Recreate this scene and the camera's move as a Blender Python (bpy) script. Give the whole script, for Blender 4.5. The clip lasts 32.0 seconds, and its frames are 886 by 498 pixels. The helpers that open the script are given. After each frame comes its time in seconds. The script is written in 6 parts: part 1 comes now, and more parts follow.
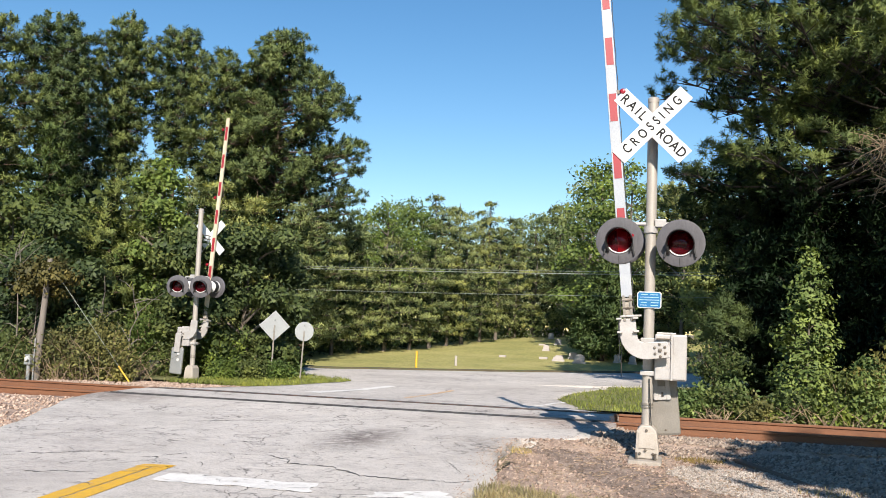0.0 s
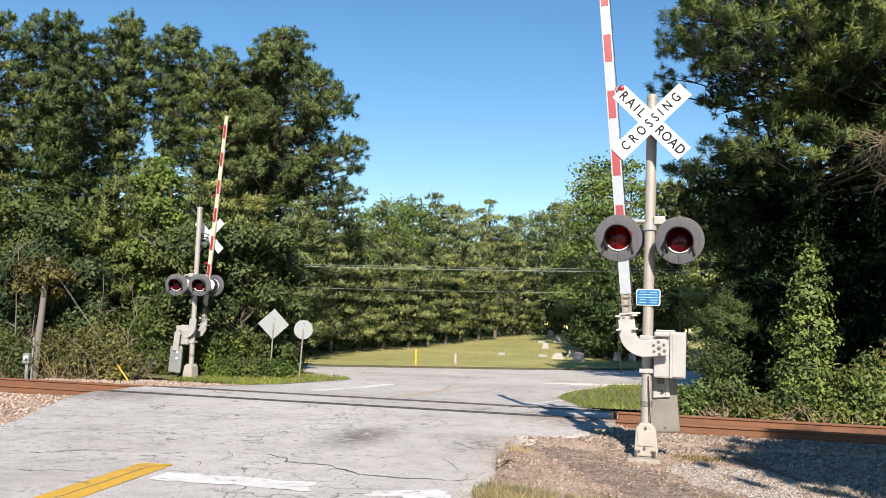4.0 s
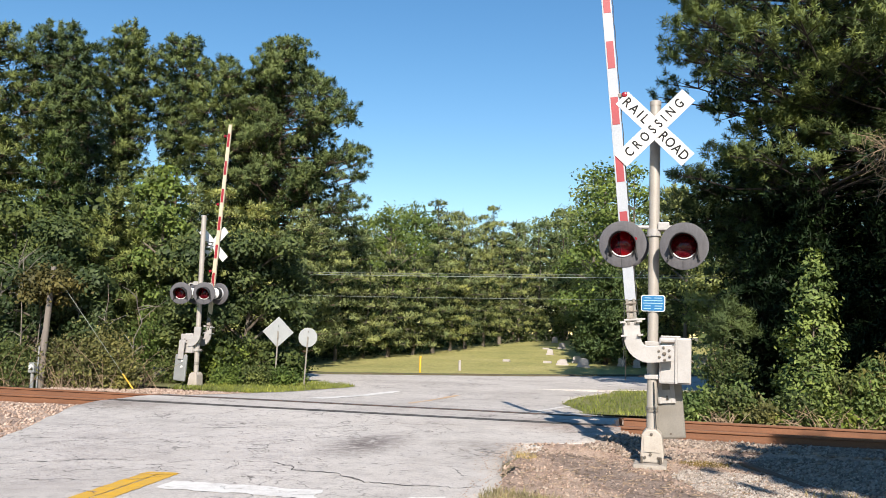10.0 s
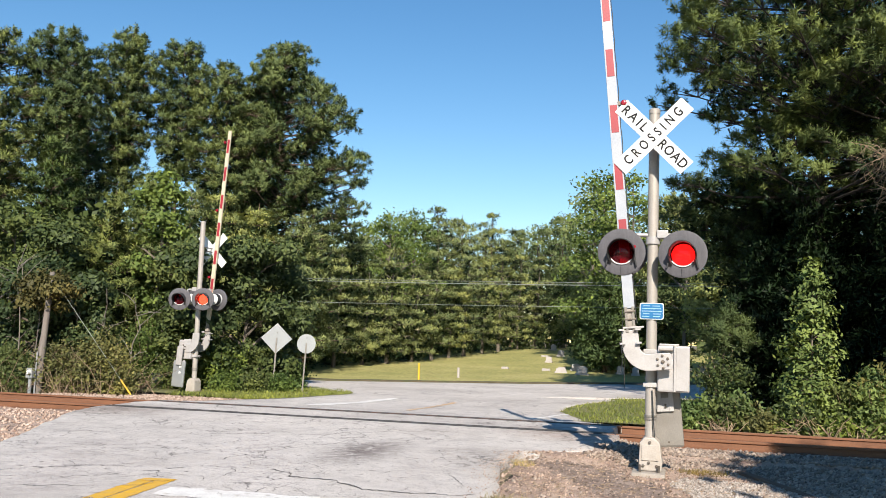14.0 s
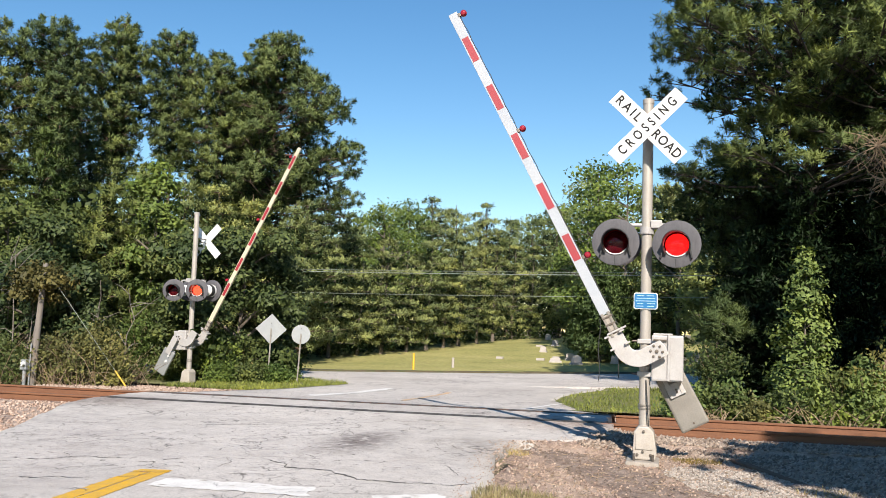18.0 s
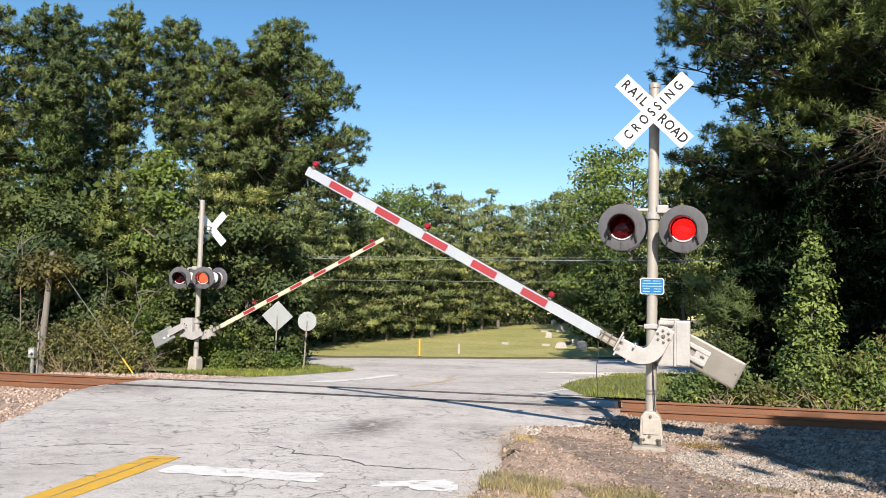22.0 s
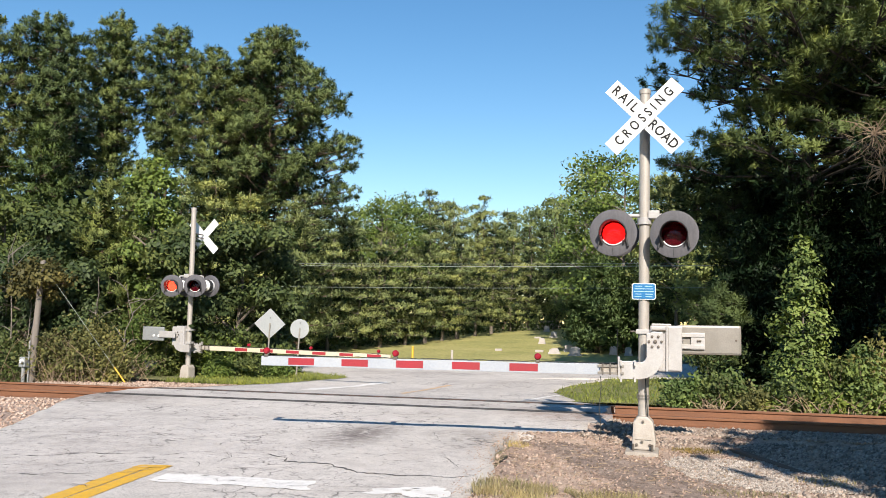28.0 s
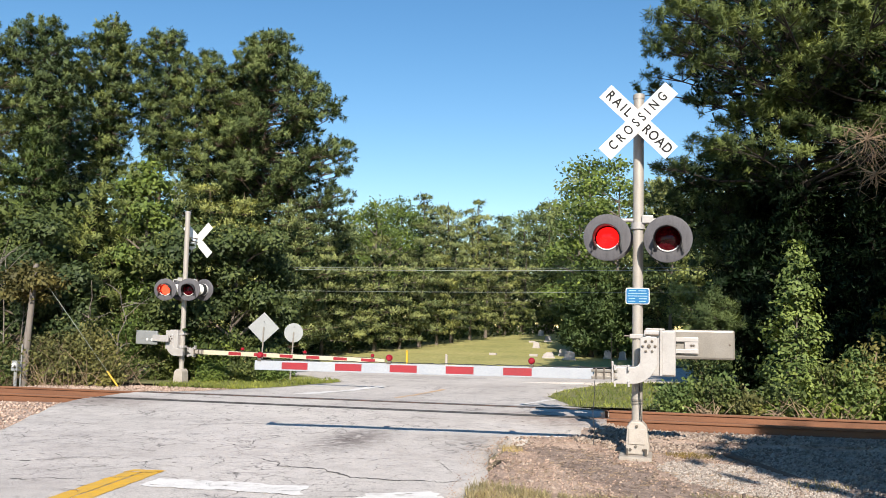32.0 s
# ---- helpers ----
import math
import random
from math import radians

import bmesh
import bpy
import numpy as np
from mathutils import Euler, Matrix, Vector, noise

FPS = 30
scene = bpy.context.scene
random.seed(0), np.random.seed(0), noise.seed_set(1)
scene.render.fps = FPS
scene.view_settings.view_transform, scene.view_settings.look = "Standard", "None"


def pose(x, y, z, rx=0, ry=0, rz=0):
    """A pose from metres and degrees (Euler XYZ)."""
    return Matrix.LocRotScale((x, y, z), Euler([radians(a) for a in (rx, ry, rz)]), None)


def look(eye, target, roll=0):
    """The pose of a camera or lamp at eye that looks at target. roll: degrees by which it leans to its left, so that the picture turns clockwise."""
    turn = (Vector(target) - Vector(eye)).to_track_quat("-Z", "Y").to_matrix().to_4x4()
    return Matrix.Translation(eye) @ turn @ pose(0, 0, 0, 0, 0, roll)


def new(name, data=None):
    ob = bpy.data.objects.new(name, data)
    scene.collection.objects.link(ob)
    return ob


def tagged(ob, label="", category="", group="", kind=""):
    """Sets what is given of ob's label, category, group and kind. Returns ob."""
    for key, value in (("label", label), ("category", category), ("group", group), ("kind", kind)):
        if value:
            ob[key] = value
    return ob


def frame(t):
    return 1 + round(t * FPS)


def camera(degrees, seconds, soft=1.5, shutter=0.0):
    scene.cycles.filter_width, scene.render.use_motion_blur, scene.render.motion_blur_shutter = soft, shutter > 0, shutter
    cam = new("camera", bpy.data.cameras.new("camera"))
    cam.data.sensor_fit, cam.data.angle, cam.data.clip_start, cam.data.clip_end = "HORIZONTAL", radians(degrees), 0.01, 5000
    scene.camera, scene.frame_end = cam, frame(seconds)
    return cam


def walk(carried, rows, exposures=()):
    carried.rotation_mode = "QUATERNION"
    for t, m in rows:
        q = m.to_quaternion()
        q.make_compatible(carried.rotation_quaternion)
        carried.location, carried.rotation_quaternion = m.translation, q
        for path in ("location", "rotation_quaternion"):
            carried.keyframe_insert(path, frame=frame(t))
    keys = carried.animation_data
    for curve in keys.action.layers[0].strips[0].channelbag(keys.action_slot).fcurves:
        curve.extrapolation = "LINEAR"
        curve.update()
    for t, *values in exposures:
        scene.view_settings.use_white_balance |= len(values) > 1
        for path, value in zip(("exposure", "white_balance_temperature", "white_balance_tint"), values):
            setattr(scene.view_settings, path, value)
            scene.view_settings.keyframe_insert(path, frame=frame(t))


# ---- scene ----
# ---- camera and its walk ----
# x runs along the track, y along the road away from the camera, z up
cam = camera(55.02, 32.0, soft=0.9)
PATH = [
    (0, -0.003, -0.013, 1.593, 95.227, 1.879, 15.389),
    (0.5, 0.000, -0.005, 1.600, 95.310, 1.638, 15.393),
    (1, 0.001, 0.001, 1.602, 95.036, 1.691, 15.194),
    (1.5, 0.001, 0.007, 1.597, 95.101, 1.598, 15.193),
    (2, 0.009, 0.008, 1.599, 95.295, 1.457, 15.236),
    (2.5, 0.005, 0.010, 1.599, 95.222, 1.549, 15.190),
    (3, 0.002, 0.005, 1.594, 95.082, 1.756, 15.313),
    (3.5, 0.005, 0.022, 1.595, 95.067, 1.733, 15.321),
    (5.5, -0.005, 0.004, 1.600, 95.253, 1.826, 15.477),
    (6, -0.000, 0.001, 1.598, 95.333, 1.799, 15.474),
    (6.5, -0.003, 0.000, 1.598, 95.202, 1.825, 15.564),
    (7, -0.000, 0.009, 1.592, 95.241, 1.734, 15.741),
    (7.5, -0.003, -0.003, 1.600, 95.167, 1.728, 15.699),
    (8, -0.003, -0.008, 1.596, 95.317, 1.738, 15.674),
    (8.5, -0.003, -0.001, 1.600, 95.187, 1.633, 15.604),
    (9, 0.001, 0.014, 1.603, 95.236, 1.550, 15.529),
    (9.5, 0.003, -0.008, 1.600, 95.632, 1.335, 15.724),
    (10, -0.005, -0.001, 1.599, 95.530, 1.426, 15.599),
    (10.5, 0.004, 0.002, 1.603, 95.618, 1.410, 15.395),
    (11, 0.003, -0.004, 1.594, 95.588, 1.448, 15.472),
    (11.5, -0.002, -0.006, 1.597, 95.237, 1.466, 15.286),
    (12, 0.005, 0.002, 1.598, 95.218, 1.329, 15.367),
    (12.5, 0.002, 0.008, 1.601, 95.372, 1.179, 15.401),
    (13, 0.004, 0.008, 1.602, 95.284, 1.276, 15.315),
    (13.5, -0.001, -0.000, 1.597, 95.770, 1.478, 15.671),
    (14, 0.000, 0.000, 1.598, 96.006, 1.683, 15.559),
    (14.5, -0.002, 0.000, 1.594, 96.052, 1.664, 15.450),
    (16.5, 0.001, 0.009, 1.598, 95.563, 1.672, 14.789),
    (17, -0.001, 0.002, 1.599, 95.566, 1.567, 14.759),
    (17.5, -0.003, 0.004, 1.599, 95.249, 1.354, 14.879),
    (18, 0.001, -0.006, 1.603, 95.350, 1.479, 15.158),
    (18.5, -0.004, -0.007, 1.601, 95.104, 1.371, 15.072),
    (19, -0.003, 0.000, 1.601, 95.137, 1.330, 15.199),
    (19.5, -0.002, -0.011, 1.598, 95.118, 1.311, 15.320),
    (20, -0.005, -0.005, 1.601, 95.169, 1.412, 15.338),
    (20.5, -0.008, -0.010, 1.597, 95.069, 1.484, 15.478),
    (21, -0.004, -0.016, 1.598, 95.071, 1.386, 15.526),
    (21.5, -0.007, -0.002, 1.592, 94.925, 1.368, 15.613),
    (22, -0.014, -0.002, 1.605, 94.412, 1.181, 15.471),
    (22.5, -0.011, -0.002, 1.599, 94.481, 0.536, 15.664),
    (23, -0.005, 0.002, 1.593, 95.449, 1.139, 14.947),
    (23.5, -0.008, -0.006, 1.595, 94.963, 1.324, 14.654),
    (24, -0.003, 0.008, 1.601, 94.504, 0.783, 15.029),
    (24.5, 0.003, 0.003, 1.598, 94.677, 0.843, 15.329),
    (25, 0.004, -0.021, 1.584, 94.798, 0.580, 15.197),
    (25.5, 0.005, -0.005, 1.603, 94.758, 0.854, 15.420),
    (27.5, -0.005, -0.012, 1.598, 94.625, 1.151, 14.853),
    (28, 0.000, 0.000, 1.600, 94.876, 0.854, 15.000),
    (28.5, 0.002, -0.026, 1.596, 94.646, 0.800, 15.123),
    (29, -0.003, -0.010, 1.605, 94.680, 0.261, 15.123),
    (29.5, 0.003, -0.000, 1.596, 94.345, 0.847, 15.155),
    (30, 0.007, -0.020, 1.607, 94.984, 0.700, 15.072),
    (30.5, 0.006, 0.003, 1.599, 95.054, 0.815, 15.140),
    (31, 0.011, -0.000, 1.609, 95.081, 0.525, 14.824),
    (31.5, 0.012, 0.002, 1.601, 95.193, 0.605, 14.721),
    (32, 0.008, 0.010, 1.605, 95.148, 0.916, 14.645),
]


def view(x, y, z, tilt, lean, turn):
    return pose(x, y, z, 0, 0, turn) @ pose(0, 0, 0, tilt) @ pose(0, 0, 0, 0, 0, lean)


walk(cam, [(r[0], view(*r[1:])) for r in PATH])

# ---- world, sun, exposure ----
SUN = Vector((0.47, -1.40, 1.0)).normalized()
world = bpy.data.worlds.new("sky")
scene.world = world
world.use_nodes = True
sky = world.node_tree.nodes.new("ShaderNodeTexSky")
sky.sky_type, sky.sun_disc = "NISHITA", False
sky.sun_elevation = math.asin(SUN.z)
sky.sun_rotation = math.atan2(SUN.x, SUN.y)
sky.air_density, sky.dust_density, sky.ozone_density = 1.1, 0.0, 1.6
back = world.node_tree.nodes["Background"]
back.inputs["Strength"].default_value = 0.081
deep = world.node_tree.nodes.new("ShaderNodeHueSaturation")
deep.inputs["Saturation"].default_value = 1.30
world.node_tree.links.new(sky.outputs[0], deep.inputs["Color"])
world.node_tree.links.new(deep.outputs[0], back.inputs["Color"])
sun_data = bpy.data.lights.new("sun", "SUN")
sun_data.energy, sun_data.angle, sun_data.color = 4.6, radians(0.53), (1.0, 0.915, 0.81)
new("sun", sun_data).matrix_world = look(SUN * 50, (0, 0, 0))
scene.view_settings.exposure = 0.85


# ---- materials ----
def material(name, rough=0.6, metal=0.0):
    m = bpy.data.materials.new(name)
    m.use_nodes = True
    n, l = m.node_tree.nodes, m.node_tree.links
    b = n["Principled BSDF"]
    b.inputs["Roughness"].default_value, b.inputs["Metallic"].default_value = rough, metal
    return m, n, l, b


def ramp(n, l, source, stops):
    r = n.new("ShaderNodeValToRGB")
    while len(r.color_ramp.elements) < len(stops):
        r.color_ramp.elements.new(0.5)
    for e, (at, colour) in zip(r.color_ramp.elements, stops):
        e.position, e.color = at, (*colour, 1)
    l.new(source, r.inputs[0])
    return r.outputs[0]


def grain(n, l, scale, detail=4.0, rough=0.6, space="Object", stretch=None):
    c = n.new("ShaderNodeTexCoord")
    t = n.new("ShaderNodeTexNoise")
    t.inputs["Scale"].default_value, t.inputs["Detail"].default_value, t.inputs["Roughness"].default_value = scale, detail, rough
    src = c.outputs[space]
    if stretch:
        mp = n.new("ShaderNodeMapping")
        mp.inputs["Scale"].default_value = stretch
        l.new(src, mp.inputs[0])
        src = mp.outputs[0]
    l.new(src, t.inputs["Vector"])
    return t.outputs["Fac"]


def mixed(n, l, kind, fac, a, b):
    x = n.new("ShaderNodeMix")
    x.data_type, x.blend_type = "RGBA", kind
    for sock, value in ((x.inputs[0], fac), (x.inputs[6], a), (x.inputs[7], b)):
        if isinstance(value, (int, float)):
            sock.default_value = value
        elif isinstance(value, tuple):
            sock.default_value = (*value, 1)
        else:
            l.new(value, sock)
    return x.outputs[2]


def bump(n, l, b, source, strength, distance):
    x = n.new("ShaderNodeBump")
    x.inputs["Strength"].default_value, x.inputs["Distance"].default_value = strength, distance
    l.new(source, x.inputs["Height"])
    l.new(x.outputs[0], b.inputs["Normal"])


def worn(name, colour, wear, rough=0.5, metal=0.0, scale=6.0, amount=0.35, fine=60.0, relief=0.15, streak=None):
    """A surface of one colour with stains of a second colour at two scales."""
    m, n, l, b = material(name, rough, metal)
    big, small = grain(n, l, scale, 5, 0.65, stretch=streak), grain(n, l, fine, 3)
    f = ramp(n, l, big, [(0.5 - amount * 0.4, (0, 0, 0)), (0.5 + amount, (1, 1, 1))])
    c = mixed(n, l, "MIX", f, colour, wear)
    c = mixed(n, l, "MULTIPLY", 0.5, c, ramp(n, l, small, [(0.3, (0.7, 0.7, 0.7)), (0.7, (1.15, 1.15, 1.15))]))
    l.new(c, b.inputs["Base Color"])
    if relief:
        bump(n, l, b, small, relief, 0.01)
    return m


def foliage(name, dark, light, through_colour, clear=0.35, patch=0.5, rough=0.55, vary=0.6):
    """Leaves or needles: each one its own shade, in patches, a little light coming through."""
    m, n, l, b = material(name, rough)
    geo = n.new("ShaderNodeNewGeometry")
    mean = tuple((p + q) / 2 for p, q in zip(dark, light))
    dark, light = (tuple(c + (v - c) * vary for v, c in zip(tone, mean)) for tone in (dark, light))
    one = ramp(n, l, geo.outputs["Random Per Island"], [(0.0, dark), (0.75, light), (1.0, tuple(min(1, v * (1 + 0.5 * vary)) for v in light))])
    area = ramp(n, l, grain(n, l, patch, 3), [(0.3, (0.62, 0.66, 0.7)), (0.7, (1.25, 1.18, 1.0))])
    c = mixed(n, l, "MULTIPLY", 1.0, one, area)
    c = mixed(n, l, "MULTIPLY", 1.0, c, ramp(n, l, grain(n, l, 2.6, 2), [(0.36, (0.72, 0.76, 0.82)), (0.66, (1.28, 1.22, 1.12))]))
    info = n.new("ShaderNodeObjectInfo")
    c = mixed(n, l, "MULTIPLY", 1.0, c, ramp(n, l, info.outputs["Random"], [(0.0, (0.67, 0.72, 0.80)), (0.5, (0.93, 0.92, 0.92)), (1.0, (1.20, 1.12, 0.97))]))
    l.new(c, b.inputs["Base Color"])
    b.inputs["Specular IOR Level"].default_value = 0.16
    tr = n.new("ShaderNodeBsdfTranslucent")
    l.new(mixed(n, l, "MULTIPLY", 1.0, c, through_colour), tr.inputs["Color"])
    mx = n.new("ShaderNodeMixShader")
    mx.inputs[0].default_value = clear * 0.5
    l.new(b.outputs[0], mx.inputs[1])
    l.new(tr.outputs[0], mx.inputs[2])
    l.new(mx.outputs[0], n["Material Output"].inputs["Surface"])
    return m


def asphalt():
    """Old pale asphalt: bleached patches, dark ravelled flecks, hairline cracks."""
    m, n, l, b = material("asphalt", 0.9)
    big, mid, fine = grain(n, l, 0.30, 6, 0.7), grain(n, l, 2.6, 6, 0.7), grain(n, l, 75.0, 2)
    c = ramp(n, l, big, [(0.3, (0.37, 0.335, 0.31)), (0.5, (0.495, 0.458, 0.425)), (0.72, (0.575, 0.535, 0.50))])
    c = mixed(n, l, "MULTIPLY", 0.6, c, ramp(n, l, mid, [(0.33, (0.74, 0.73, 0.73)), (0.52, (1.0, 0.99, 0.98)), (0.7, (1.08, 1.07, 1.06))]))
    c = mixed(n, l, "MULTIPLY", 0.8, c, ramp(n, l, fine, [(0.28, (0.45, 0.45, 0.45)), (0.5, (1.0, 1.0, 1.0)), (0.7, (1.2, 1.2, 1.2))]))
    fleck = ramp(n, l, grain(n, l, 9.0, 8, 0.75), [(0.375, (0.15, 0.14, 0.14)), (0.415, (1, 1, 1))])
    where = ramp(n, l, grain(n, l, 0.6, 4), [(0.38, (0.15, 0.15, 0.15)), (0.66, (1, 1, 1))])
    c = mixed(n, l, "MULTIPLY", where, c, fleck)
    tc = n.new("ShaderNodeTexCoord")
    warp = n.new("ShaderNodeTexNoise")
    warp.inputs["Scale"].default_value = 1.7
    warp.inputs["Detail"].default_value = 6
    l.new(tc.outputs["Object"], warp.inputs["Vector"])
    shift = mixed(n, l, "LINEAR_LIGHT", 0.45, tc.outputs["Object"], warp.outputs["Color"])
    cells = []
    for scale, width in ((0.42, 0.008), (1.5, 0.017)):
        vo = n.new("ShaderNodeTexVoronoi")
        vo.feature = "DISTANCE_TO_EDGE"
        vo.inputs["Scale"].default_value = scale
        l.new(shift, vo.inputs["Vector"])
        cells.append(ramp(n, l, vo.outputs["Distance"], [(0.0, (0, 0, 0)), (width, (1, 1, 1))]))
    keep = ramp(n, l, grain(n, l, 0.5, 3), [(0.45, (0, 0, 0)), (0.58, (1, 1, 1))])
    crack = mixed(n, l, "MIX", keep, (1, 1, 1), mixed(n, l, "MULTIPLY", 1.0, cells[0], cells[1]))
    c = mixed(n, l, "MULTIPLY", 0.75, c, crack)
    # oily stain in the lane, rusty soil stains where the rails leave the asphalt
    for (x, y, sx, sy), lo, hi, tone in (((-4.2, 11.3, 1.5, 0.62), 0.36, 0.52, (0.34, 0.31, 0.31)), ((-1.5, 14.5, 0.62, 0.8), 0.25, 0.6, (0.55, 0.44, 0.38)),
                                         ((-10.5, 14.3, 0.55, 0.75), 0.25, 0.55, (0.50, 0.46, 0.44)), ((-2.6, 11.6, 1.0, 0.8), 0.42, 0.62, (0.7, 0.68, 0.66))):
        spot = n.new("ShaderNodeMapping")
        spot.inputs["Location"].default_value, spot.inputs["Scale"].default_value = (-x * sx, -y * sy, 0), (sx, sy, 0)
        l.new(tc.outputs["Object"], spot.inputs[0])
        far_off = n.new("ShaderNodeVectorMath")
        far_off.operation = "LENGTH"
        l.new(spot.outputs[0], far_off.inputs[0])
        near_spot = ramp(n, l, far_off.outputs["Value"], [(0.15, (1, 1, 1)), (1.0, (0, 0, 0))])
        soot = mixed(n, l, "MULTIPLY", 1.0, near_spot, ramp(n, l, grain(n, l, 7.0, 7, 0.75), [(lo, (0, 0, 0)), (hi, (1, 1, 1))]))
        c = mixed(n, l, "MULTIPLY", soot, c, tone)
    l.new(c, b.inputs["Base Color"])
    h = mixed(n, l, "MULTIPLY", 1.0, crack, fleck)
    bump(n, l, b, mixed(n, l, "MULTIPLY", 0.6, h, ramp(n, l, fine, [(0.2, (0.4, 0.4, 0.4)), (0.8, (1, 1, 1))])), 0.5, 0.008)
    return m


def earth(name, stops, mid_scale=1.2, fine_scale=26.0, relief=0.5):
    m, n, l, b = material(name, 0.95)
    c = ramp(n, l, grain(n, l, mid_scale, 6, 0.7), stops)
    fine = grain(n, l, fine_scale, 4, 0.7)
    c = mixed(n, l, "MULTIPLY", 0.7, c, ramp(n, l, fine, [(0.3, (0.45, 0.45, 0.45)), (0.7, (1.3, 1.3, 1.3))]))
    l.new(c, b.inputs["Base Color"])
    bump(n, l, b, fine, relief, 0.03)
    return m


def pebble(name, colours):
    m, n, l, b = material(name, 0.9)
    geo = n.new("ShaderNodeNewGeometry")
    c = ramp(n, l, geo.outputs["Random Per Island"], colours)
    c = mixed(n, l, "MULTIPLY", 0.6, c, ramp(n, l, grain(n, l, 40, 3), [(0.3, (0.6, 0.6, 0.6)), (0.7, (1.2, 1.2, 1.2))]))
    l.new(c, b.inputs["Base Color"])
    return m


ASPHALT = asphalt()
CRACK = worn("open_crack", (0.07, 0.066, 0.064), (0.16, 0.15, 0.14), 0.95, 0, 3, 0.3, 50, 0.3)
WHITE_LINE = worn("worn_white_line", (0.76, 0.735, 0.70), (0.52, 0.495, 0.47), 0.7, 0, 5, 0.35, 70, 0.2)
FADED_ORANGE = worn("faded_orange_line", (0.55, 0.36, 0.20), (0.48, 0.43, 0.38), 0.8, 0, 5, 0.3, 60, 0.2)
YELLOW_LINE = worn("worn_yellow_line", (0.68, 0.38, 0.02), (0.48, 0.31, 0.09), 0.7, 0, 6, 0.3, 70, 0.2)
DIRT = earth("dry_ground", [(0.3, (0.16, 0.13, 0.075)), (0.5, (0.22, 0.18, 0.11)), (0.7, (0.11, 0.13, 0.045))])
GRAVEL_BED = earth("gravel_bed", [(0.34, (0.14, 0.092, 0.072)), (0.45, (0.36, 0.255, 0.195)), (0.62, (0.54, 0.405, 0.315))], 1.3, 30, 0.9)
LAWN = earth("mown_lawn", [(0.3, (0.235, 0.235, 0.066)), (0.5, (0.325, 0.30, 0.095)), (0.7, (0.41, 0.355, 0.135))], 0.25, 6, 0.5)
VERGE = earth("verge_grass", [(0.3, (0.075, 0.10, 0.025)), (0.5, (0.165, 0.168, 0.058)), (0.7, (0.23, 0.205, 0.095))], 1.5, 30, 0.8)
WOOD_FLOOR = earth("forest_floor", [(0.3, (0.06, 0.05, 0.025)), (0.5, (0.10, 0.08, 0.045)), (0.7, (0.05, 0.07, 0.02))])
STONES = pebble("ballast_stone", [(0.0, (0.135, 0.100, 0.080)), (0.4, (0.265, 0.207, 0.163)), (0.85, (0.42, 0.338, 0.272)), (1.0, (0.17, 0.115, 0.088))])
STONES_PALE = pebble("pale_gravel_stone", [(0.0, (0.21, 0.178, 0.150)), (0.4, (0.345, 0.298, 0.255)), (0.85, (0.49, 0.432, 0.375)), (1.0, (0.18, 0.145, 0.12))])
SOIL = earth("bare_soil", [(0.3, (0.16, 0.115, 0.09)), (0.5, (0.29, 0.215, 0.17)), (0.7, (0.44, 0.34, 0.275))], 3.0, 34, 0.9)
BARK_LITTER = worn("bark_litter", (0.10, 0.07, 0.052), (0.22, 0.15, 0.11), 0.95, 0, 8, 0.35, 60, 0.3)
STONES_WARM = pebble("rusty_ballast_stone", [(0.0, (0.24, 0.155, 0.115)), (0.4, (0.42, 0.305, 0.235)), (0.85, (0.56, 0.425, 0.34)), (1.0, (0.20, 0.13, 0.09))])
STONES_TAN = pebble("tan_gravel_stone", [(0.0, (0.15, 0.095, 0.07)), (0.4, (0.38, 0.27, 0.205)), (0.85, (0.53, 0.395, 0.31)), (1.0, (0.14, 0.09, 0.065))])
RUST = worn("rusty_steel", (0.205, 0.088, 0.042), (0.115, 0.053, 0.030), 0.75, 0.15, 3.5, 0.35, 45, 0.3, (0.3, 3, 3))
RAIL_TOP = worn("worn_railhead", (0.30, 0.17, 0.11), (0.17, 0.085, 0.05), 0.45, 0.5, 3.0, 0.3, 60, 0.1, (0.2, 3, 3))
RAIL_ROAD = worn("dusty_railhead", (0.10, 0.085, 0.078), (0.17, 0.15, 0.14), 0.5, 0.3, 3.0, 0.3, 60, 0.1, (0.2, 3, 3))
RUSTY_WOOD = worn("rotting_wood", (0.17, 0.10, 0.065), (0.09, 0.06, 0.045), 0.95, 0, 4, 0.35, 30, 0.6, (1, 6, 6))
RUBBER = worn("dark_rubber", (0.025, 0.024, 0.024), (0.055, 0.052, 0.05), 0.85, 0, 2.0, 0.3, 50, 0.2)
TIE = worn("old_tie_wood", (0.10, 0.075, 0.055), (0.19, 0.15, 0.12), 0.9, 0, 4, 0.35, 40, 0.5, (6, 1, 6))
CONCRETE = worn("weathered_concrete", (0.36, 0.32, 0.275), (0.22, 0.19, 0.155), 0.9, 0, 4, 0.35, 70, 0.4)
GALV = worn("galvanised_pole", (0.40, 0.365, 0.325), (0.31, 0.28, 0.24), 0.5, 0.15, 5, 0.35, 90, 0.08, (3, 3, 0.6))
CASTING = worn("stained_casting", (0.44, 0.395, 0.345), (0.30, 0.255, 0.21), 0.6, 0.05, 5, 0.4, 60, 0.25)
SILVER = worn("silver_paint", (0.43, 0.41, 0.395), (0.33, 0.305, 0.285), 0.45, 0.1, 4, 0.35, 80, 0.1)
DULL = worn("dull_aluminium", (0.25, 0.228, 0.20), (0.185, 0.165, 0.14), 0.5, 0.35, 3, 0.35, 70, 0.1)
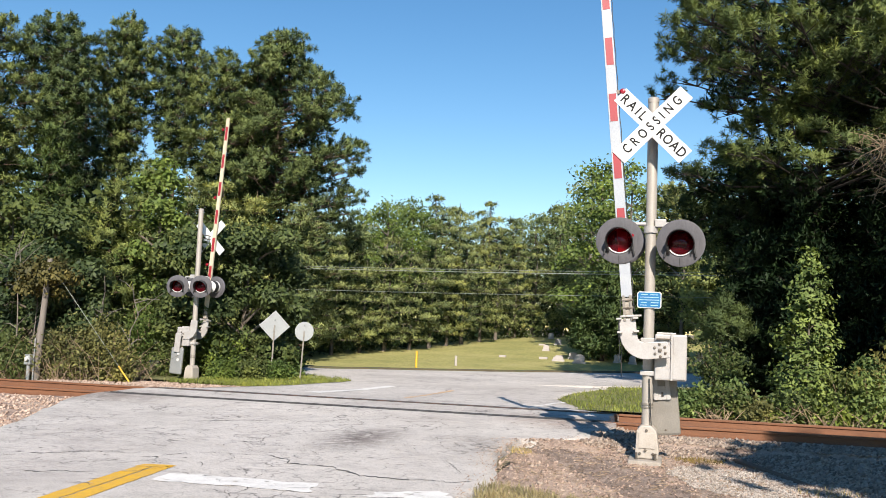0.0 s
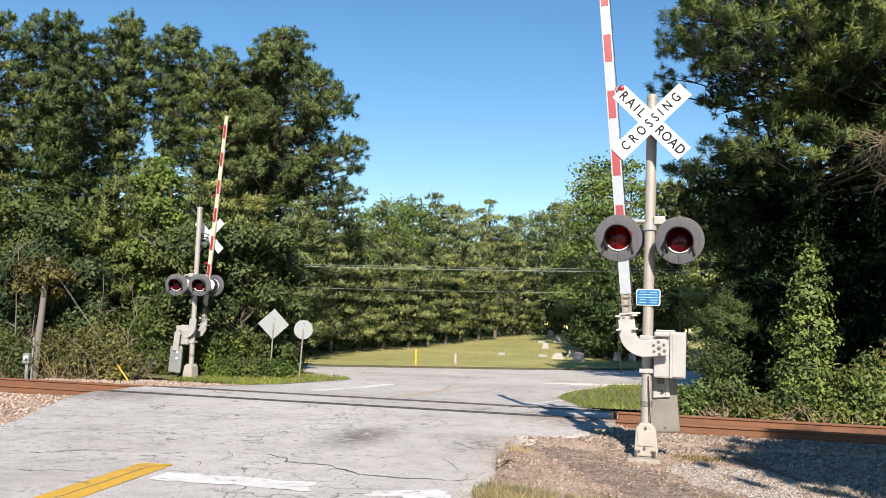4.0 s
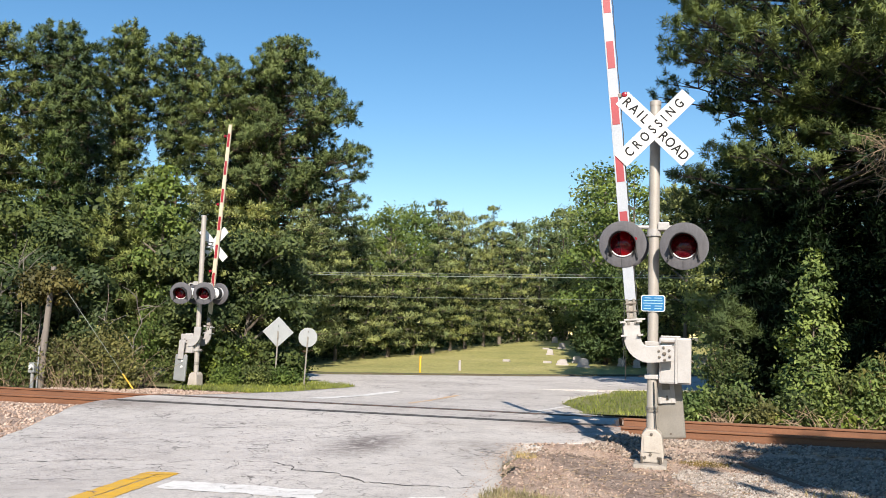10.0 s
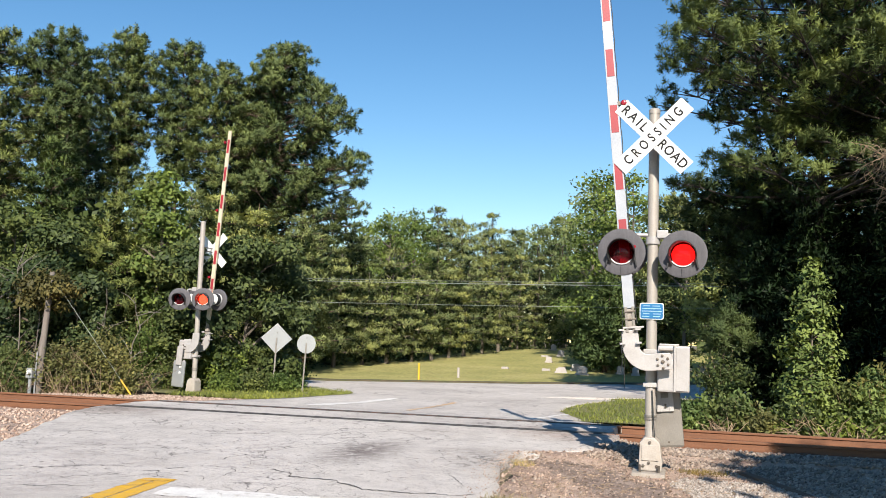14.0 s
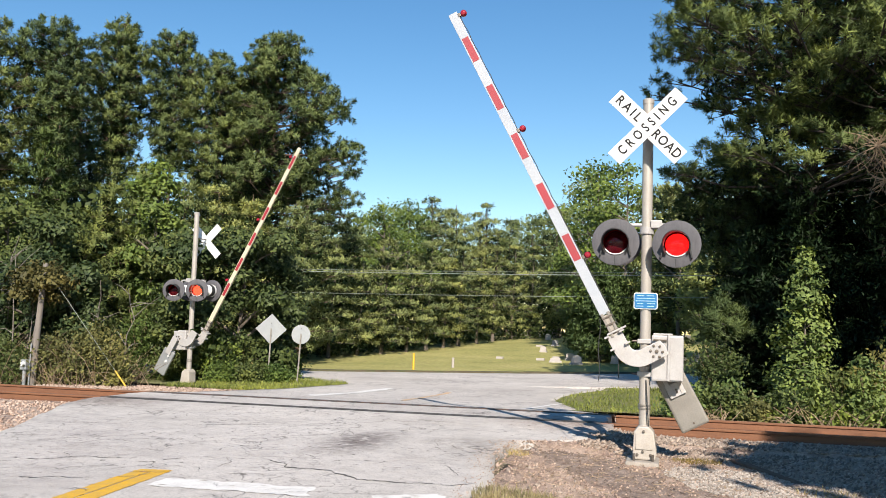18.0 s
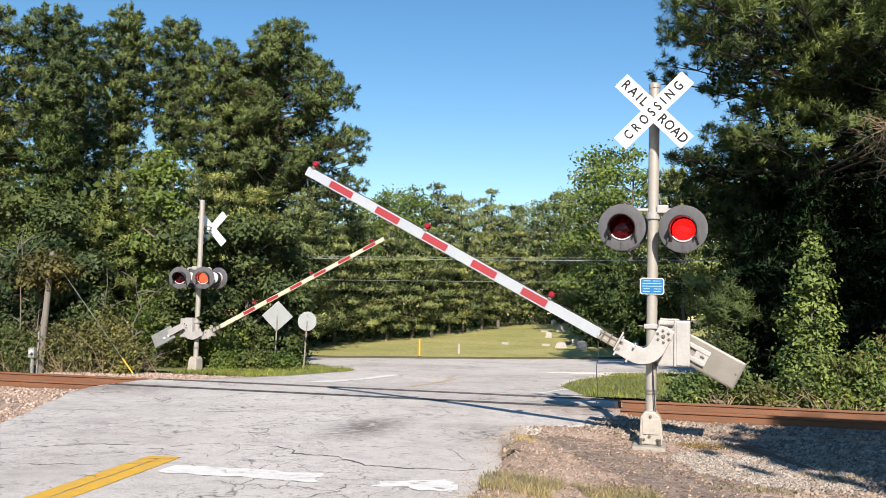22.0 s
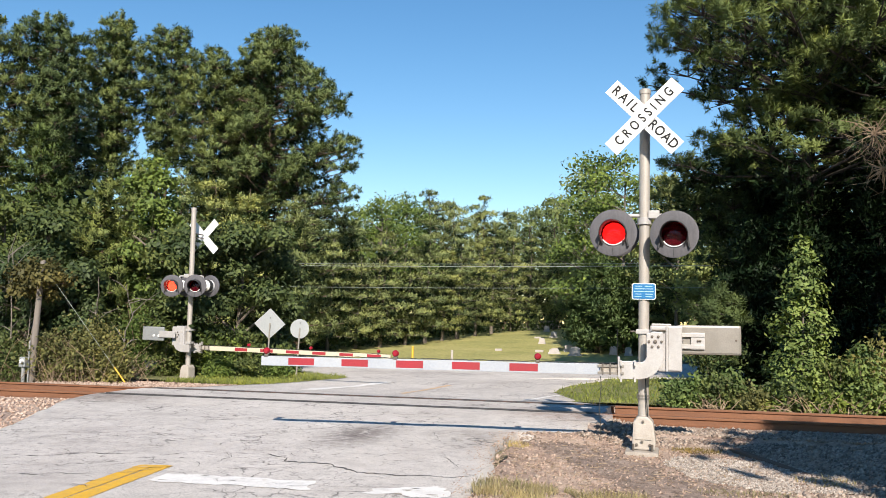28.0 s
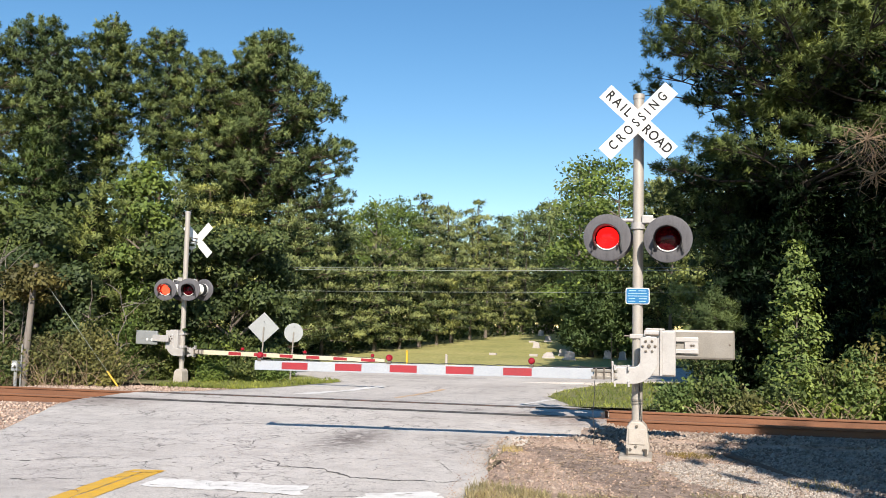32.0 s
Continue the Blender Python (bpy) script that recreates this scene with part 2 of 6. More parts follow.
STEEL = worn("dark_steel", (0.16, 0.14, 0.12), (0.10, 0.07, 0.05), 0.5, 0.6, 8, 0.3, 90, 0.1)
BLACK = worn("faded_black_paint", (0.066, 0.063, 0.070), (0.105, 0.10, 0.108), 0.65, 0, 5, 0.35, 60, 0.1, (4, 4, 0.8))
HOOD = worn("black_hood", (0.02, 0.02, 0.021), (0.05, 0.05, 0.05), 0.6, 0, 5, 0.35, 60, 0.1)
SIGN_WHITE = worn("white_sheeting", (0.62, 0.62, 0.61), (0.56, 0.55, 0.53), 0.4, 0, 3, 0.4, 120, 0.03)
SIGN_BACK = worn("bare_sign_back", (0.33, 0.34, 0.34), (0.27, 0.28, 0.28), 0.45, 0.3, 3, 0.4, 90, 0.05)
SIGN_PALE = worn("pale_sign_back", (0.66, 0.67, 0.66), (0.52, 0.53, 0.53), 0.5, 0.1, 3, 0.4, 90, 0.05)
LETTER = worn("black_lettering", (0.008, 0.008, 0.008), (0.014, 0.014, 0.014), 0.9, 0, 4, 0.3, 80, 0.0)
PALE_BLUE = worn("pale_blue_print", (0.33, 0.50, 0.60), (0.25, 0.42, 0.55), 0.6, 0, 4, 0.3, 90, 0.0)
BLUE = worn("blue_sheeting", (0.002, 0.125, 0.31), (0.004, 0.145, 0.35), 0.6, 0, 4, 0.3, 90, 0.0)
ARM_WHITE = worn("white_arm_sheeting", (0.37, 0.385, 0.41), (0.28, 0.31, 0.36), 0.45, 0, 2.5, 0.4, 70, 0.04)
ARM_CREAM = worn("yellowed_arm_sheeting", (0.55, 0.49, 0.36), (0.47, 0.40, 0.28), 0.5, 0, 2.5, 0.4, 70, 0.04)
ARM_RED = worn("red_arm_sheeting", (0.31, 0.02, 0.03), (0.24, 0.03, 0.035), 0.45, 0, 2.5, 0.4, 70, 0.04)
YELLOW = worn("yellow_plastic", (0.72, 0.42, 0.03), (0.6, 0.36, 0.05), 0.5, 0, 4, 0.3, 60, 0.05)
# nearly black bark: shade under the trackside pines put into the colour
BARK_DARK = worn("shade_dark_bark", (0.045, 0.034, 0.028), (0.025, 0.02, 0.018), 0.95, 0, 3, 0.3, 25, 0.6, (3, 3, 0.8))
GREY_WOOD = worn("weathered_pole_wood", (0.20, 0.175, 0.15), (0.12, 0.10, 0.085), 0.9, 0, 3, 0.35, 40, 0.5, (6, 6, 0.5))
STONE = worn("grave_stone", (0.42, 0.38, 0.35), (0.30, 0.27, 0.245), 0.8, 0, 3, 0.35, 60, 0.2)
WIRE = worn("overhead_wire", (0.24, 0.27, 0.23), (0.18, 0.20, 0.17), 0.7, 0.0, 1, 0.3, 20, 0)
BARK_PINE = worn("pine_bark", (0.13, 0.085, 0.06), (0.07, 0.05, 0.04), 0.95, 0, 3, 0.3, 25, 0.6, (3, 3, 0.8))
BARK_GREY = worn("grey_bark", (0.17, 0.14, 0.11), (0.09, 0.075, 0.06), 0.95, 0, 3, 0.3, 25, 0.6, (3, 3, 0.8))
TWIG = worn("dry_twigs", (0.30, 0.22, 0.14), (0.18, 0.12, 0.08), 0.9, 0, 3, 0.3, 25, 0.2)
NEEDLE = foliage("pine_needles", (0.080, 0.120, 0.045), (0.264, 0.316, 0.118), (1.0, 1.0, 0.4), 0.25, vary=0.22)
NEEDLE_NEAR = foliage("bright_pine_needles", (0.058, 0.094, 0.034), (0.195, 0.250, 0.094), (1.0, 1.0, 0.4), 0.28, vary=0.22)
# paler and greyer than NEEDLE: distance haze is put into the colour
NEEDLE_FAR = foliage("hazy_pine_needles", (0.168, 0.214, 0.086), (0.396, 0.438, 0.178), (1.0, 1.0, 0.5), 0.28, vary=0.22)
# nearly black needles: deep shade between and under boughs put into the colour
NEEDLE_SHADE = foliage("shade_black_needles", (0.009, 0.022, 0.009), (0.026, 0.050, 0.018), (1.0, 1.0, 0.4), 0.2)
LEAF = foliage("broad_leaves", (0.048, 0.074, 0.024), (0.152, 0.182, 0.062), (1.1, 1.1, 0.35), 0.3)
LEAF_BRIGHT = foliage("bright_leaves", (0.066, 0.112, 0.026), (0.170, 0.228, 0.060), (1.1, 1.1, 0.3), 0.38)
LEAF_SAPLING = foliage("sapling_leaves", (0.110, 0.165, 0.044), (0.215, 0.280, 0.095), (1.1, 1.1, 0.3), 0.36)
# lighter copy of the cedar colour, with the sunlight put into it
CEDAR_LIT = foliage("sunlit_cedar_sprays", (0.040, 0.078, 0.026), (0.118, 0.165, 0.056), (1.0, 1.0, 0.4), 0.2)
# paler and greyer than LEAF, the haze of distance mixed into its colour
LEAF_FAR = foliage("hazy_far_leaves", (0.116, 0.158, 0.062), (0.275, 0.322, 0.132), (1.1, 1.1, 0.35), 0.3, vary=0.4)
# darker copy of LEAF: shade within the woods is put into the colour
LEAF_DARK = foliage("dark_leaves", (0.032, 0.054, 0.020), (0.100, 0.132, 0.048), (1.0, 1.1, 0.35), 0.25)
LEAF_VINE = foliage("vine_leaves", (0.055, 0.056, 0.022), (0.125, 0.115, 0.045), (1.1, 1.0, 0.4), 0.3)
LEAF_DRY = foliage("yellowing_leaves", (0.100, 0.104, 0.036), (0.232, 0.224, 0.084), (1.1, 1.0, 0.4), 0.3)
GRASS = foliage("grass_blades", (0.105, 0.142, 0.028), (0.245, 0.275, 0.078), (1.1, 1.1, 0.4), 0.3)
STRAW_OLIVE = foliage("olive_dry_blades", (0.13, 0.10, 0.035), (0.30, 0.22, 0.08), (1.0, 0.9, 0.6), 0.25)
STRAW = foliage("dry_grass_blades", (0.21, 0.175, 0.090), (0.42, 0.355, 0.20), (1.0, 0.9, 0.6), 0.25)


def lens_glass(tint_colour):
    """Clear red glass: tinted light passes straight through, with a gloss on top."""
    m, n, l, b = material("red_lens_glass", 0.15)
    tint = n.new("ShaderNodeBsdfTransparent")
    tint.inputs[0].default_value = tint_colour
    b.inputs["Base Color"].default_value = (0.12, 0.005, 0.012, 1)
    mx = n.new("ShaderNodeMixShader")
    mx.inputs[0].default_value = 0.55
    l.new(b.outputs[0], mx.inputs[1])
    l.new(tint.outputs[0], mx.inputs[2])
    l.new(mx.outputs[0], n["Material Output"].inputs["Surface"])
    return m


def glowing(name, colour, strength):
    m, n, l, b = material(name, 0.5)
    b.inputs["Base Color"].default_value = (*colour, 1)
    b.inputs["Emission Color"].default_value = (*colour, 1)
    b.inputs["Emission Strength"].default_value = strength
    return m


LENS = lens_glass((0.85, 0.035, 0.03, 1))
LENS_FAR = lens_glass((0.90, 0.062, 0.033, 1))
BULB = glowing("lit_lamp", (1.0, 0.18, 0.18), 2.7)
BULB_FAR = glowing("lit_amber_lamp", (1.0, 0.65, 0.5), 5.0)
RED_LENS = worn("red_lamp_cover", (0.30, 0.010, 0.022), (0.18, 0.006, 0.012), 0.2, 0, 9, 0.3, 60, 0.0)


# ---- mesh tools ----
class Build:
    """Collects points and faces of one mesh."""

    def __init__(self):
        self.v, self.f = [], []

    def add(self, points, faces):
        k = len(self.v)
        self.v += [tuple(p) for p in points]
        self.f += [tuple(i + k for i in f) for f in faces]
        return self

    def box(self, lo, hi, m=None):
        p = [Vector((x, y, z)) for z in (lo[2], hi[2]) for y in (lo[1], hi[1]) for x in (lo[0], hi[0])]
        if m:
            p = [m @ q for q in p]
        return self.add(p, [(0, 2, 3, 1), (4, 5, 7, 6), (0, 1, 5, 4), (1, 3, 7, 5), (3, 2, 6, 7), (2, 0, 4, 6)])

    def tube(self, points, radii, seg=10, cap=True):
        pts = [Vector(p) for p in points]
        if not hasattr(radii, "__len__"):
            radii = [radii] * len(pts)
        rings = []
        for i, p in enumerate(pts):
            d = (pts[min(i + 1, len(pts) - 1)] - pts[max(i - 1, 0)]).normalized()
            a = d.cross((0, 0, 1)) if abs(d.z) < 0.95 else d.cross((1, 0, 0))
            a.normalize()
            b = d.cross(a)
            rings += [p + (a * math.cos(t) + b * math.sin(t)) * radii[i] for t in (2 * math.pi * j / seg for j in range(seg))]
        faces = [(i * seg + j, i * seg + (j + 1) % seg, (i + 1) * seg + (j + 1) % seg, (i + 1) * seg + j)
                 for i in range(len(pts) - 1) for j in range(seg)]
        if cap:
            faces += [tuple(range(seg))[::-1], tuple((len(pts) - 1) * seg + j for j in range(seg))]
        return self.add(rings, faces)

    def prism(self, outline, thick, m):
        """A flat outline in (x, z) pushed from y=0 to y=thick, placed by m."""
        n = len(outline)
        p = [m @ Vector((x, 0, z)) for x, z in outline] + [m @ Vector((x, thick, z)) for x, z in outline]
        return self.add(p, [tuple(range(n)), tuple(range(2 * n - 1, n - 1, -1))] + [(i, i + n, (i + 1) % n + n, (i + 1) % n) for i in range(n)])

    def lathe(self, profile, m, seg=32, half=2 * math.pi, start=0.0):
        """A profile of (radius, y) turned about the y axis."""
        full = abs(half - 2 * math.pi) < 1e-6
        n = seg if full else seg + 1
        p = [m @ Vector((r * math.cos(start + half * j / seg), y, r * math.sin(start + half * j / seg))) for r, y in profile for j in range(n)]
        faces = [(i * n + j, i * n + (j + 1) % n, (i + 1) * n + (j + 1) % n, (i + 1) * n + j) for i in range(len(profile) - 1) for j in range(seg)]
        return self.add(p, faces)

    def mesh(self, name, bevel=0.0, smooth=False):
        me = bpy.data.meshes.new(name)
        me.from_pydata(self.v, [], self.f)
        bm = bmesh.new()
        bm.from_mesh(me)
        bmesh.ops.recalc_face_normals(bm, faces=bm.faces)
        if bevel:
            sharp = [e for e in bm.edges if len(e.link_faces) == 2 and e.calc_face_angle() > 0.5]
            bmesh.ops.bevel(bm, geom=sharp, offset=bevel, segments=2, affect="EDGES", profile=0.6, clamp_overlap=True)
        if smooth:
            for f in bm.faces:
                f.smooth = True
            for e in bm.edges:
                if len(e.link_faces) == 2 and e.calc_face_angle() > 0.6:
                    e.smooth = False
        bm.to_mesh(me)
        bm.free()
        return me


def part(name, build, mat=None, parent=None, label="", bevel=0.0, smooth=False, m=None):
    me = build if isinstance(build, bpy.types.Mesh) else build.mesh(name, bevel, smooth)
    if mat and not me.materials:
        me.materials.append(mat)
    ob = new(name, me)
    if parent:
        ob.parent = parent
    if m:
        ob.matrix_basis = m
    return tagged(ob, label)


def base(name, m, label, category, group=""):
    ob = new(name)
    ob.empty_display_size = 0.2
    ob.matrix_basis = m
    return tagged(ob, label, category, group)


def arrays_mesh(name, verts, faces, mat):
    """A large mesh of equal-sided faces from number arrays."""
    me = bpy.data.meshes.new(name)
    n, k = faces.shape
    me.vertices.add(len(verts))
    me.vertices.foreach_set("co", np.ascontiguousarray(verts, dtype=np.float32).ravel())
    me.loops.add(n * k)
    me.loops.foreach_set("vertex_index", np.ascontiguousarray(faces, dtype=np.int32).ravel())
    me.polygons.add(n)
    me.polygons.foreach_set("loop_start", np.arange(0, n * k, k, dtype=np.int32))
    me.update(calc_edges=True)
    me.materials.append(mat)
    return me


def words(text, size, depth, m, mat, parent, name="lettering", spacing=1.10):
    c = bpy.data.curves.new(name, "FONT")
    c.space_character = spacing
    c.body, c.size, c.extrude, c.align_x, c.align_y = text, size, depth, "CENTER", "CENTER"
    c.offset, c.resolution_u = size * 0.016, 4
    ob = new(name, c)
    bpy.context.view_layer.update()
    me = bpy.data.meshes.new_from_object(ob.evaluated_get(bpy.context.evaluated_depsgraph_get()))
    bpy.data.objects.remove(ob)
    me.materials.clear()
    return part(name, me, mat, parent, m=m)


def lumpy(x, y, scale=1.0, seed=0.0):
    return noise.noise((x * scale + seed, y * scale - seed, seed * 0.37))


# ---- ground ----
def land(x, y):
    """Height of the ground: flat near the track, a rise with the lawn beyond the far road, low banks under the woods."""
    z = 0.0
    if y > 16:
        z -= 0.12 * min(1, (y - 16) / 5)
    if y > 33:
        k = min(1, (y - 33) / 40)
        z += 1.05 * k * k * (3 - 2 * k) + 0.35 * max(0.0, min(1, (x + 20) / 16)) * k
    if y < 13.4 and x > -1.6:
        z -= 0.05 * min(1, (x + 1.6) / 1.2)
    return z


def strip_mesh(name, xs, ys, height, mat, edge=0.0, inside=None):
    b = Build()
    n = len(xs)
    pts = [(x, y, height(x, y)) for y in ys for x in xs]
    faces = [(j * n + i, j * n + i + 1, (j + 1) * n + i + 1, (j + 1) * n + i) for j in range(len(ys) - 1) for i in range(n - 1)]
    if inside:
        faces = [f for f in faces if inside(sum(pts[k][0] for k in f) / 4, sum(pts[k][1] for k in f) / 4)]
    b.add(pts, faces)
    me = b.mesh(name)
    for p in me.polygons:
        p.use_smooth = True
    me.materials.append(mat)
    return me


def spread(lo, hi, step):
    return [lo + (hi - lo) * i / max(1, round((hi - lo) / step)) for i in range(max(1, round((hi - lo) / step)) + 1)]


gx = [-2500, -900, -400, -200, -120] + spread(-80, 60, 2.0) + [120, 200, 400, 900, 2500]
gy = [-2500, -900, -300, -100, -50] + spread(-20, 120, 2.0) + [160, 240, 400, 900, 2500]
ground = part("ground", strip_mesh("ground", gx, gy, lambda x, y: land(x, y) - 0.10, DIRT))
tagged(ground, "dry grassy ground running out to the woods", "ground", kind="structure")
# road: right edge at x -1.75, left edge at x -8.6, widening at the crossing
TRACK = 15.44  # centre line of the track
RAIL_Z = 0.10
GAUGE = 1.435


def road_z(x, y):
    rise = 0.075 * math.exp(-((y - TRACK) / 1.9) ** 2)
    return (land(x, y) if y > 14 else 0.0) + rise + 0.012 * lumpy(x, y, 0.8, 3) + 0.02


def right_edge(y):
    e = -1.80 - 0.38 * max(0, min(1, (y - 9.2) / 1.3)) + 0.10 * lumpy(y, 0, 1.1) + 0.05 * lumpy(y, 0, 4.0, 2)
    if 12.25 < y < 18.2:
        e += 0.92 * min(1, (y - 12.25) / 0.5, (18.2 - y) / 1.2)
    if y > 18.2:
        e = -1.9 - 0.30 * min(3, y - 18.2) + 0.05 * lumpy(y, 0, 2.0)
    if y > 22:
        e = -2.8 + 0.055 * (y - 22) ** 2
    return e


def left_edge(y):
    e = -8.5 + 0.10 * lumpy(y, 5, 1.1) + 0.05 * lumpy(y, 5, 4.0, 2)
    if y > 9:
        e -= 2.35 * min(1, (y - 9) / 4.6)
    if y > 17.4:
        e = -11.0 + 0.27 * (y - 17.4) + 0.05 * lumpy(y, 5, 2.0)
    if y > 23.6:
        e -= (y - 23.6) ** 2 * 0.7
    return max(e, -14.0)


def near_kerb(x):
    return max(28.4 + 0.58 * x, 24.6)


def far_kerb(x):
    return max(37.6 + 0.58 * x, 30.2)


def edged_strip(name, stations, lo, hi, along_x, cols=30, lift=0.0):
    """A paved strip between two edges, with its sides turned down."""
    b, flat = Build(), []
    n = cols + 2
    for t in stations:
        row = []
        for i in range(cols):
            s = lo(t) + (hi(t) - lo(t)) * i / (cols - 1)
            x, y = (t, s) if along_x else (s, t)
            row.append((x, y, road_z(x, y) + lift))
        flat += [(row[0][0], row[0][1], row[0][2] - 0.15)] + row + [(row[-1][0], row[-1][1], row[-1][2] - 0.15)]
    b.add(flat, [(j * n + i, j * n + i + 1, (j + 1) * n + i + 1, (j + 1) * n + i) for j in range(len(stations) - 1) for i in range(n - 1)])
    me = b.mesh(name)
    for p in me.polygons:
        p.use_smooth = True
    return me


def road_mesh(stations):
    return edged_strip("road", stations, left_edge, right_edge, False, 34)


cross_road = part("cross_road", edged_strip("cross_road", spread(-70, -24, 4) + spread(-23, 6, 0.5) + spread(8, 60, 4), near_kerb, far_kerb, True, 16, -0.006), ASPHALT)
tagged(cross_road, "pale asphalt side road meeting the crossing road", "road", kind="structure")
lawn = part("lawn", strip_mesh("lawn", spread(-40, 30, 1.0), spread(30, 88, 1.0), lambda x, y: land(x, y) - 0.02 + 0.04 * lumpy(x, y, 0.3), LAWN, inside=lambda x, y: y > far_kerb(x) - 1.0))
tagged(lawn, "sunlit mown cemetery lawn rising to the trees", "lawn", kind="structure")
lawn_edge = part("lawn_edge", edged_strip("lawn_edge", spread(-40, 6, 0.5), lambda x: far_kerb(x) - 0.30 + 0.10 * lumpy(x, 0, 1.3), lambda x: far_kerb(x) + 0.25 + 0.15 * lumpy(x, 3, 1.7), True, 6, 0.05), WOOD_FLOOR)
tagged(lawn_edge, "brown earth edge between the side road and the lawn", "ground", kind="structure")
for x0, x1, inside in ((-3.2, 14, lambda x, y: x > right_edge(min(y, 26)) - 0.15 and 18.0 + 0.15 * lumpy(x, y, 2.0) < y < near_kerb(x) + 0.25 and x < 2.5), (-16, -8, lambda x, y: x < left_edge(y) + 0.15 and 20.5 < y < near_kerb(x) + 0.25)):
    v = part("verge", strip_mesh("verge", spread(x0, x1, 0.2), spread(17.6, 30, 0.2), lambda x, y: road_z(x, y) - 0.009, VERGE, inside=inside))
    tagged(v, "short green grass verge beside the road", "verge", kind="structure")
for name, x0, x1, y0, y1 in (("forest_floor", -60, -13, 20.4, 24.2), ("forest_floor", -60, -20.5, 30.6, 60), ("forest_floor", 0.2, 40, 17.7, 27.8)):
    w = part(name, strip_mesh(name, spread(x0, x1, 1.0), spread(y0, y1, 1.0), lambda x, y: land(x, y) - 0.05 + 0.06 * lumpy(x, y, 0.4), WOOD_FLOOR))
    tagged(w, "shaded leaf-strewn forest floor", "ground", kind="structure")
for stations in (spread(-14, 12, 0.5) + spread(12.1, TRACK - 1.74, 0.2), spread(TRACK + 1.69, 26.2, 0.2)):
    road = part("road", road_mesh(stations), ASPHALT)
    tagged(road, "cracked pale grey asphalt road crossing the track", "road", kind="structure")


def paint(name, outline, mat, label, lift=0.005, ragged=0.02):
    """Road paint or a stain with a ragged edge, lying on the road."""
    pts = []
    for (x0, y0), (x1, y1) in zip(outline, outline[1:] + outline[:1]):
        k = max(2, int(math.hypot(x1 - x0, y1 - y0) / 0.06))
        for i in range(k):
            x, y = x0 + (x1 - x0) * i / k, y0 + (y1 - y0) * i / k
            pts.append((x + ragged * lumpy(x, y, 9, 1), y + ragged * lumpy(x, y, 9, 7)))
    cx, cy = sum(p[0] for p in pts) / len(pts), sum(p[1] for p in pts) / len(pts)
    rings = 4
    v = [(cx + (x - cx) * r / rings, cy + (y - cy) * r / rings) for r in range(1, rings + 1) for x, y in pts]
    n = len(pts)
    b = Build()
    b.add([(x, y, road_z(x, y) + lift) for x, y in [(cx, cy)] + v],
          [(0, 1 + i, 1 + (i + 1) % n) for i in range(n)] +
          [(1 + r * n + i, 1 + (r + 1) * n + i, 1 + (r + 1) * n + (i + 1) % n, 1 + r * n + (i + 1) % n) for r in range(rings - 1) for i in range(n)])
    ob = part(name, b, mat)
    return tagged(ob, label, "road marking", kind="structure")


for x0, y1 in ((-5.27, 8.0), (-5.08, 8.16)):
    for k in range(22):
        a, e = y1 - 0.9 * (k + 1), y1 - 0.9 * k
        xa, xe = x0 - 0.13 * (a - 6.4), x0 - 0.13 * (e - 6.4)
        paint("yellow_line", [(xa, a), (xa + 0.172, a), (xe + 0.172, e), (xe, e)], YELLOW_LINE, "worn yellow centre line on the road", ragged=0.012)
paint("yellow_line", [(-5.49, 7.96), (-5.2, 8.0), (-5.12, 8.18), (-5.47, 8.12)], YELLOW_LINE, "worn end of the yellow centre line", 0.009, 0.02)
paint("stop_line", [(-4.93, 7.40), (-3.28, 7.46), (-3.36, 7.90), (-4.95, 7.80)], WHITE_LINE, "chipped white stop line across the lane", ragged=0.06)
paint("stop_line", [(-2.75, 7.5), (-1.95, 7.5), (-2.05, 7.98), (-2.5, 7.93)], WHITE_LINE, "flaking remains of a white stop line", ragged=0.14)
paint("yellow_line", [(-5.98, 18.6), (-5.86, 18.6), (-5.70, 22.4), (-5.82, 22.4)], FADED_ORANGE, "faded orange centre line beyond the track", ragged=0.08)
paint("edge_line", [(-3.05, 17.7), (-2.95, 17.7), (-2.45, 20.3), (-2.55, 20.3)], WHITE_LINE, "faded white edge line beyond the track", ragged=0.06)
paint("stop_line", [(-8.4, 18.6), (-8.0, 18.6), (-7.5, 22.8), (-7.75, 22.8)], WHITE_LINE, "faded white line beyond the track", ragged=0.1)




def crack_line(points, width, label="dark open crack in the asphalt", lift=0.004):
    b = Build()
    pts = []
    for (x0, y0), (x1, y1) in zip(points, points[1:]):
        k = max(3, int(math.hypot(x1 - x0, y1 - y0) / 0.045))
        for i in range(k):
            x, y = x0 + (x1 - x0) * i / k, y0 + (y1 - y0) * i / k
            pts.append((x + 0.07 * lumpy(x, y, 3, 5) + 0.03 * lumpy(x, y, 11, 2), y + 0.10 * lumpy(x, y, 3, 9) + 0.05 * lumpy(x, y, 11, 3) + random.uniform(-0.022, 0.022)))
    v = []
    for i, (x, y) in enumerate(pts):
        w = width * max(0.05, 0.45 + 0.9 * lumpy(x, y, 4, 4)) * min(1, 0.2 + min(i, len(pts) - 1 - i) * 0.25)
        v += [(x, y - w, road_z(x, y - w) + lift), (x, y + w, road_z(x, y + w) + lift)]
    b.add(v, [(2 * i, 2 * i + 2, 2 * i + 3, 2 * i + 1) for i in range(len(pts) - 1)])
    tagged(part("crack", b, CRACK), label, "crack", kind="structure")


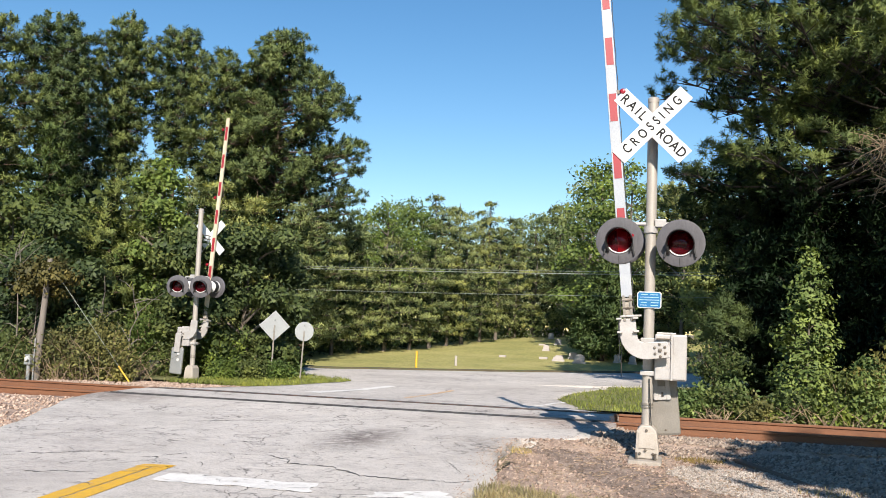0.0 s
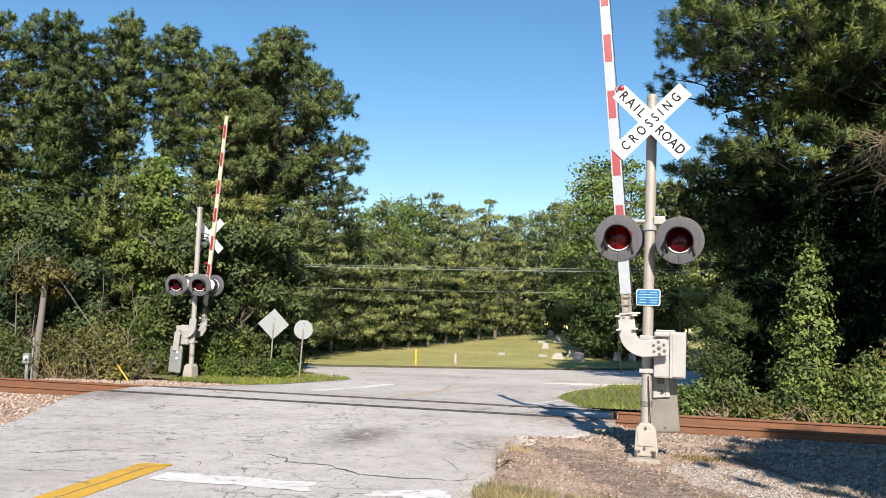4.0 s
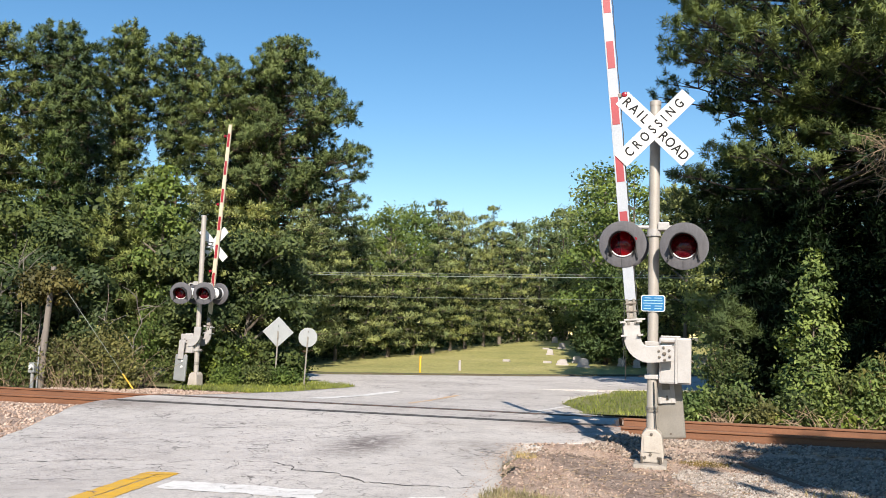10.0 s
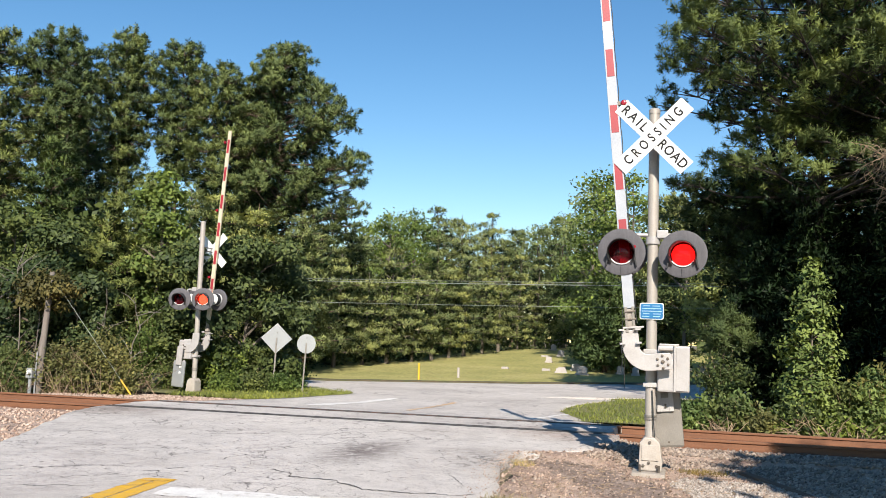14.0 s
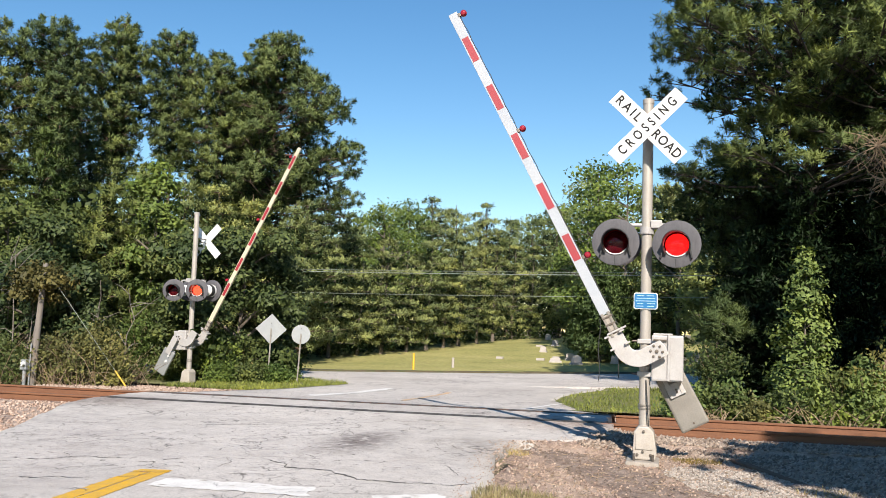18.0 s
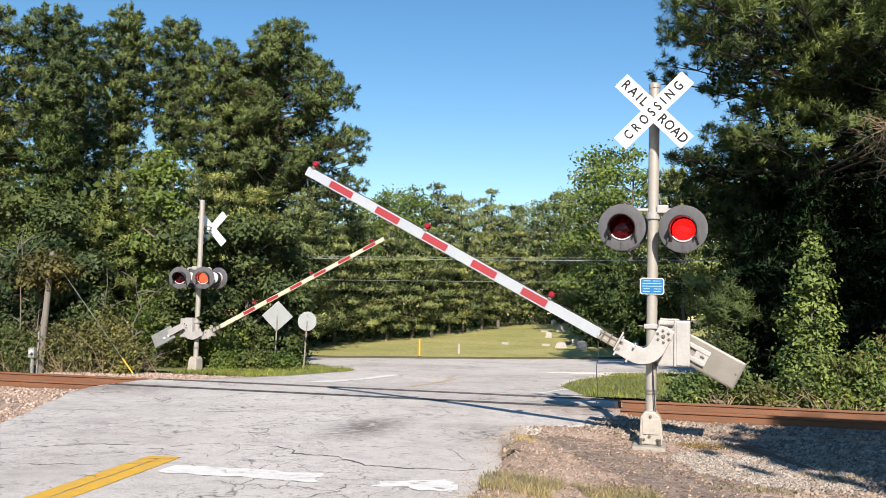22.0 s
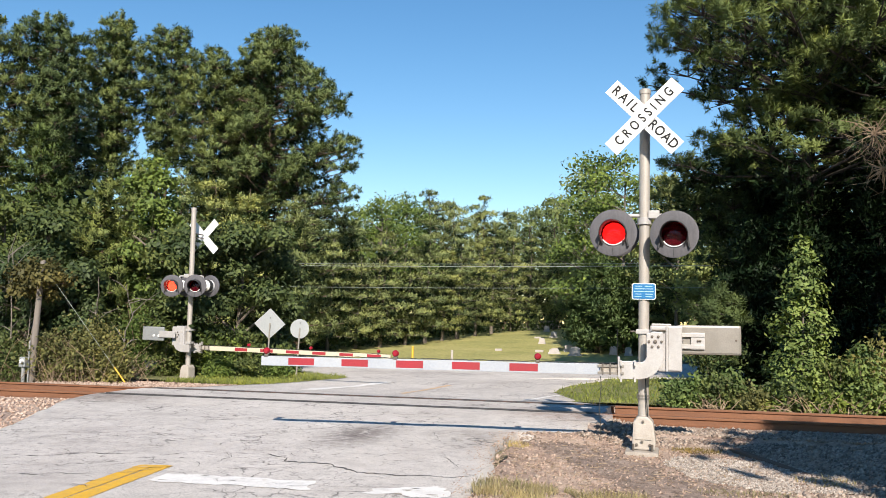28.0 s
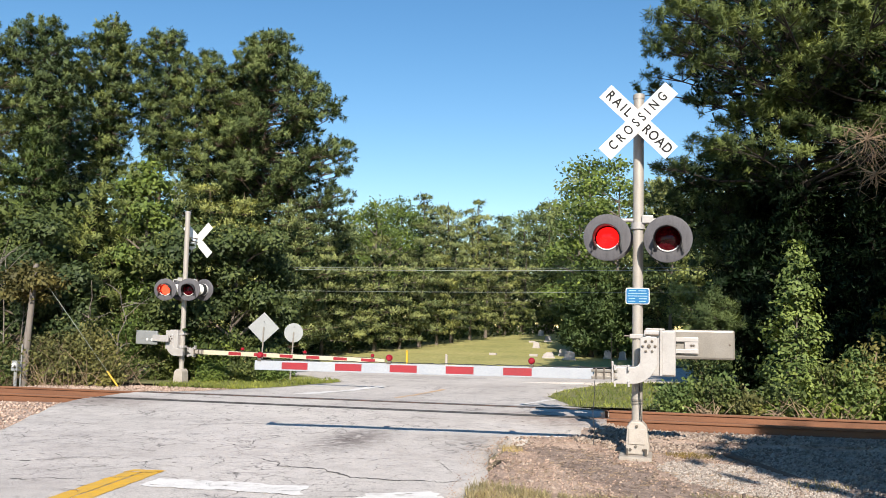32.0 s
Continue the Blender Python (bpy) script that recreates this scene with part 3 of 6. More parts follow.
for points, width in (([(-5.46, 9.69), (-5.53, 10.0), (-5.47, 10.27), (-5.23, 10.28), (-5.5, 11.1)], 0.022),
                      ([(-5.77, 8.61), (-5.46, 9.16), (-4.8, 9.31), (-4.36, 9.15), (-4.15, 8.86), (-3.6, 8.84), (-3.15, 8.52), (-2.29, 8.58), (-1.9, 8.7)], 0.022),
                      ([(-8.2, 7.5), (-7.23, 7.98), (-6.74, 8.48), (-6.47, 8.72), (-5.92, 8.81)], 0.018),
                      ([(-7.91, 9.93), (-7.82, 10.64)], 0.012), ([(-6.43, 9.92), (-6.39, 10.9)], 0.010),
                      ([(-3.24, 11.52), (-3.23, 11.86), (-3.06, 11.3), (-3.08, 10.99)], 0.016),
                      ([(-7.13, 11.9), (-6.63, 12.22), (-5.48, 12.66), (-4.73, 12.95)], 0.012),
                      ([(-2.2, 9.0), (-2.6, 9.9), (-2.5, 10.8), (-2.9, 11.4)], 0.010), ([(-9.2, 11.3), (-8.2, 11.6), (-7.6, 12.1)], 0.010),
                      ([(-4.4, 9.1), (-4.1, 9.9), (-4.2, 10.7)], 0.009), ([(-7.0, 6.4), (-6.4, 7.2), (-5.6, 7.6)], 0.010)):
    crack_line(points, width * 1.15)

for points in ([(-4.3, 7.40), (-4.25, 7.6), (-4.4, 7.85)], [(-3.75, 7.42), (-3.7, 7.62), (-3.55, 7.70), (-3.5, 7.9)], [(-3.6, 7.45), (-3.45, 7.65), (-3.3, 7.7)], [(-5.4, 7.55), (-5.3, 7.75), (-5.1, 7.95)], [(-5.5, 6.9), (-5.35, 7.0), (-5.15, 6.95)]):
    crack_line(points, 0.012, "hairline crack through the road paint", 0.011)


def crazing(count, seed):
    """Many short hairline cracks scattered over the road, as one sheet."""
    rng = np.random.default_rng(seed)
    b = Build()
    for _ in range(count):
        x, y = rng.uniform(-9.0, -2.3), rng.uniform(6.4, 13.4)
        a = rng.choice([0.1, 0.5, 1.2, 1.6, 2.7]) + rng.normal() * 0.35
        n, v = int(rng.integers(4, 16)), []
        w0 = rng.uniform(0.002, 0.0055)
        for i in range(n):
            w = w0 * min(1.0, 0.25 + 0.4 * min(i, n - 1 - i)) * rng.uniform(0.5, 1.3)
            z = road_z(x, y) + 0.0045
            v += [(x - w * math.sin(a), y + w * math.cos(a), z), (x + w * math.sin(a), y - w * math.cos(a), z)]
            a += rng.normal() * 0.42
            x, y = x + 0.06 * math.cos(a), y + 0.06 * math.sin(a)
        b.add(v, [(2 * i, 2 * i + 1, 2 * i + 3, 2 * i + 2) for i in range(n - 1)])
    return tagged(part("crazing", b, CRACK), "fine hairline cracks scattered over the old asphalt", "cracks", kind="stuff")


crazing(120, 71)
chip_rng = np.random.default_rng(72)
for x0, x1, y0, y1, count in ((-4.9, -3.35, 7.45, 7.85, 9), (-5.45, -5.05, 6.2, 8.1, 4), (-2.7, -2.0, 7.55, 7.95, 5)):
    for _ in range(count):
        x, y, r = chip_rng.uniform(x0, x1), chip_rng.uniform(y0, y1), chip_rng.uniform(0.010, 0.028)
        chip = [(x + r * chip_rng.uniform(0.6, 3.4) * math.cos(k * 0.9), y + r * chip_rng.uniform(0.3, 1.1) * math.sin(k * 0.9) + 0.4 * r * math.cos(k * 0.9)) for k in range(7)]
        paint("paint_chip", chip, ASPHALT, "bare spot where the road paint has flaked off", 0.010, 0.004)


# ---- track ----
def rail_profile():
    h = 0.172
    return [(-0.07, 0), (0.07, 0), (0.07, 0.012), (0.012, 0.032), (0.009, 0.125), (0.037, 0.138), (0.037, 0.160), (0.026, h), (-0.026, h),
            (-0.037, 0.160), (-0.037, 0.138), (-0.009, 0.125), (-0.012, 0.032), (-0.07, 0.012)]


track = base("railway_track", pose(0, TRACK, 0), "rusty single railway track on ballast", "railway track")
tagged(track, kind="structure")
for side in (-1, 1):
    for x0, x1 in ((-90, -10.72), (-10.70, -1.02), (-1.0, 40)):
        prof = rail_profile()
        m = Matrix(((0, 1, 0, x0), (1, 0, 0, side * (GAUGE / 2 + 0.037)), (0, 0, 1, RAIL_Z - 0.172), (0, 0, 0, 1)))
        r = part("rail", Build().prism(prof, x1 - x0, m), RUST, track, "rusty steel rail", smooth=False)
        top = Build().box((x0, side * (GAUGE / 2 + 0.037) - 0.022, RAIL_Z - 0.001), (x1, side * (GAUGE / 2 + 0.037) + 0.022, RAIL_Z + 0.002))
        part("running_surface", top, RAIL_ROAD if x0 == -10.70 else RAIL_TOP, r, "worn brown running surface")
for k in range(118):
    x = -42 + k * 0.53 + random.uniform(-0.04, 0.04)
    if -11.0 < x < -0.8:
        continue
    t = Build().box((-0.115, -1.30 + random.uniform(-0.05, 0.05), -0.25), (0.115, 1.30, -0.082))
    part("tie", t, TIE, track, m=pose(x, 0, 0, 0, 0, random.uniform(-1, 1)), bevel=0.012)
for x, side in ((-0.75, -1), (-0.2, -1), (0.55, -1), (1.9, -1), (-11.6, -1), (-13, -1)):
    y = side * (GAUGE / 2 + 0.037 + 0.06)
    part("rail_anchor", Build().box((x - 0.06, y - 0.06, -0.09), (x + 0.06, y + 0.05, -0.03)), RUST, track, bevel=0.01)
for side in (-1, 1):
    for inner in (-1, 1):
        yc = side * (GAUGE / 2 + 0.037)
        a, e = (yc + inner * 0.042, yc + inner * 0.105) if inner == side else (yc + inner * 0.095, yc + inner * 0.125)
        seal = Build().box((-10.85, min(a, e), -0.10), (-1.15, max(a, e), RAIL_Z + 0.004))
        part("rubber_seal", seal, RUBBER, track, "dark rubber seal beside the rail", bevel=0.008)


def slab_z(x, y):
    """Level with the railheads between the rails, easing down to the road on both sides."""
    k = max(0.0, min(1.0, (abs(y) - 0.85) / 0.85))
    return (RAIL_Z - 0.006 + 0.003 * lumpy(x, y, 3)) * (1 - k) + (road_z(x, TRACK + y) + 0.001) * k


# crossing surface: asphalt outside and between the rails, open flangeways beside each railhead
for y0, y1, x0, x1 in ((-GAUGE / 2 + 0.075, GAUGE / 2 - 0.075, -10.9, -1.1), (-1.75, -GAUGE / 2 - 0.10, -10.9, -0.95), (GAUGE / 2 + 0.085, 1.7, -10.9, -1.4)):
    b = Build()
    xs, ys = spread(x0, x1, 0.35), spread(y0, y1, 0.2)
    n = len(xs) + 2
    rows = []
    for i, y in enumerate([ys[0]] + ys + [ys[-1]]):
        drop = i == 0 or i == len(ys) + 1
        r = [(x + 0.12 * lumpy(y * 3, x, 1, 8) * (k in (0, len(xs) - 1)), TRACK + y, slab_z(x, y) - (0.12 if drop else 0.0)) for k, x in enumerate(xs)]
        rows += [(r[0][0] - 0.03, r[0][1], -0.12)] + r + [(r[-1][0] + 0.03, r[-1][1], -0.12)]
    b.add(rows, [(j * n + i, j * n + i + 1, (j + 1) * n + i + 1, (j + 1) * n + i) for j in range(len(ys) + 1) for i in range(n - 1)])
    tagged(part("crossing_surface", b, ASPHALT), "smooth asphalt between and beside the rails at the crossing", "road surface", kind="structure")


def stones(name, count, where, size, mat, label, seed):
    """Loose crushed stones as one sheet of small uneven lumps."""
    rng = np.random.default_rng(seed)
    x0, x1, y0, y1, height, keep = where
    xs, ys = rng.uniform(x0, x1, count * 2), rng.uniform(y0, y1, count * 2)
    ok = [i for i in range(count * 2) if keep(xs[i], ys[i])][:count]
    c = np.array([(xs[i], ys[i], height(xs[i], ys[i])) for i in ok])
    k = len(c)
    octa = np.array([(1, 0, 0), (-1, 0, 0), (0, 1, 0), (0, -1, 0), (0, 0, 1), (0, 0, -1)], float)
    tri = np.array([(0, 2, 4), (2, 1, 4), (1, 3, 4), (3, 0, 4), (2, 0, 5), (1, 2, 5), (3, 1, 5), (0, 3, 5)])
    s = rng.uniform(0.45, 1.0, (k, 1, 3)) * (size * rng.uniform(0.6, 1.4, (k, 1, 1))) * np.array([1, 1, 0.8])
    p = octa[None] * s * rng.uniform(0.7, 1.25, (k, 6, 1))
    a = rng.uniform(0, 6.28, k)
    ca, sa = np.cos(a)[:, None], np.sin(a)[:, None]
    p = np.stack([p[..., 0] * ca - p[..., 1] * sa + p[..., 2] * 0.4, p[..., 0] * sa + p[..., 1] * ca, p[..., 2] - p[..., 0] * 0.3], -1)
    p += c[:, None, :]
    f = tri[None] + (np.arange(k) * 6)[:, None, None]
    ob = part(name, arrays_mesh(name, p.reshape(-1, 3), f.reshape(-1, 3), mat), None)
    return tagged(ob, label, "gravel", kind="stuff")


def bed_z(x, y):
    d = abs(y - TRACK)
    z = land(x, y) - 0.05
    if d < 2.6:
        z = max(z, -0.085 - 0.12 * max(0, d - 1.3))
    if y < 14.5 and x > right_edge(y) - 0.03:
        gap = max(0.0, x - max(right_edge(y), right_edge(y + 0.3)))
        z += (road_z(x, y) + 0.003 - z) * max(0.0, 1 - gap / 0.9)
    return z + 0.02 * lumpy(x, y, 1.2, 6)


bed = part("gravel_bed", strip_mesh("gravel_bed", spread(-60, -3, 0.6) + spread(-2.9, 1.0, 0.13) + spread(1.3, 30, 0.6), spread(-14.0, 2.7, 0.7) + spread(3.0, 18.2, 0.19), bed_z, GRAVEL_BED, inside=lambda x, y: x > -1.9 + 0.2 * lumpy(x, y, 1) or x < -8.6 and y > 8.0 or abs(y - TRACK) > 1.6 and (x < -9.5 or x > -1.9) or abs(y - TRACK) < 2.0))
tagged(bed, "pale crushed stone bed along the track", "ground", kind="structure")
def soil(x, y):
    """How far inside the bare dark soil on the shoulder a spot lies: 0 outside, 1 well inside."""
    along_it = max(0.0, min(1.0, ((x + 1.35) * 1.75 - (y - 11.4) * 2.5) / (1.75 ** 2 + 2.5 ** 2)))
    d = math.hypot(x + 1.35 - 1.75 * along_it, y - 11.4 + 2.5 * along_it)
    return max(0.0, min(1.0, (0.62 + 0.35 * lumpy(x, y, 1.6, 21) + 0.16 * lumpy(x, y, 6.0, 4) - d) / 0.25))


soil_patch = part("soil", strip_mesh("soil", spread(-2.1, 1.3, 0.035), spread(8.0, 12.2, 0.035), lambda x, y: bed_z(x, y) + 0.004, SOIL, inside=lambda x, y: soil(x, y) > 0.3))
tagged(soil_patch, "bare dark brown soil with bark litter on the shoulder", "ground", kind="structure")
stones("ballast", 9000, (-1.3, 7.0, 12.3, 17.8, lambda x, y: bed_z(x, y) + 0.008, lambda x, y: x > right_edge(y) + 0.1 and abs(y - TRACK) > 0.95 and soil(x, y) < 0.2), 0.041, STONES, "pale grey crushed stone beside the rail", 3)
stones("ballast", 6000, (0.9, 7.0, 8.5, 12.4, lambda x, y: bed_z(x, y) + 0.006, lambda x, y: x > 1.0 + 0.3 * lumpy(x, y, 1.0, 2)), 0.036, STONES, "pale grey crushed stone below the track", 11)
stones("ballast", 7500, (-22, -8.7, 9.0, 17.9, lambda x, y: bed_z(x, y) + 0.006, lambda x, y: x < left_edge(y) - 0.05 and abs(y - TRACK) > 0.95), 0.040, STONES_WARM, "tan crushed stone beside the rail", 4)
stones("gravel", 900, (-2.6, -1.2, 5.5, 13.0, lambda x, y: road_z(x, y) + 0.002, lambda x, y: 0 < right_edge(y) - x < 0.30 + 0.25 * lumpy(x, y, 2.0, 9)), 0.011, STONES_TAN, "loose gravel strewn on the road edge", 9)
stones("gravel", 6000, (-2.3, 4.6, 6.0, 12.8, lambda x, y: bed_z(x, y) + 0.007, lambda x, y: x > right_edge(y) - 0.05 and lumpy(x, y, 1.4, 5) > -0.7 and lumpy(x, y, 9, 2) > 0.75 * soil(x, y) - 0.75), 0.020, STONES_TAN, "coarse tan gravel on the shoulder", 10)
stones("gravel", 10000, (-2.3, 5.0, 6.0, 12.8, lambda x, y: bed_z(x, y) + 0.005, lambda x, y: x > right_edge(y) - 0.08 and lumpy(x, y, 0.9, 3) > -0.8 and lumpy(x, y, 9, 5) > 0.75 * soil(x, y) - 0.8), 0.012, STONES_TAN, "fine loose gravel on the shoulder", 5)
stones("gravel", 900, (-2.0, 4.5, 7.0, 12.5, lambda x, y: bed_z(x, y) + 0.006, lambda x, y: x > right_edge(y) and soil(x, y) < 0.6), 0.030, STONES, "scattered pale stones on the shoulder", 7)
stones("gravel", 7000, (-0.4, 2.6, 9.0, 11.9, lambda x, y: bed_z(x, y) + 0.010, lambda x, y: math.hypot((x - 0.95) / 1.0, (y - 10.5 + 0.5 * (x - 0.95)) / 1.0) < 1 + 0.3 * lumpy(x, y, 2.0, 12) and soil(x, y) < 0.5), 0.019, STONES_PALE, "light grey fine gravel below the rail", 8)
stones("gravel", 3200, (-15.5, -10.8, 17.3, 20.4, lambda x, y: land(x, y) - 0.03, lambda x, y: x < left_edge(y) - 0.1), 0.034, STONES_WARM, "tan gravel behind the far rail", 6)


def litter(name, count, where, mat, label, seed):
    """Bark chips and broken stalks: thin bent slivers lying on the ground."""
    rng = np.random.default_rng(seed)
    x0, x1, y0, y1, keep = where
    b = Build()
    for _ in range(count):
        x, y = rng.uniform(x0, x1), rng.uniform(y0, y1)
        if not keep(x, y):
            continue
        a, r, w = rng.uniform(0, 6.28), rng.uniform(0.012, 0.05), rng.uniform(0.003, 0.009)
        dx, dy = math.cos(a) * r, math.sin(a) * r
        z = bed_z(x, y) + rng.uniform(0.006, 0.014)
        v = []
        for t, up in ((-1, 0.0), (0, rng.uniform(0, 0.02)), (1, rng.uniform(0, 0.012))):
            px, py = x + dx * t, y + dy * t + (0.01 if t == 0 else 0)
            v += [(px - math.sin(a) * w, py + math.cos(a) * w, z + up), (px + math.sin(a) * w, py - math.cos(a) * w, z + up), (px, py, z + up + 0.006)]
        b.add(v, [(0, 3, 5, 2), (3, 6, 8, 5), (1, 2, 5, 4), (4, 5, 8, 7), (0, 1, 4, 3), (3, 4, 7, 6)])
    return tagged(part(name, b, mat), label, "litter", kind="stuff")


litter("bark_litter", 700, (-2.0, 1.2, 8.2, 12.2, lambda x, y: soil(x, y) > 0.15), BARK_LITTER, "dark bark chips and stalks on the soil", 81)
litter("straw_litter", 420, (-2.0, 1.0, 7.6, 12.4, lambda x, y: x > right_edge(y)), TWIG, "broken straw stalks scattered on the shoulder", 82)


# ---- crossing signals ----
def lamp_head(signal, x, y, z, facing, turners, bulb=None):
    """Round black background, hood, red lens, and a lamp turning behind the lens. facing: degrees about z."""
    m = pose(x, y, z, 0, 0, facing)
    I = Matrix.Identity(4)
    disc = part("background_disc", Build().lathe([(0.172, 0.02), (0.28, 0.02), (0.31, 0.0), (0.31, -0.025), (0.295, -0.03), (0.172, -0.022), (0.172, 0.02)], I, 40), BLACK, signal, "faded black round lamp background", smooth=True, m=m)
    part("housing", Build().lathe([(0.0, 0.28), (0.10, 0.275), (0.16, 0.22), (0.176, 0.02)], I, 28), SIGN_WHITE if bulb is BULB_FAR else SILVER, disc, "silver lamp housing", smooth=True)
    prof = []
    for r in (0.176, 0.166):
        ring = []
        for k in range(29):
            a = radians(-42 + k * 264 / 28)
            reach = -0.33 + 0.16 * abs(math.sin((a - math.pi / 2) / 2)) ** 2 * 2
            ring.append(((r * math.cos(a), -0.02, r * math.sin(a)), (r * 1.03 * math.cos(a), min(-0.05, reach), r * 1.03 * math.sin(a) - 0.03)))
        prof.append(ring)
    b = Build()
    v = [q for ring in prof for pair in ring for q in pair]
    n = 29
    f = [(2 * i, 2 * i + 2, 2 * i + 3, 2 * i + 1) for i in range(n - 1)] + [(2 * n + 2 * i, 2 * n + 2 * i + 1, 2 * n + 2 * i + 3, 2 * n + 2 * i + 2) for i in range(n - 1)]
    f += [(2 * i + 1, 2 * i + 3, 2 * n + 2 * i + 3, 2 * n + 2 * i + 1) for i in range(n - 1)] + [(0, 1, 2 * n + 1, 2 * n), (2 * n - 2, 4 * n - 2, 4 * n - 1, 2 * n - 1)]
    b.add(v, f)
    hood = part("hood", b, HOOD, disc, "black visor over the lens", smooth=True)
    for sx in (-1, 1):
        part("hood_leg", Build().prism([(sx * 0.152, -0.04), (sx * 0.178, -0.03), (sx * 0.205, -0.185), (sx * 0.188, -0.19)], 0.05, pose(0, -0.075, 0)), HOOD, disc, "black visor leg", bevel=0.003)
    part("seam", Build().box((-0.012, -0.036, -0.29), (-0.006, -0.026, -0.19)), HOOD, disc)
    # black liner added to soak up the bulb's light while it faces back
    part("sleeve", Build().lathe([(0.1715, 0.0), (0.1715, 0.10), (0.170, 0.21), (0.12, 0.255), (0.0, 0.262)], I, 24), HOOD, disc, "black inside of the lamp", smooth=True)
    part("lens", Build().lathe([(0.0, -0.062), (0.06, -0.058), (0.12, -0.045), (0.160, -0.022)], I, 32), LENS if bulb is BULB else LENS_FAR, disc, "dark red glass lens", smooth=True)
    # white on the lower arc only: sunlight on the rim put into its colour
    part("sunlit_lens_rim", Build().lathe([(0.154, -0.03), (0.168, -0.040), (0.172, -0.02), (0.154, -0.02)], I, 20, radians(110), radians(215)), SIGN_WHITE, disc, "lower lens rim coloured white for the sun on it", smooth=True)
    # the turning reflector is invented; it shows a fixed lamp going on and off
    lamp = part("reflector", Build().lathe([(0.0, 0.012), (0.07, 0.010), (0.167, -0.006), (0.167, -0.026), (0.07, -0.012), (0.0, -0.012)], I, 24), HOOD, disc, "dark turning reflector added to make the lamp flash", smooth=True, m=pose(0, 0.145, 0))
    part("bulb", Build().lathe([(0.0, -0.020), (0.05, -0.020), (0.11, -0.022), (0.150, -0.028)], I, 24), bulb or BULB, lamp, "glowing red lamp", smooth=True)
    turners.append(lamp)
    return disc


def crossbuck(signal, y, z, x=0.0, letters=True):
    L, W = 1.219, 0.229
    for k, (a, text) in enumerate(((-45, ("RAIL", "ROAD")), (45, ("CROSSING",)))):
        m = pose(x, y - 0.012 * k, z, 0, -a, 0)
        blade = part("crossbuck_blade", Build().box((-L / 2, -0.004, -W / 2), (L / 2, 0.004, W / 2)), SIGN_WHITE if letters else SIGN_PALE, signal, "white reflective crossbuck blade", m=m, bevel=0.002)
        if not letters:
            part("sheeting", Build().box((-L / 2 + 0.003, -0.007, -W / 2 + 0.003), (L / 2 - 0.003, -0.005, W / 2 - 0.003)), SIGN_WHITE, blade)
        size = 0.158
        if len(text) == 2:
            for word, at in zip(text, (-0.350, 0.350)):
                words(word, size, 0.001, pose(at, -0.0065, 0, 90) @ Matrix.Diagonal((1.0, 1.14, 1, 1)), LETTER, blade, spacing=1.42 if word == "RAIL" else 1.10)
        else:
            words("C R O S S I N G", size, 0.001, pose(0, -0.0065, 0, 90) @ Matrix.Diagonal((0.84, 1.14, 1, 1)), LETTER, blade)
    for dz in (-0.05, 0.05):
        part("bracket", Build().box((x - 0.02, y + 0.004, z + dz - 0.012), (x + 0.02, 0.0, z + dz + 0.012)), STEEL, signal, "steel crossbuck clamp", bevel=0.004)


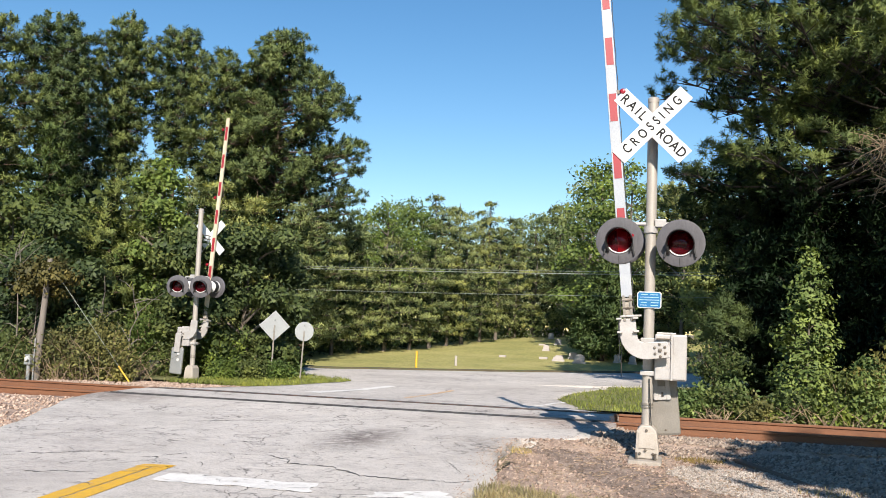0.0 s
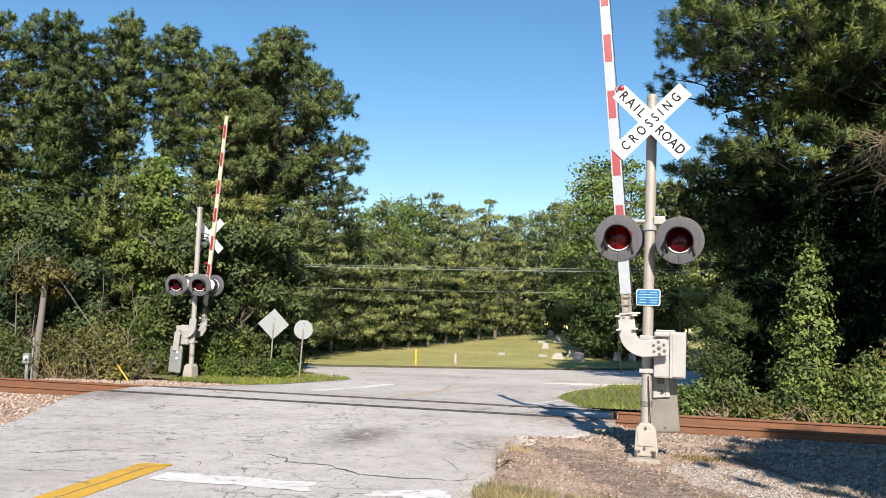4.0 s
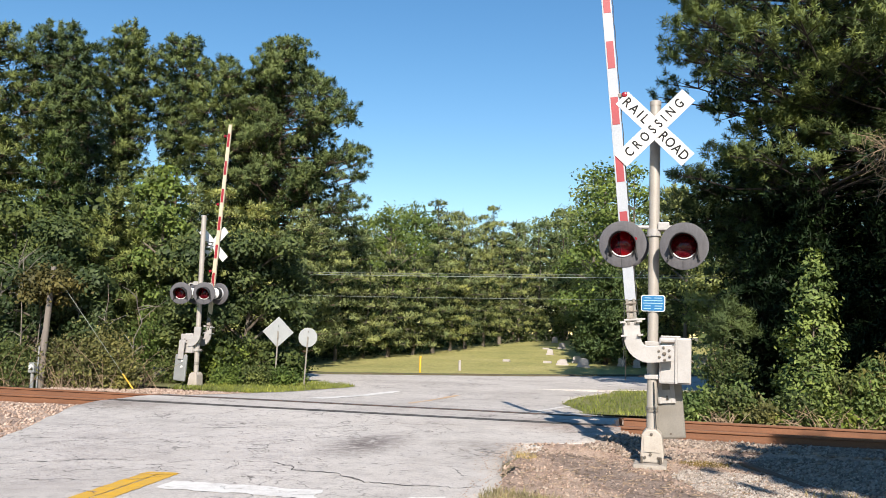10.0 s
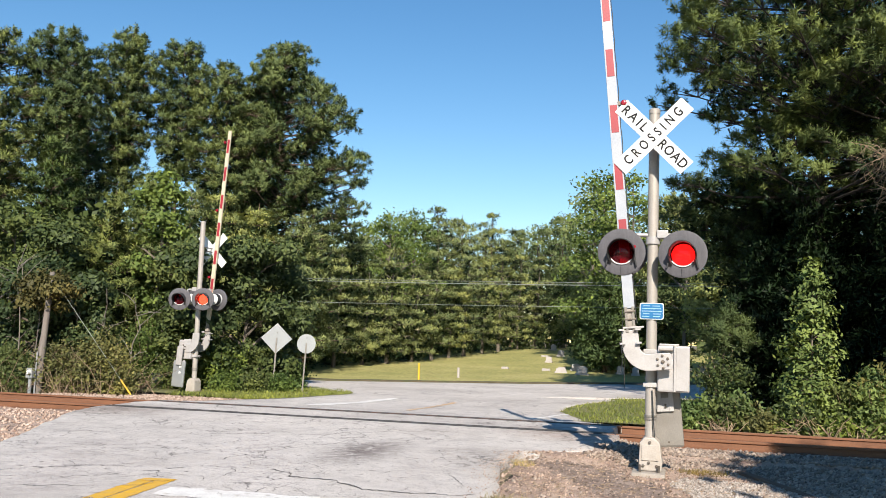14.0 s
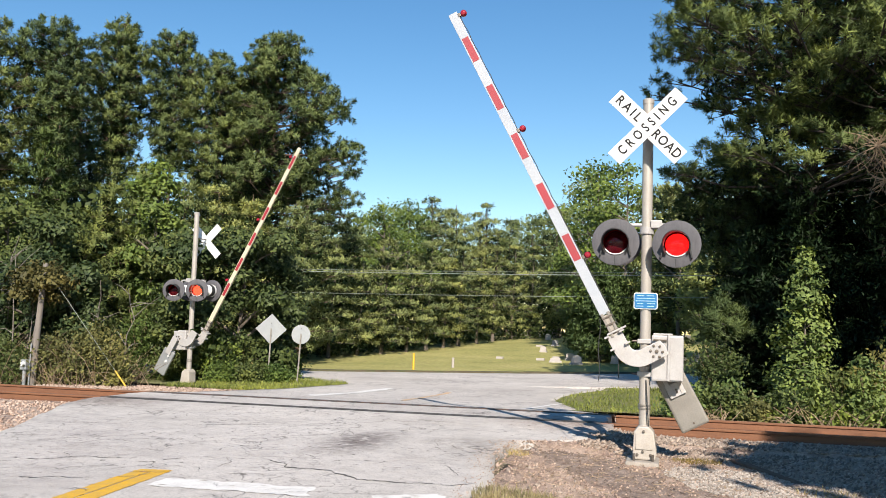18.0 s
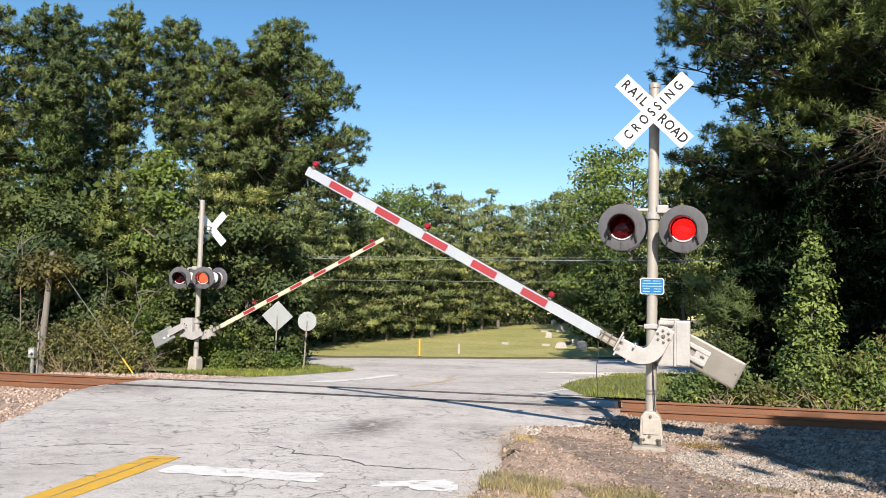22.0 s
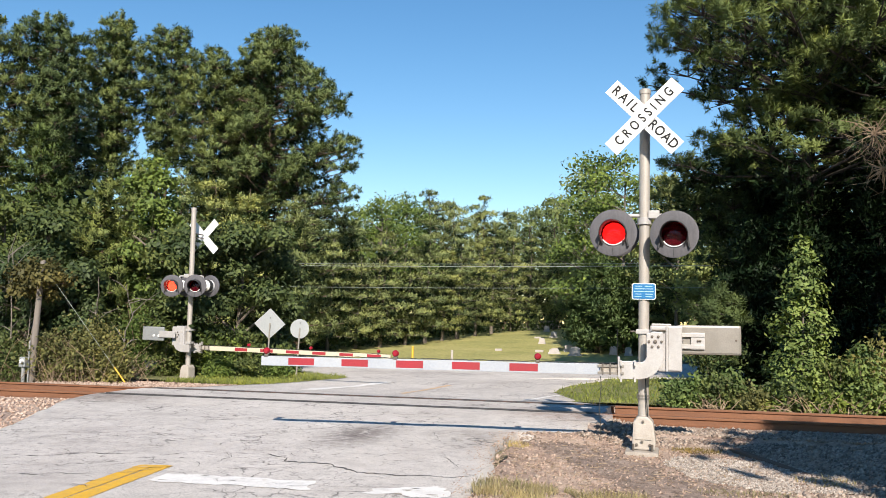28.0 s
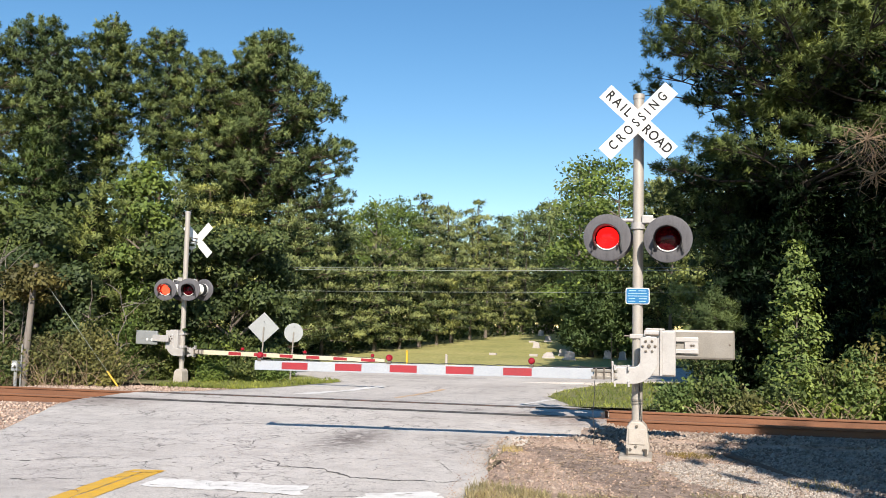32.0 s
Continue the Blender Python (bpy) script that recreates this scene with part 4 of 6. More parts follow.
def gate_arm(signal, pivot, plan, white, label):
    """The moving arm about its pivot, drawn lying level to the left (-x)."""
    start, tip, thick, thin, reds, lamps, drop, bracket_left, weight = plan
    I = Matrix.Identity(4)
    yo = -0.04
    rod = Build()
    rod.add([(-start, yo - 0.03, -drop - thick / 2), (-start, yo + 0.03, -drop - thick / 2), (-start, yo + 0.03, -drop + thick / 2), (-start, yo - 0.03, -drop + thick / 2),
             (-tip, yo - 0.02, -drop - thin / 2), (-tip, yo + 0.02, -drop - thin / 2), (-tip, yo + 0.02, -drop + thin / 2), (-tip, yo - 0.02, -drop + thin / 2)],
            [(0, 1, 2, 3), (4, 7, 6, 5), (0, 4, 5, 1), (1, 5, 6, 2), (2, 6, 7, 3), (3, 7, 4, 0)])
    arm = part("gate_arm", rod, white, signal, label, m=pivot, bevel=0.004)
    for a, b in reds:
        h = [thick + (thin - thick) * (s - start) / (tip - start) for s in (a, b)]
        w = [0.033 + (0.023 - 0.033) * (s - start) / (tip - start) for s in (a, b)]
        v = []
        for s, hh, ww in ((a, h[0], w[0]), (b, h[1], w[1])):
            v += [(-s, yo - ww, -drop - hh * 0.36), (-s, yo + ww, -drop - hh * 0.36), (-s, yo + ww, -drop + hh * 0.36), (-s, yo - ww, -drop + hh * 0.36)]
        part("red_stripe", Build().add(v, [(0, 1, 2, 3), (4, 7, 6, 5), (0, 4, 5, 1), (1, 5, 6, 2), (2, 6, 7, 3), (3, 7, 4, 0)]), ARM_RED, arm, "red reflective stripe")
    for s in lamps:
        hh = thick + (thin - thick) * (s - start) / (tip - start)
        c = Build()
        zc = -drop + hh / 2 + 0.075
        mm = Matrix.Translation((-s, yo, zc))
        c.lathe([(0.0, -0.05), (0.030, -0.046), (0.042, -0.03), (0.046, -0.008), (0.040, -0.006), (0.040, 0.006), (0.046, 0.008), (0.042, 0.03), (0.030, 0.046), (0.0, 0.05)], mm, 20)
        part("arm_lamp", c, RED_LENS, arm, "round red gate lamp", smooth=True)
        part("lamp_bracket", Build().box((-s - 0.028, yo - 0.03, zc - 0.085), (-s + 0.028, yo + 0.03, zc - 0.045)), STEEL, arm, bevel=0.006)
    cable = [(-s, yo - 0.01, -drop + 0.5 * (thick + (thin - thick) * (s - start) / (tip - start)) + 0.006 + 0.012 * math.sin(s * 9) ** 2) for s in spread(start - 0.2, tip - 0.1, 0.12)]
    part("cable", Build().tube(cable, 0.006, 5), HOOD, arm, "black lamp cable along the arm")
    # hinge between arm and bracket
    for dz in (-0.045, 0.045):
        part("hinge_plate", Build().box((-start - 0.02, yo - 0.045, -drop + dz - 0.018), (-bracket_left + 0.03, yo - 0.03, -drop + dz + 0.018)), DULL, arm, "hinge plate at the arm's foot", bevel=0.004)
    part("hinge_block", Build().box((-start + 0.01, yo - 0.028, -drop - 0.05), (-bracket_left + 0.01, yo + 0.028, -drop + 0.055)), CONCRETE, arm, "tan hinge block", bevel=0.008)
    for k in (0.15, 0.5, 0.85):
        s = start + (bracket_left - start) * k
        part("hinge_bolt", Build().box((-s - 0.012, yo - 0.052, -drop - 0.07), (-s + 0.012, yo + 0.045, -drop + 0.075)), STEEL, arm, bevel=0.005)
    # curved bracket from the pivot down to the arm
    xo, w = bracket_left, 0.12
    outer, inner = [], []
    for k in range(9):
        a = radians(90 * k / 8)
        outer.append((-0.22 + 0.33 * math.sin(a) - 0.0, -drop - w + 0.33 - 0.33 * math.cos(a)))
        inner.append((-0.20 + 0.09 * math.sin(a), -drop + w - 0.02 + 0.09 - 0.09 * math.cos(a)))
    out = [(-xo, -drop - w)] + outer + [(0.10, 0.12), (-0.02, 0.13), (-0.11, 0.10)] + inner[::-1] + [(-xo, -drop + w - 0.03)]
    part("arm_bracket", Build().prism(out, 0.05, pose(0, -0.07, 0)), SILVER, arm, "silver curved arm bracket", bevel=0.008)
    part("arm_bracket", Build().prism(out, 0.05, pose(0, 0.43, 0)), SILVER, arm, "silver curved arm bracket", bevel=0.008)
    for k in range(6):
        a = radians(60 * k)
        part("bolt", Build().lathe([(0.0, 0.018), (0.017, 0.016), (0.019, 0.0)], Matrix.Translation((0.079 * math.cos(a), 0.48, 0.075 * math.sin(a))), 8), STEEL, arm, "dark bolt head")
    for zz in (-drop - w - 0.015, -drop + w - 0.045):
        for xx in (-xo - 0.005, -xo + 0.17):
            part("flange", Build().box((xx - 0.012, -0.13, zz - 0.02), (xx + 0.012, 0.02, zz + 0.05)), SILVER, arm, bevel=0.003)
    part("flange", Build().box((-xo - 0.045, -0.10, -drop - 0.10), (-xo - 0.02, -0.01, -drop + 0.17)), SILVER, arm, bevel=0.006)
    for k in range(6):
        a = radians(60 * k)
        part("bolt", Build().lathe([(0.0, -0.018), (0.017, -0.016), (0.019, 0.0)], Matrix.Translation((0.075 * math.cos(a) * 1.05, -0.07, 0.075 * math.sin(a))), 8), STEEL, arm, "dark bolt head")
    part("bolt", Build().lathe([(0.0, -0.02), (0.022, -0.018), (0.026, 0.0)], Matrix.Translation((0, -0.07, 0)), 10), STEEL, arm, "dark bolt head")
    # counterweight on the far side of the pivot
    x0, x1, z0, z1, yb = weight
    plate = part("counterweight", Build().box((x0, yb, z0), (x1, yb + 0.07, z1)), DULL if white is ARM_WHITE else SIGN_BACK, arm, "dull grey counterweight plate", bevel=0.03)
    for zz in (z0 + 0.08, z1 - 0.16):
        part("weight_bar", Build().box((x0 - 0.02, yb - 0.045, zz), (x0 + 0.36, yb - 0.004, zz + 0.055)), SILVER, plate, bevel=0.006)
    part("weight_plate", Build().box((x0 + 0.18, yb - 0.035, z0 + 0.07), (x0 + 0.36, yb - 0.003, z1 - 0.10)), SILVER, plate, "lighter clamp plate", bevel=0.006)
    for xx in (x0 + 0.02, x0 + 0.07, x0 + 0.27, x0 + 0.3):
        part("bolt", Build().lathe([(0.0, -0.015), (0.014, -0.013), (0.016, 0.0)], Matrix.Translation((xx, yb - 0.04, (z0 + z1) / 2 - 0.01)), 8), STEEL, plate, "dark bolt head")
    part("bolt", Build().lathe([(0.0, -0.004), (0.014, -0.003), (0.015, 0.0)], Matrix.Translation((x1 - 0.07, yb - 0.001, (z0 + z1) / 2)), 8), STEEL, plate, "dark bolt hole")
    if white is not ARM_WHITE:
        for xx in (x0 + 0.16, x0 + 0.33):
            part("bolt", Build().lathe([(0.0, 0.022), (0.034, 0.02), (0.042, 0.0)], Matrix.Translation((xx, yb + 0.07, z0 + 0.14)), 10), SIGN_WHITE, plate, "pale round bolt")
    part("weight_arm", Build().box((-0.05, max(0.13, yb + 0.075), -0.09), (x0 + 0.12, max(0.18, yb + 0.115), 0.09)), DULL if white is ARM_WHITE else SILVER, arm, "steel arm holding the counterweight", bevel=0.01)
    return arm


def crossing_signal(m, height, buck, heads_z, arm_z, letters, label, turners, plan, white, arm_label, yaw=0.0):
    s = base("crossing_signal", m, label, "crossing signal", "crossing signals")
    part("footing", Build().box((-0.22, -0.34, -0.16), (0.20, 0.24, -0.04)), CONCRETE, s, "weathered concrete footing", bevel=0.015)
    out = [(-0.13, 0.0), (0.15, 0.0), (0.165, 0.10), (0.13, 0.36), (0.06, 0.43), (-0.07, 0.43), (-0.125, 0.36), (-0.14, 0.08)]
    out = [(x, z - 0.035) for x, z in out]
    foot = part("base_casting", Build().prism(out, 0.30, pose(0, -0.15, 0)), CASTING, s, "stained pale cast mast base", bevel=0.02)
    for dx, dz in ((-0.01, 0.07), (0.0, 0.33), (0.09, 0.03), (-0.08, 0.03)):
        part("bolt", Build().lathe([(0.0, -0.02), (0.018, -0.018), (0.02, 0.0)], Matrix.Translation((dx, -0.15, dz)), 8), STEEL, foot, "dark bolt head")
    part("cover", Build().box((-0.10, -0.165, 0.10), (0.11, -0.152, 0.30)), CASTING, foot, bevel=0.004)
    for a in (-1, 1):
        part("anchor_bolt", Build().tube([(a * 0.12, -0.22, -0.05), (a * 0.12, -0.22, 0.05)], 0.016, 8), STEEL, s)
    part("mast", Build().tube([(0, 0, 0.30), (0, 0, height)], 0.0705, 24), GALV, s, "grey galvanised mast", smooth=True)
    part("mast_cap", Build().lathe([(0.0, 0.02), (0.055, 0.015), (0.077, 0.0), (0.077, -0.06), (0.071, -0.06)], Matrix.Translation((0, 0, height)) @ pose(0, 0, 0, 90), 24), GALV, s, "pole cap", smooth=True)
    for z in (0.62, 0.66):
        part("clamp", Build().lathe([(0.071, -0.014), (0.08, -0.012), (0.08, 0.012), (0.071, 0.014)], Matrix.Translation((0, 0, z)) @ pose(0, 0, 0, 90), 20), DULL, s, smooth=True)
    crossbuck(s, buck[1], buck[2], buck[0], letters)
    # cross arm with lamps on both faces
    part("cross_arm", Build().tube([(-0.37, 0, heads_z + 0.27), (0.37, 0, heads_z + 0.27)], 0.026, 12), SILVER, s, "silver lamp cross arm", smooth=True)
    part("junction_box", Build().box((0.05, -0.09, heads_z + 0.22), (0.20, 0.08, heads_z + 0.33)), SILVER, s, "silver junction box", bevel=0.012)
    part("collar", Build().lathe([(0.071, -0.05), (0.094, -0.045), (0.094, 0.045), (0.071, 0.05)], Matrix.Translation((0, 0, heads_z + 0.19)) @ pose(0, 0, 0, 90), 20), SILVER, s, smooth=True)
    for x in (-0.39, 0.39):
        part("hanger", Build().tube([(x * 0.9, 0, heads_z + 0.27), (x, 0, heads_z + 0.27), (x, 0, heads_z + 0.1)], 0.022, 10), SILVER, s, smooth=True)
        lamp_head(s, x, -0.34, heads_z - (0.02 if letters and x > 0 else 0.0), -3 if letters and x > 0 else 0, turners, BULB if letters else BULB_FAR)
        lamp_head(s, x, 0.34, heads_z + (0.05 if letters else -0.02), 180 if letters else 202, turners, BULB if letters else BULB_FAR)
        part("lamp_mount", Build().tube([(x, -0.10, heads_z), (x, 0.10, heads_z)], 0.05, 10), SILVER, s, smooth=True)
    # gate mechanism box beside the mast
    px, py, pz = plan[0]
    bx0, bx1, bz0, bz1 = plan[1]
    box = part("gate_box", Build().box((bx0, -0.14, bz0), (bx1, 0.16, bz1)), SILVER, s, "silver gate mechanism box", bevel=0.025)
    part("door", Build().box((bx0 + 0.235, -0.156, bz0 + 0.02), (bx1 - 0.015, -0.143, bz1 - 0.02)), SILVER, box, "hinged box door", bevel=0.006)
    part("lid", Build().box((bx0 + 0.02, -0.14, bz1 - 0.004), (bx1 - 0.14, 0.14, bz1 + 0.022)), SILVER, box, bevel=0.008)
    part("seam", Build().box((bx0 + 0.205, -0.168, bz0 + 0.005), (bx0 + 0.235, -0.145, bz1 + 0.012)), SILVER, box, bevel=0.004)
    part("latch", Build().box((bx0 + 0.02, -0.185, bz1 - 0.075), (bx0 + 0.20, -0.16, bz1 - 0.055)), STEEL, box, "dark latch rod", bevel=0.004)
    for z in (bz0 + 0.08, bz1 - 0.09):
        part("box_clamp", Build().box((-0.10, -0.09, z - 0.03), (bx0 + 0.06, 0.09, z + 0.03)), SILVER, s, "mast clamp", bevel=0.008)
        part("clamp_bolt", Build().tube([(-0.17, -0.05, z), (-0.08, -0.05, z)], 0.012, 8), STEEL, s)
    cable = [(0.02 + 0.05 * k / 8, -0.085 - 0.03 * math.sin(k * 0.4), 1.0 - 0.78 * k / 8) for k in range(9)]
    part("cable", Build().tube(cable, 0.008, 6), HOOD, s, "loose black cable", smooth=True)
    arm = gate_arm(s, pose(px, py, pz, 0, 0, yaw), plan[2], white, arm_label)
    return s, arm


FLASHERS = []
LEAN = 0.6  # the near mast leans a little to the right
near_reds = [(1.515 + 0.78 * k, 1.895 + 0.78 * k) for k in range(5)]
NEAR_PIVOT = (0.150, -0.25, 1.383)
near_plan = (NEAR_PIVOT, (0.085, 0.495, 0.99, 1.595), (0.715, 5.42, 0.141, 0.131, near_reds, (5.35, 3.47, 1.52), 0.372, 0.43, (0.31, 1.145, -0.175, 0.22, 0.44)))
signal, near_arm = crossing_signal(pose(-0.364, 11.749, 0, 0, LEAN, 0), 4.80, (0.0, -0.36, 4.345), 2.80, 0, True,
                                   "silver crossing signal with crossbuck, red lamps and gate arm", FLASHERS, near_plan, ARM_WHITE, "white and red striped gate arm", 4.0)
loose_cable = part("loose_cable", Build().tube([(0.012 * math.sin(k * 0.9), 0.008 * math.cos(k * 1.3), -0.075 * k) for k in range(12)], 0.0055, 6), HOOD, signal, "thin black cable hanging loose from the arm's foot", smooth=True, m=pose(-0.4, -0.35, 1.0))


def rounded(w, h, r):
    """Outline of a plate with round corners."""
    return [(sx * (w - r) + r * math.cos(a + t), sz * (h - r) + r * math.sin(a + t)) for sx, sz, a in ((1, 1, 0), (-1, 1, math.pi / 2), (-1, -1, math.pi), (1, -1, 1.5 * math.pi)) for t in (0, 0.4, 0.8, 1.2, 1.57)]


# blue information plate on the mast
plate = part("information_plate", Build().prism(rounded(0.157, 0.110, 0.03), 0.006, pose(0, -0.085, 2.04)), SIGN_WHITE, signal, "small blue plate with white writing", bevel=0.004)
part("blue_panel", Build().prism(rounded(0.145, 0.098, 0.024), 0.0035, pose(0, -0.089, 2.04)), BLUE, plate)
for k, (x0, x1) in enumerate(((-0.11, -0.02), (0.01, 0.11), (-0.12, 0.12), (-0.13, 0.13), (-0.11, -0.03), (0.02, 0.12), (-0.12, -0.03), (0.02, 0.11))):
    zz = (2.11, 2.11, 2.075, 2.04, 2.005, 2.005, 1.97, 1.97)[k]
    part("text_bar", Build().box((x0, -0.0915, zz - 0.0048), (x1, -0.0893, zz + 0.0048)), PALE_BLUE, plate)

FAR_FLASHERS = []
far_reds = [(1.62 + 0.8128 * k, 2.02 + 0.8128 * k) for k in range(6)]
far_plan = ((0.30, -0.30, 1.235), (0.05, 0.46, 0.93, 1.46), (0.80, 6.35, 0.125, 0.10, far_reds, (6.0, 4.0, 2.05), 0.36, 0.45, (0.36, 1.09, -0.19, 0.20, 0.50)))
far_signal, far_arm = crossing_signal(pose(-13.12, 21.45, -0.11, 0, 0, 175), 4.83, (-0.05, -0.42, 4.05), 2.62, 0, False,
                                      "grey crossing signal seen from behind with a lowered gate arm", FAR_FLASHERS, far_plan, ARM_CREAM, "cream and red striped gate arm")


# ---- signs, poles and wires ----
def road_sign(m, outline, label, height, lean):
    s = base("road_sign", m @ pose(0, 0, 0, 0, lean, 0), label, "road sign", "road signs seen from behind")
    part("post", Build().box((-0.022, -0.012, -0.15), (0.022, 0.012, height)), DULL, s, "thin steel post", bevel=0.004)
    part("panel", Build().prism(outline, 0.006, pose(0, 0.018, height - 0.02)), SIGN_BACK, s, "bare aluminium sign back", bevel=0.002)
    for dz in (-0.18, 0.18):
        part("bolt", Build().lathe([(0.0, -0.012), (0.012, -0.010), (0.014, 0.0)], Matrix.Translation((0, -0.016, height - 0.02 + dz)), 8), STEEL, s)
    return s


road_sign(pose(-11.62, 23.33, -0.12, 0, 0, 28), [(-0.46, 0), (0, -0.46), (0.46, 0), (0, 0.46)], "grey back of a diamond warning sign on a thin post", 1.60, 1.5)
road_sign(pose(-10.86, 23.74, -0.12, 0, 0, 25), [(0.28 * math.cos(a * math.pi / 16), 0.29 * math.sin(a * math.pi / 16)) for a in range(32)], "grey back of a round sign on a thin post", 1.46, 2.6)

old_pole = base("utility_pole", pose(-16.04, 18.77, -0.15), "weathered grey wooden pole overgrown with vines", "pole")
part("shaft", Build().tube([(0, 0, 0), (0.05, 0, 1.2), (0.11, 0.02, 2.4), (0.16, 0.03, 3.2)], [0.095, 0.085, 0.075, 0.065], 12), GREY_WOOD, old_pole, smooth=True)
part("meter_box", Build().box((-0.24, -0.20, 0.42), (-0.05, -0.05, 0.68)), SIGN_BACK, old_pole, "small grey meter box", bevel=0.02)
part("dome", Build().lathe([(0.0, -0.05), (0.05, -0.045), (0.07, 0.0)], Matrix.Translation((-0.145, -0.20, 0.57)), 14), SIGN_WHITE, old_pole, smooth=True)
part("conduit", Build().tube([(-0.15, -0.12, 0.0), (-0.15, -0.12, 0.44)], 0.045, 10), SIGN_BACK, old_pole, "grey conduit", smooth=True)
part("conduit", Build().tube([(0.02, -0.14, 0.0), (0.02, -0.135, 1.1)], 0.02, 8), SIGN_BACK, old_pole, "thin grey conduit", smooth=True)
guy = base("guy_wire", pose(-13.64, 19.37, -0.12), "steel guy wire with a yellow sleeve at its foot", "guy wire")
part("wire", Build().tube([(0, 0, 0), (-1.95, -0.62, 2.75)], 0.007, 6), WIRE, guy, smooth=True)
part("sleeve", Build().tube([(-0.02, -0.006, 0.03), (-0.30, -0.095, 0.42)], 0.021, 10), YELLOW, guy, "yellow plastic sleeve", smooth=True)

for z0, slope, y0 in ((3.83, 0.0131, 33.0), (3.93, 0.0150, 33.1), (2.93, 0.0125, 32.7), (3.86, 0.0140, 33.4)):
    line = [(x, y0 + 0.225 * (x + 14.5), z0 + slope * (x + 14.5) + 0.00055 * (x + 6) ** 2 - 0.02) for x in spread(-44, 32, 3.0)]
    wire = part("overhead_wire", Build().tube(line, 0.0085, 5, cap=False), WIRE)
    tagged(wire, "thin pale overhead wire along the side road", "wire", "overhead wires")
for x in (-44, 32):
    p = base("utility_pole", pose(x, 33.1 + 0.225 * (x + 14.5), -0.1), "brown utility pole among the trees", "pole")
    part("shaft", Build().tube([(0, 0, 0), (0, 0, 6.4)], [0.16, 0.11], 10), GREY_WOOD, p, smooth=True)
    part("crossarm", Build().box((-0.06, -0.9, 5.0), (0.06, 0.9, 5.12)), GREY_WOOD, p, bevel=0.01)


# ---- cemetery ----
def gravestone(x, y, w, h, d, round_top, label):
    z = land(x, y) - 0.02
    g = base("gravestone", pose(x, y, z, 0, 0, random.uniform(-8, 8)), label, "gravestone", "gravestones")
    out = [(-w / 2, 0.06), (w / 2, 0.06)] + ([(w / 2 * math.cos(a), h * 0.72 + h * 0.28 * math.sin(a)) for a in (0.0, 0.5, 1.0, 1.57, 2.1, 2.6, 3.14)] if round_top else [(w / 2, h * 0.8), (w * 0.2, h), (-w * 0.2, h), (-w / 2, h * 0.8)])
    part("slab", Build().prism(out, d, pose(0, -d / 2, 0)), STONE, g, bevel=0.015)
    part("plinth", Build().box((-w * 0.62, -d, -0.08), (w * 0.62, d, 0.08)), STONE, g, bevel=0.015)


for x, y, w, h, d, rt in ((-4.45, 41.4, 0.52, 0.44, 0.22, 0), (-2.75, 43.0, 0.34, 0.42, 0.18, 1), (-2.0, 42.6, 0.32, 0.40, 0.18, 1), (-5.6, 42.5, 0.5, 0.25, 0.3, 0), (-5.1, 44.5, 0.4, 0.35, 0.2, 1),
                          (-9.6, 69.5, 1.3, 0.75, 0.4, 0), (-9.0, 64.0, 0.4, 0.45, 0.2, 1), (-7.4, 56.0, 0.4, 0.4, 0.2, 1), (-7.3, 50.0, 0.35, 0.35, 0.2, 1), (-1.2, 41.0, 0.5, 0.5, 0.2, 0),
                          (1.2, 44.0, 0.6, 0.6, 0.2, 1), (0.4, 47.0, 0.5, 0.7, 0.2, 0), (2.1, 48.5, 0.7, 0.6, 0.2, 1)):
    gravestone(x, y, w, h, d, rt, "weathered pale gravestone on the lawn")
for x, y, w in ((-8.7, 44.0, 0.3), (-8.3, 55.0, 0.35), (-6.5, 43.6, 0.35), (-5.9, 45.2, 0.3)):
    g = base("grave_marker", pose(x, y, land(x, y) - 0.03), "low pale marker stone in the lawn", "grave marker", "grave markers")
    part("block", Build().box((-w * 0.6, -0.12, 0), (w * 0.6, 0.12, 0.12)), STONE, g, bevel=0.02)
bollard = base("marker_post", pose(-10.35, 34.0, -0.12), "short yellow marker post at the lawn's edge", "post")
part("tube", Build().tube([(0, 0, 0), (0, 0, 0.66)], 0.044, 12), YELLOW, bollard, smooth=True)
part("cap", Build().lathe([(0.0, 0.03), (0.036, 0.015), (0.048, 0.0), (0.048, -0.03)], Matrix.Translation((0, 0, 0.66)) @ pose(0, 0, 0, 90), 12), YELLOW, bollard, smooth=True)
stake = base("marker_post", pose(-9.3, 36.5, -0.12), "short white marker post on the lawn", "post")
part("tube", Build().tube([(0, 0, 0), (0, 0, 0.45)], 0.06, 10), STONE, stake, smooth=True)
part("cap", Build().lathe([(0.0, 0.03), (0.045, 0.015), (0.065, 0.0), (0.065, -0.03)], Matrix.Translation((0, 0, 0.45)) @ pose(0, 0, 0, 90), 12), STONE, stake, smooth=True)
rod = base("marker_stake", pose(-2.0, 33.6, -0.12), "thin dark stake at the roadside", "stake")
part("shaft", Build().tube([(0, 0, 0), (0.01, 0, 1.5)], 0.016, 6), STEEL, rod, smooth=True)
part("cap", Build().box((-0.025, -0.025, 1.5), (0.025, 0.025, 1.54)), STEEL, rod, bevel=0.005)

# old timber half sunk in the gravel
timber = part("timber", Build().box((-1.42, -0.06, -0.10), (1.42, 0.06, 0.03)), RUSTY_WOOD, None, "", bevel=0.02, m=pose(1.36, 11.05, -0.105, 2, 1.0, -67))
tagged(timber, "rotting brown timber half sunk in the gravel", "timber")


# ---- trees ----
def rotate_random(rng, k):
    """k random directions."""
    d = rng.normal(size=(k, 3))
    return d / np.linalg.norm(d, axis=1, keepdims=True)


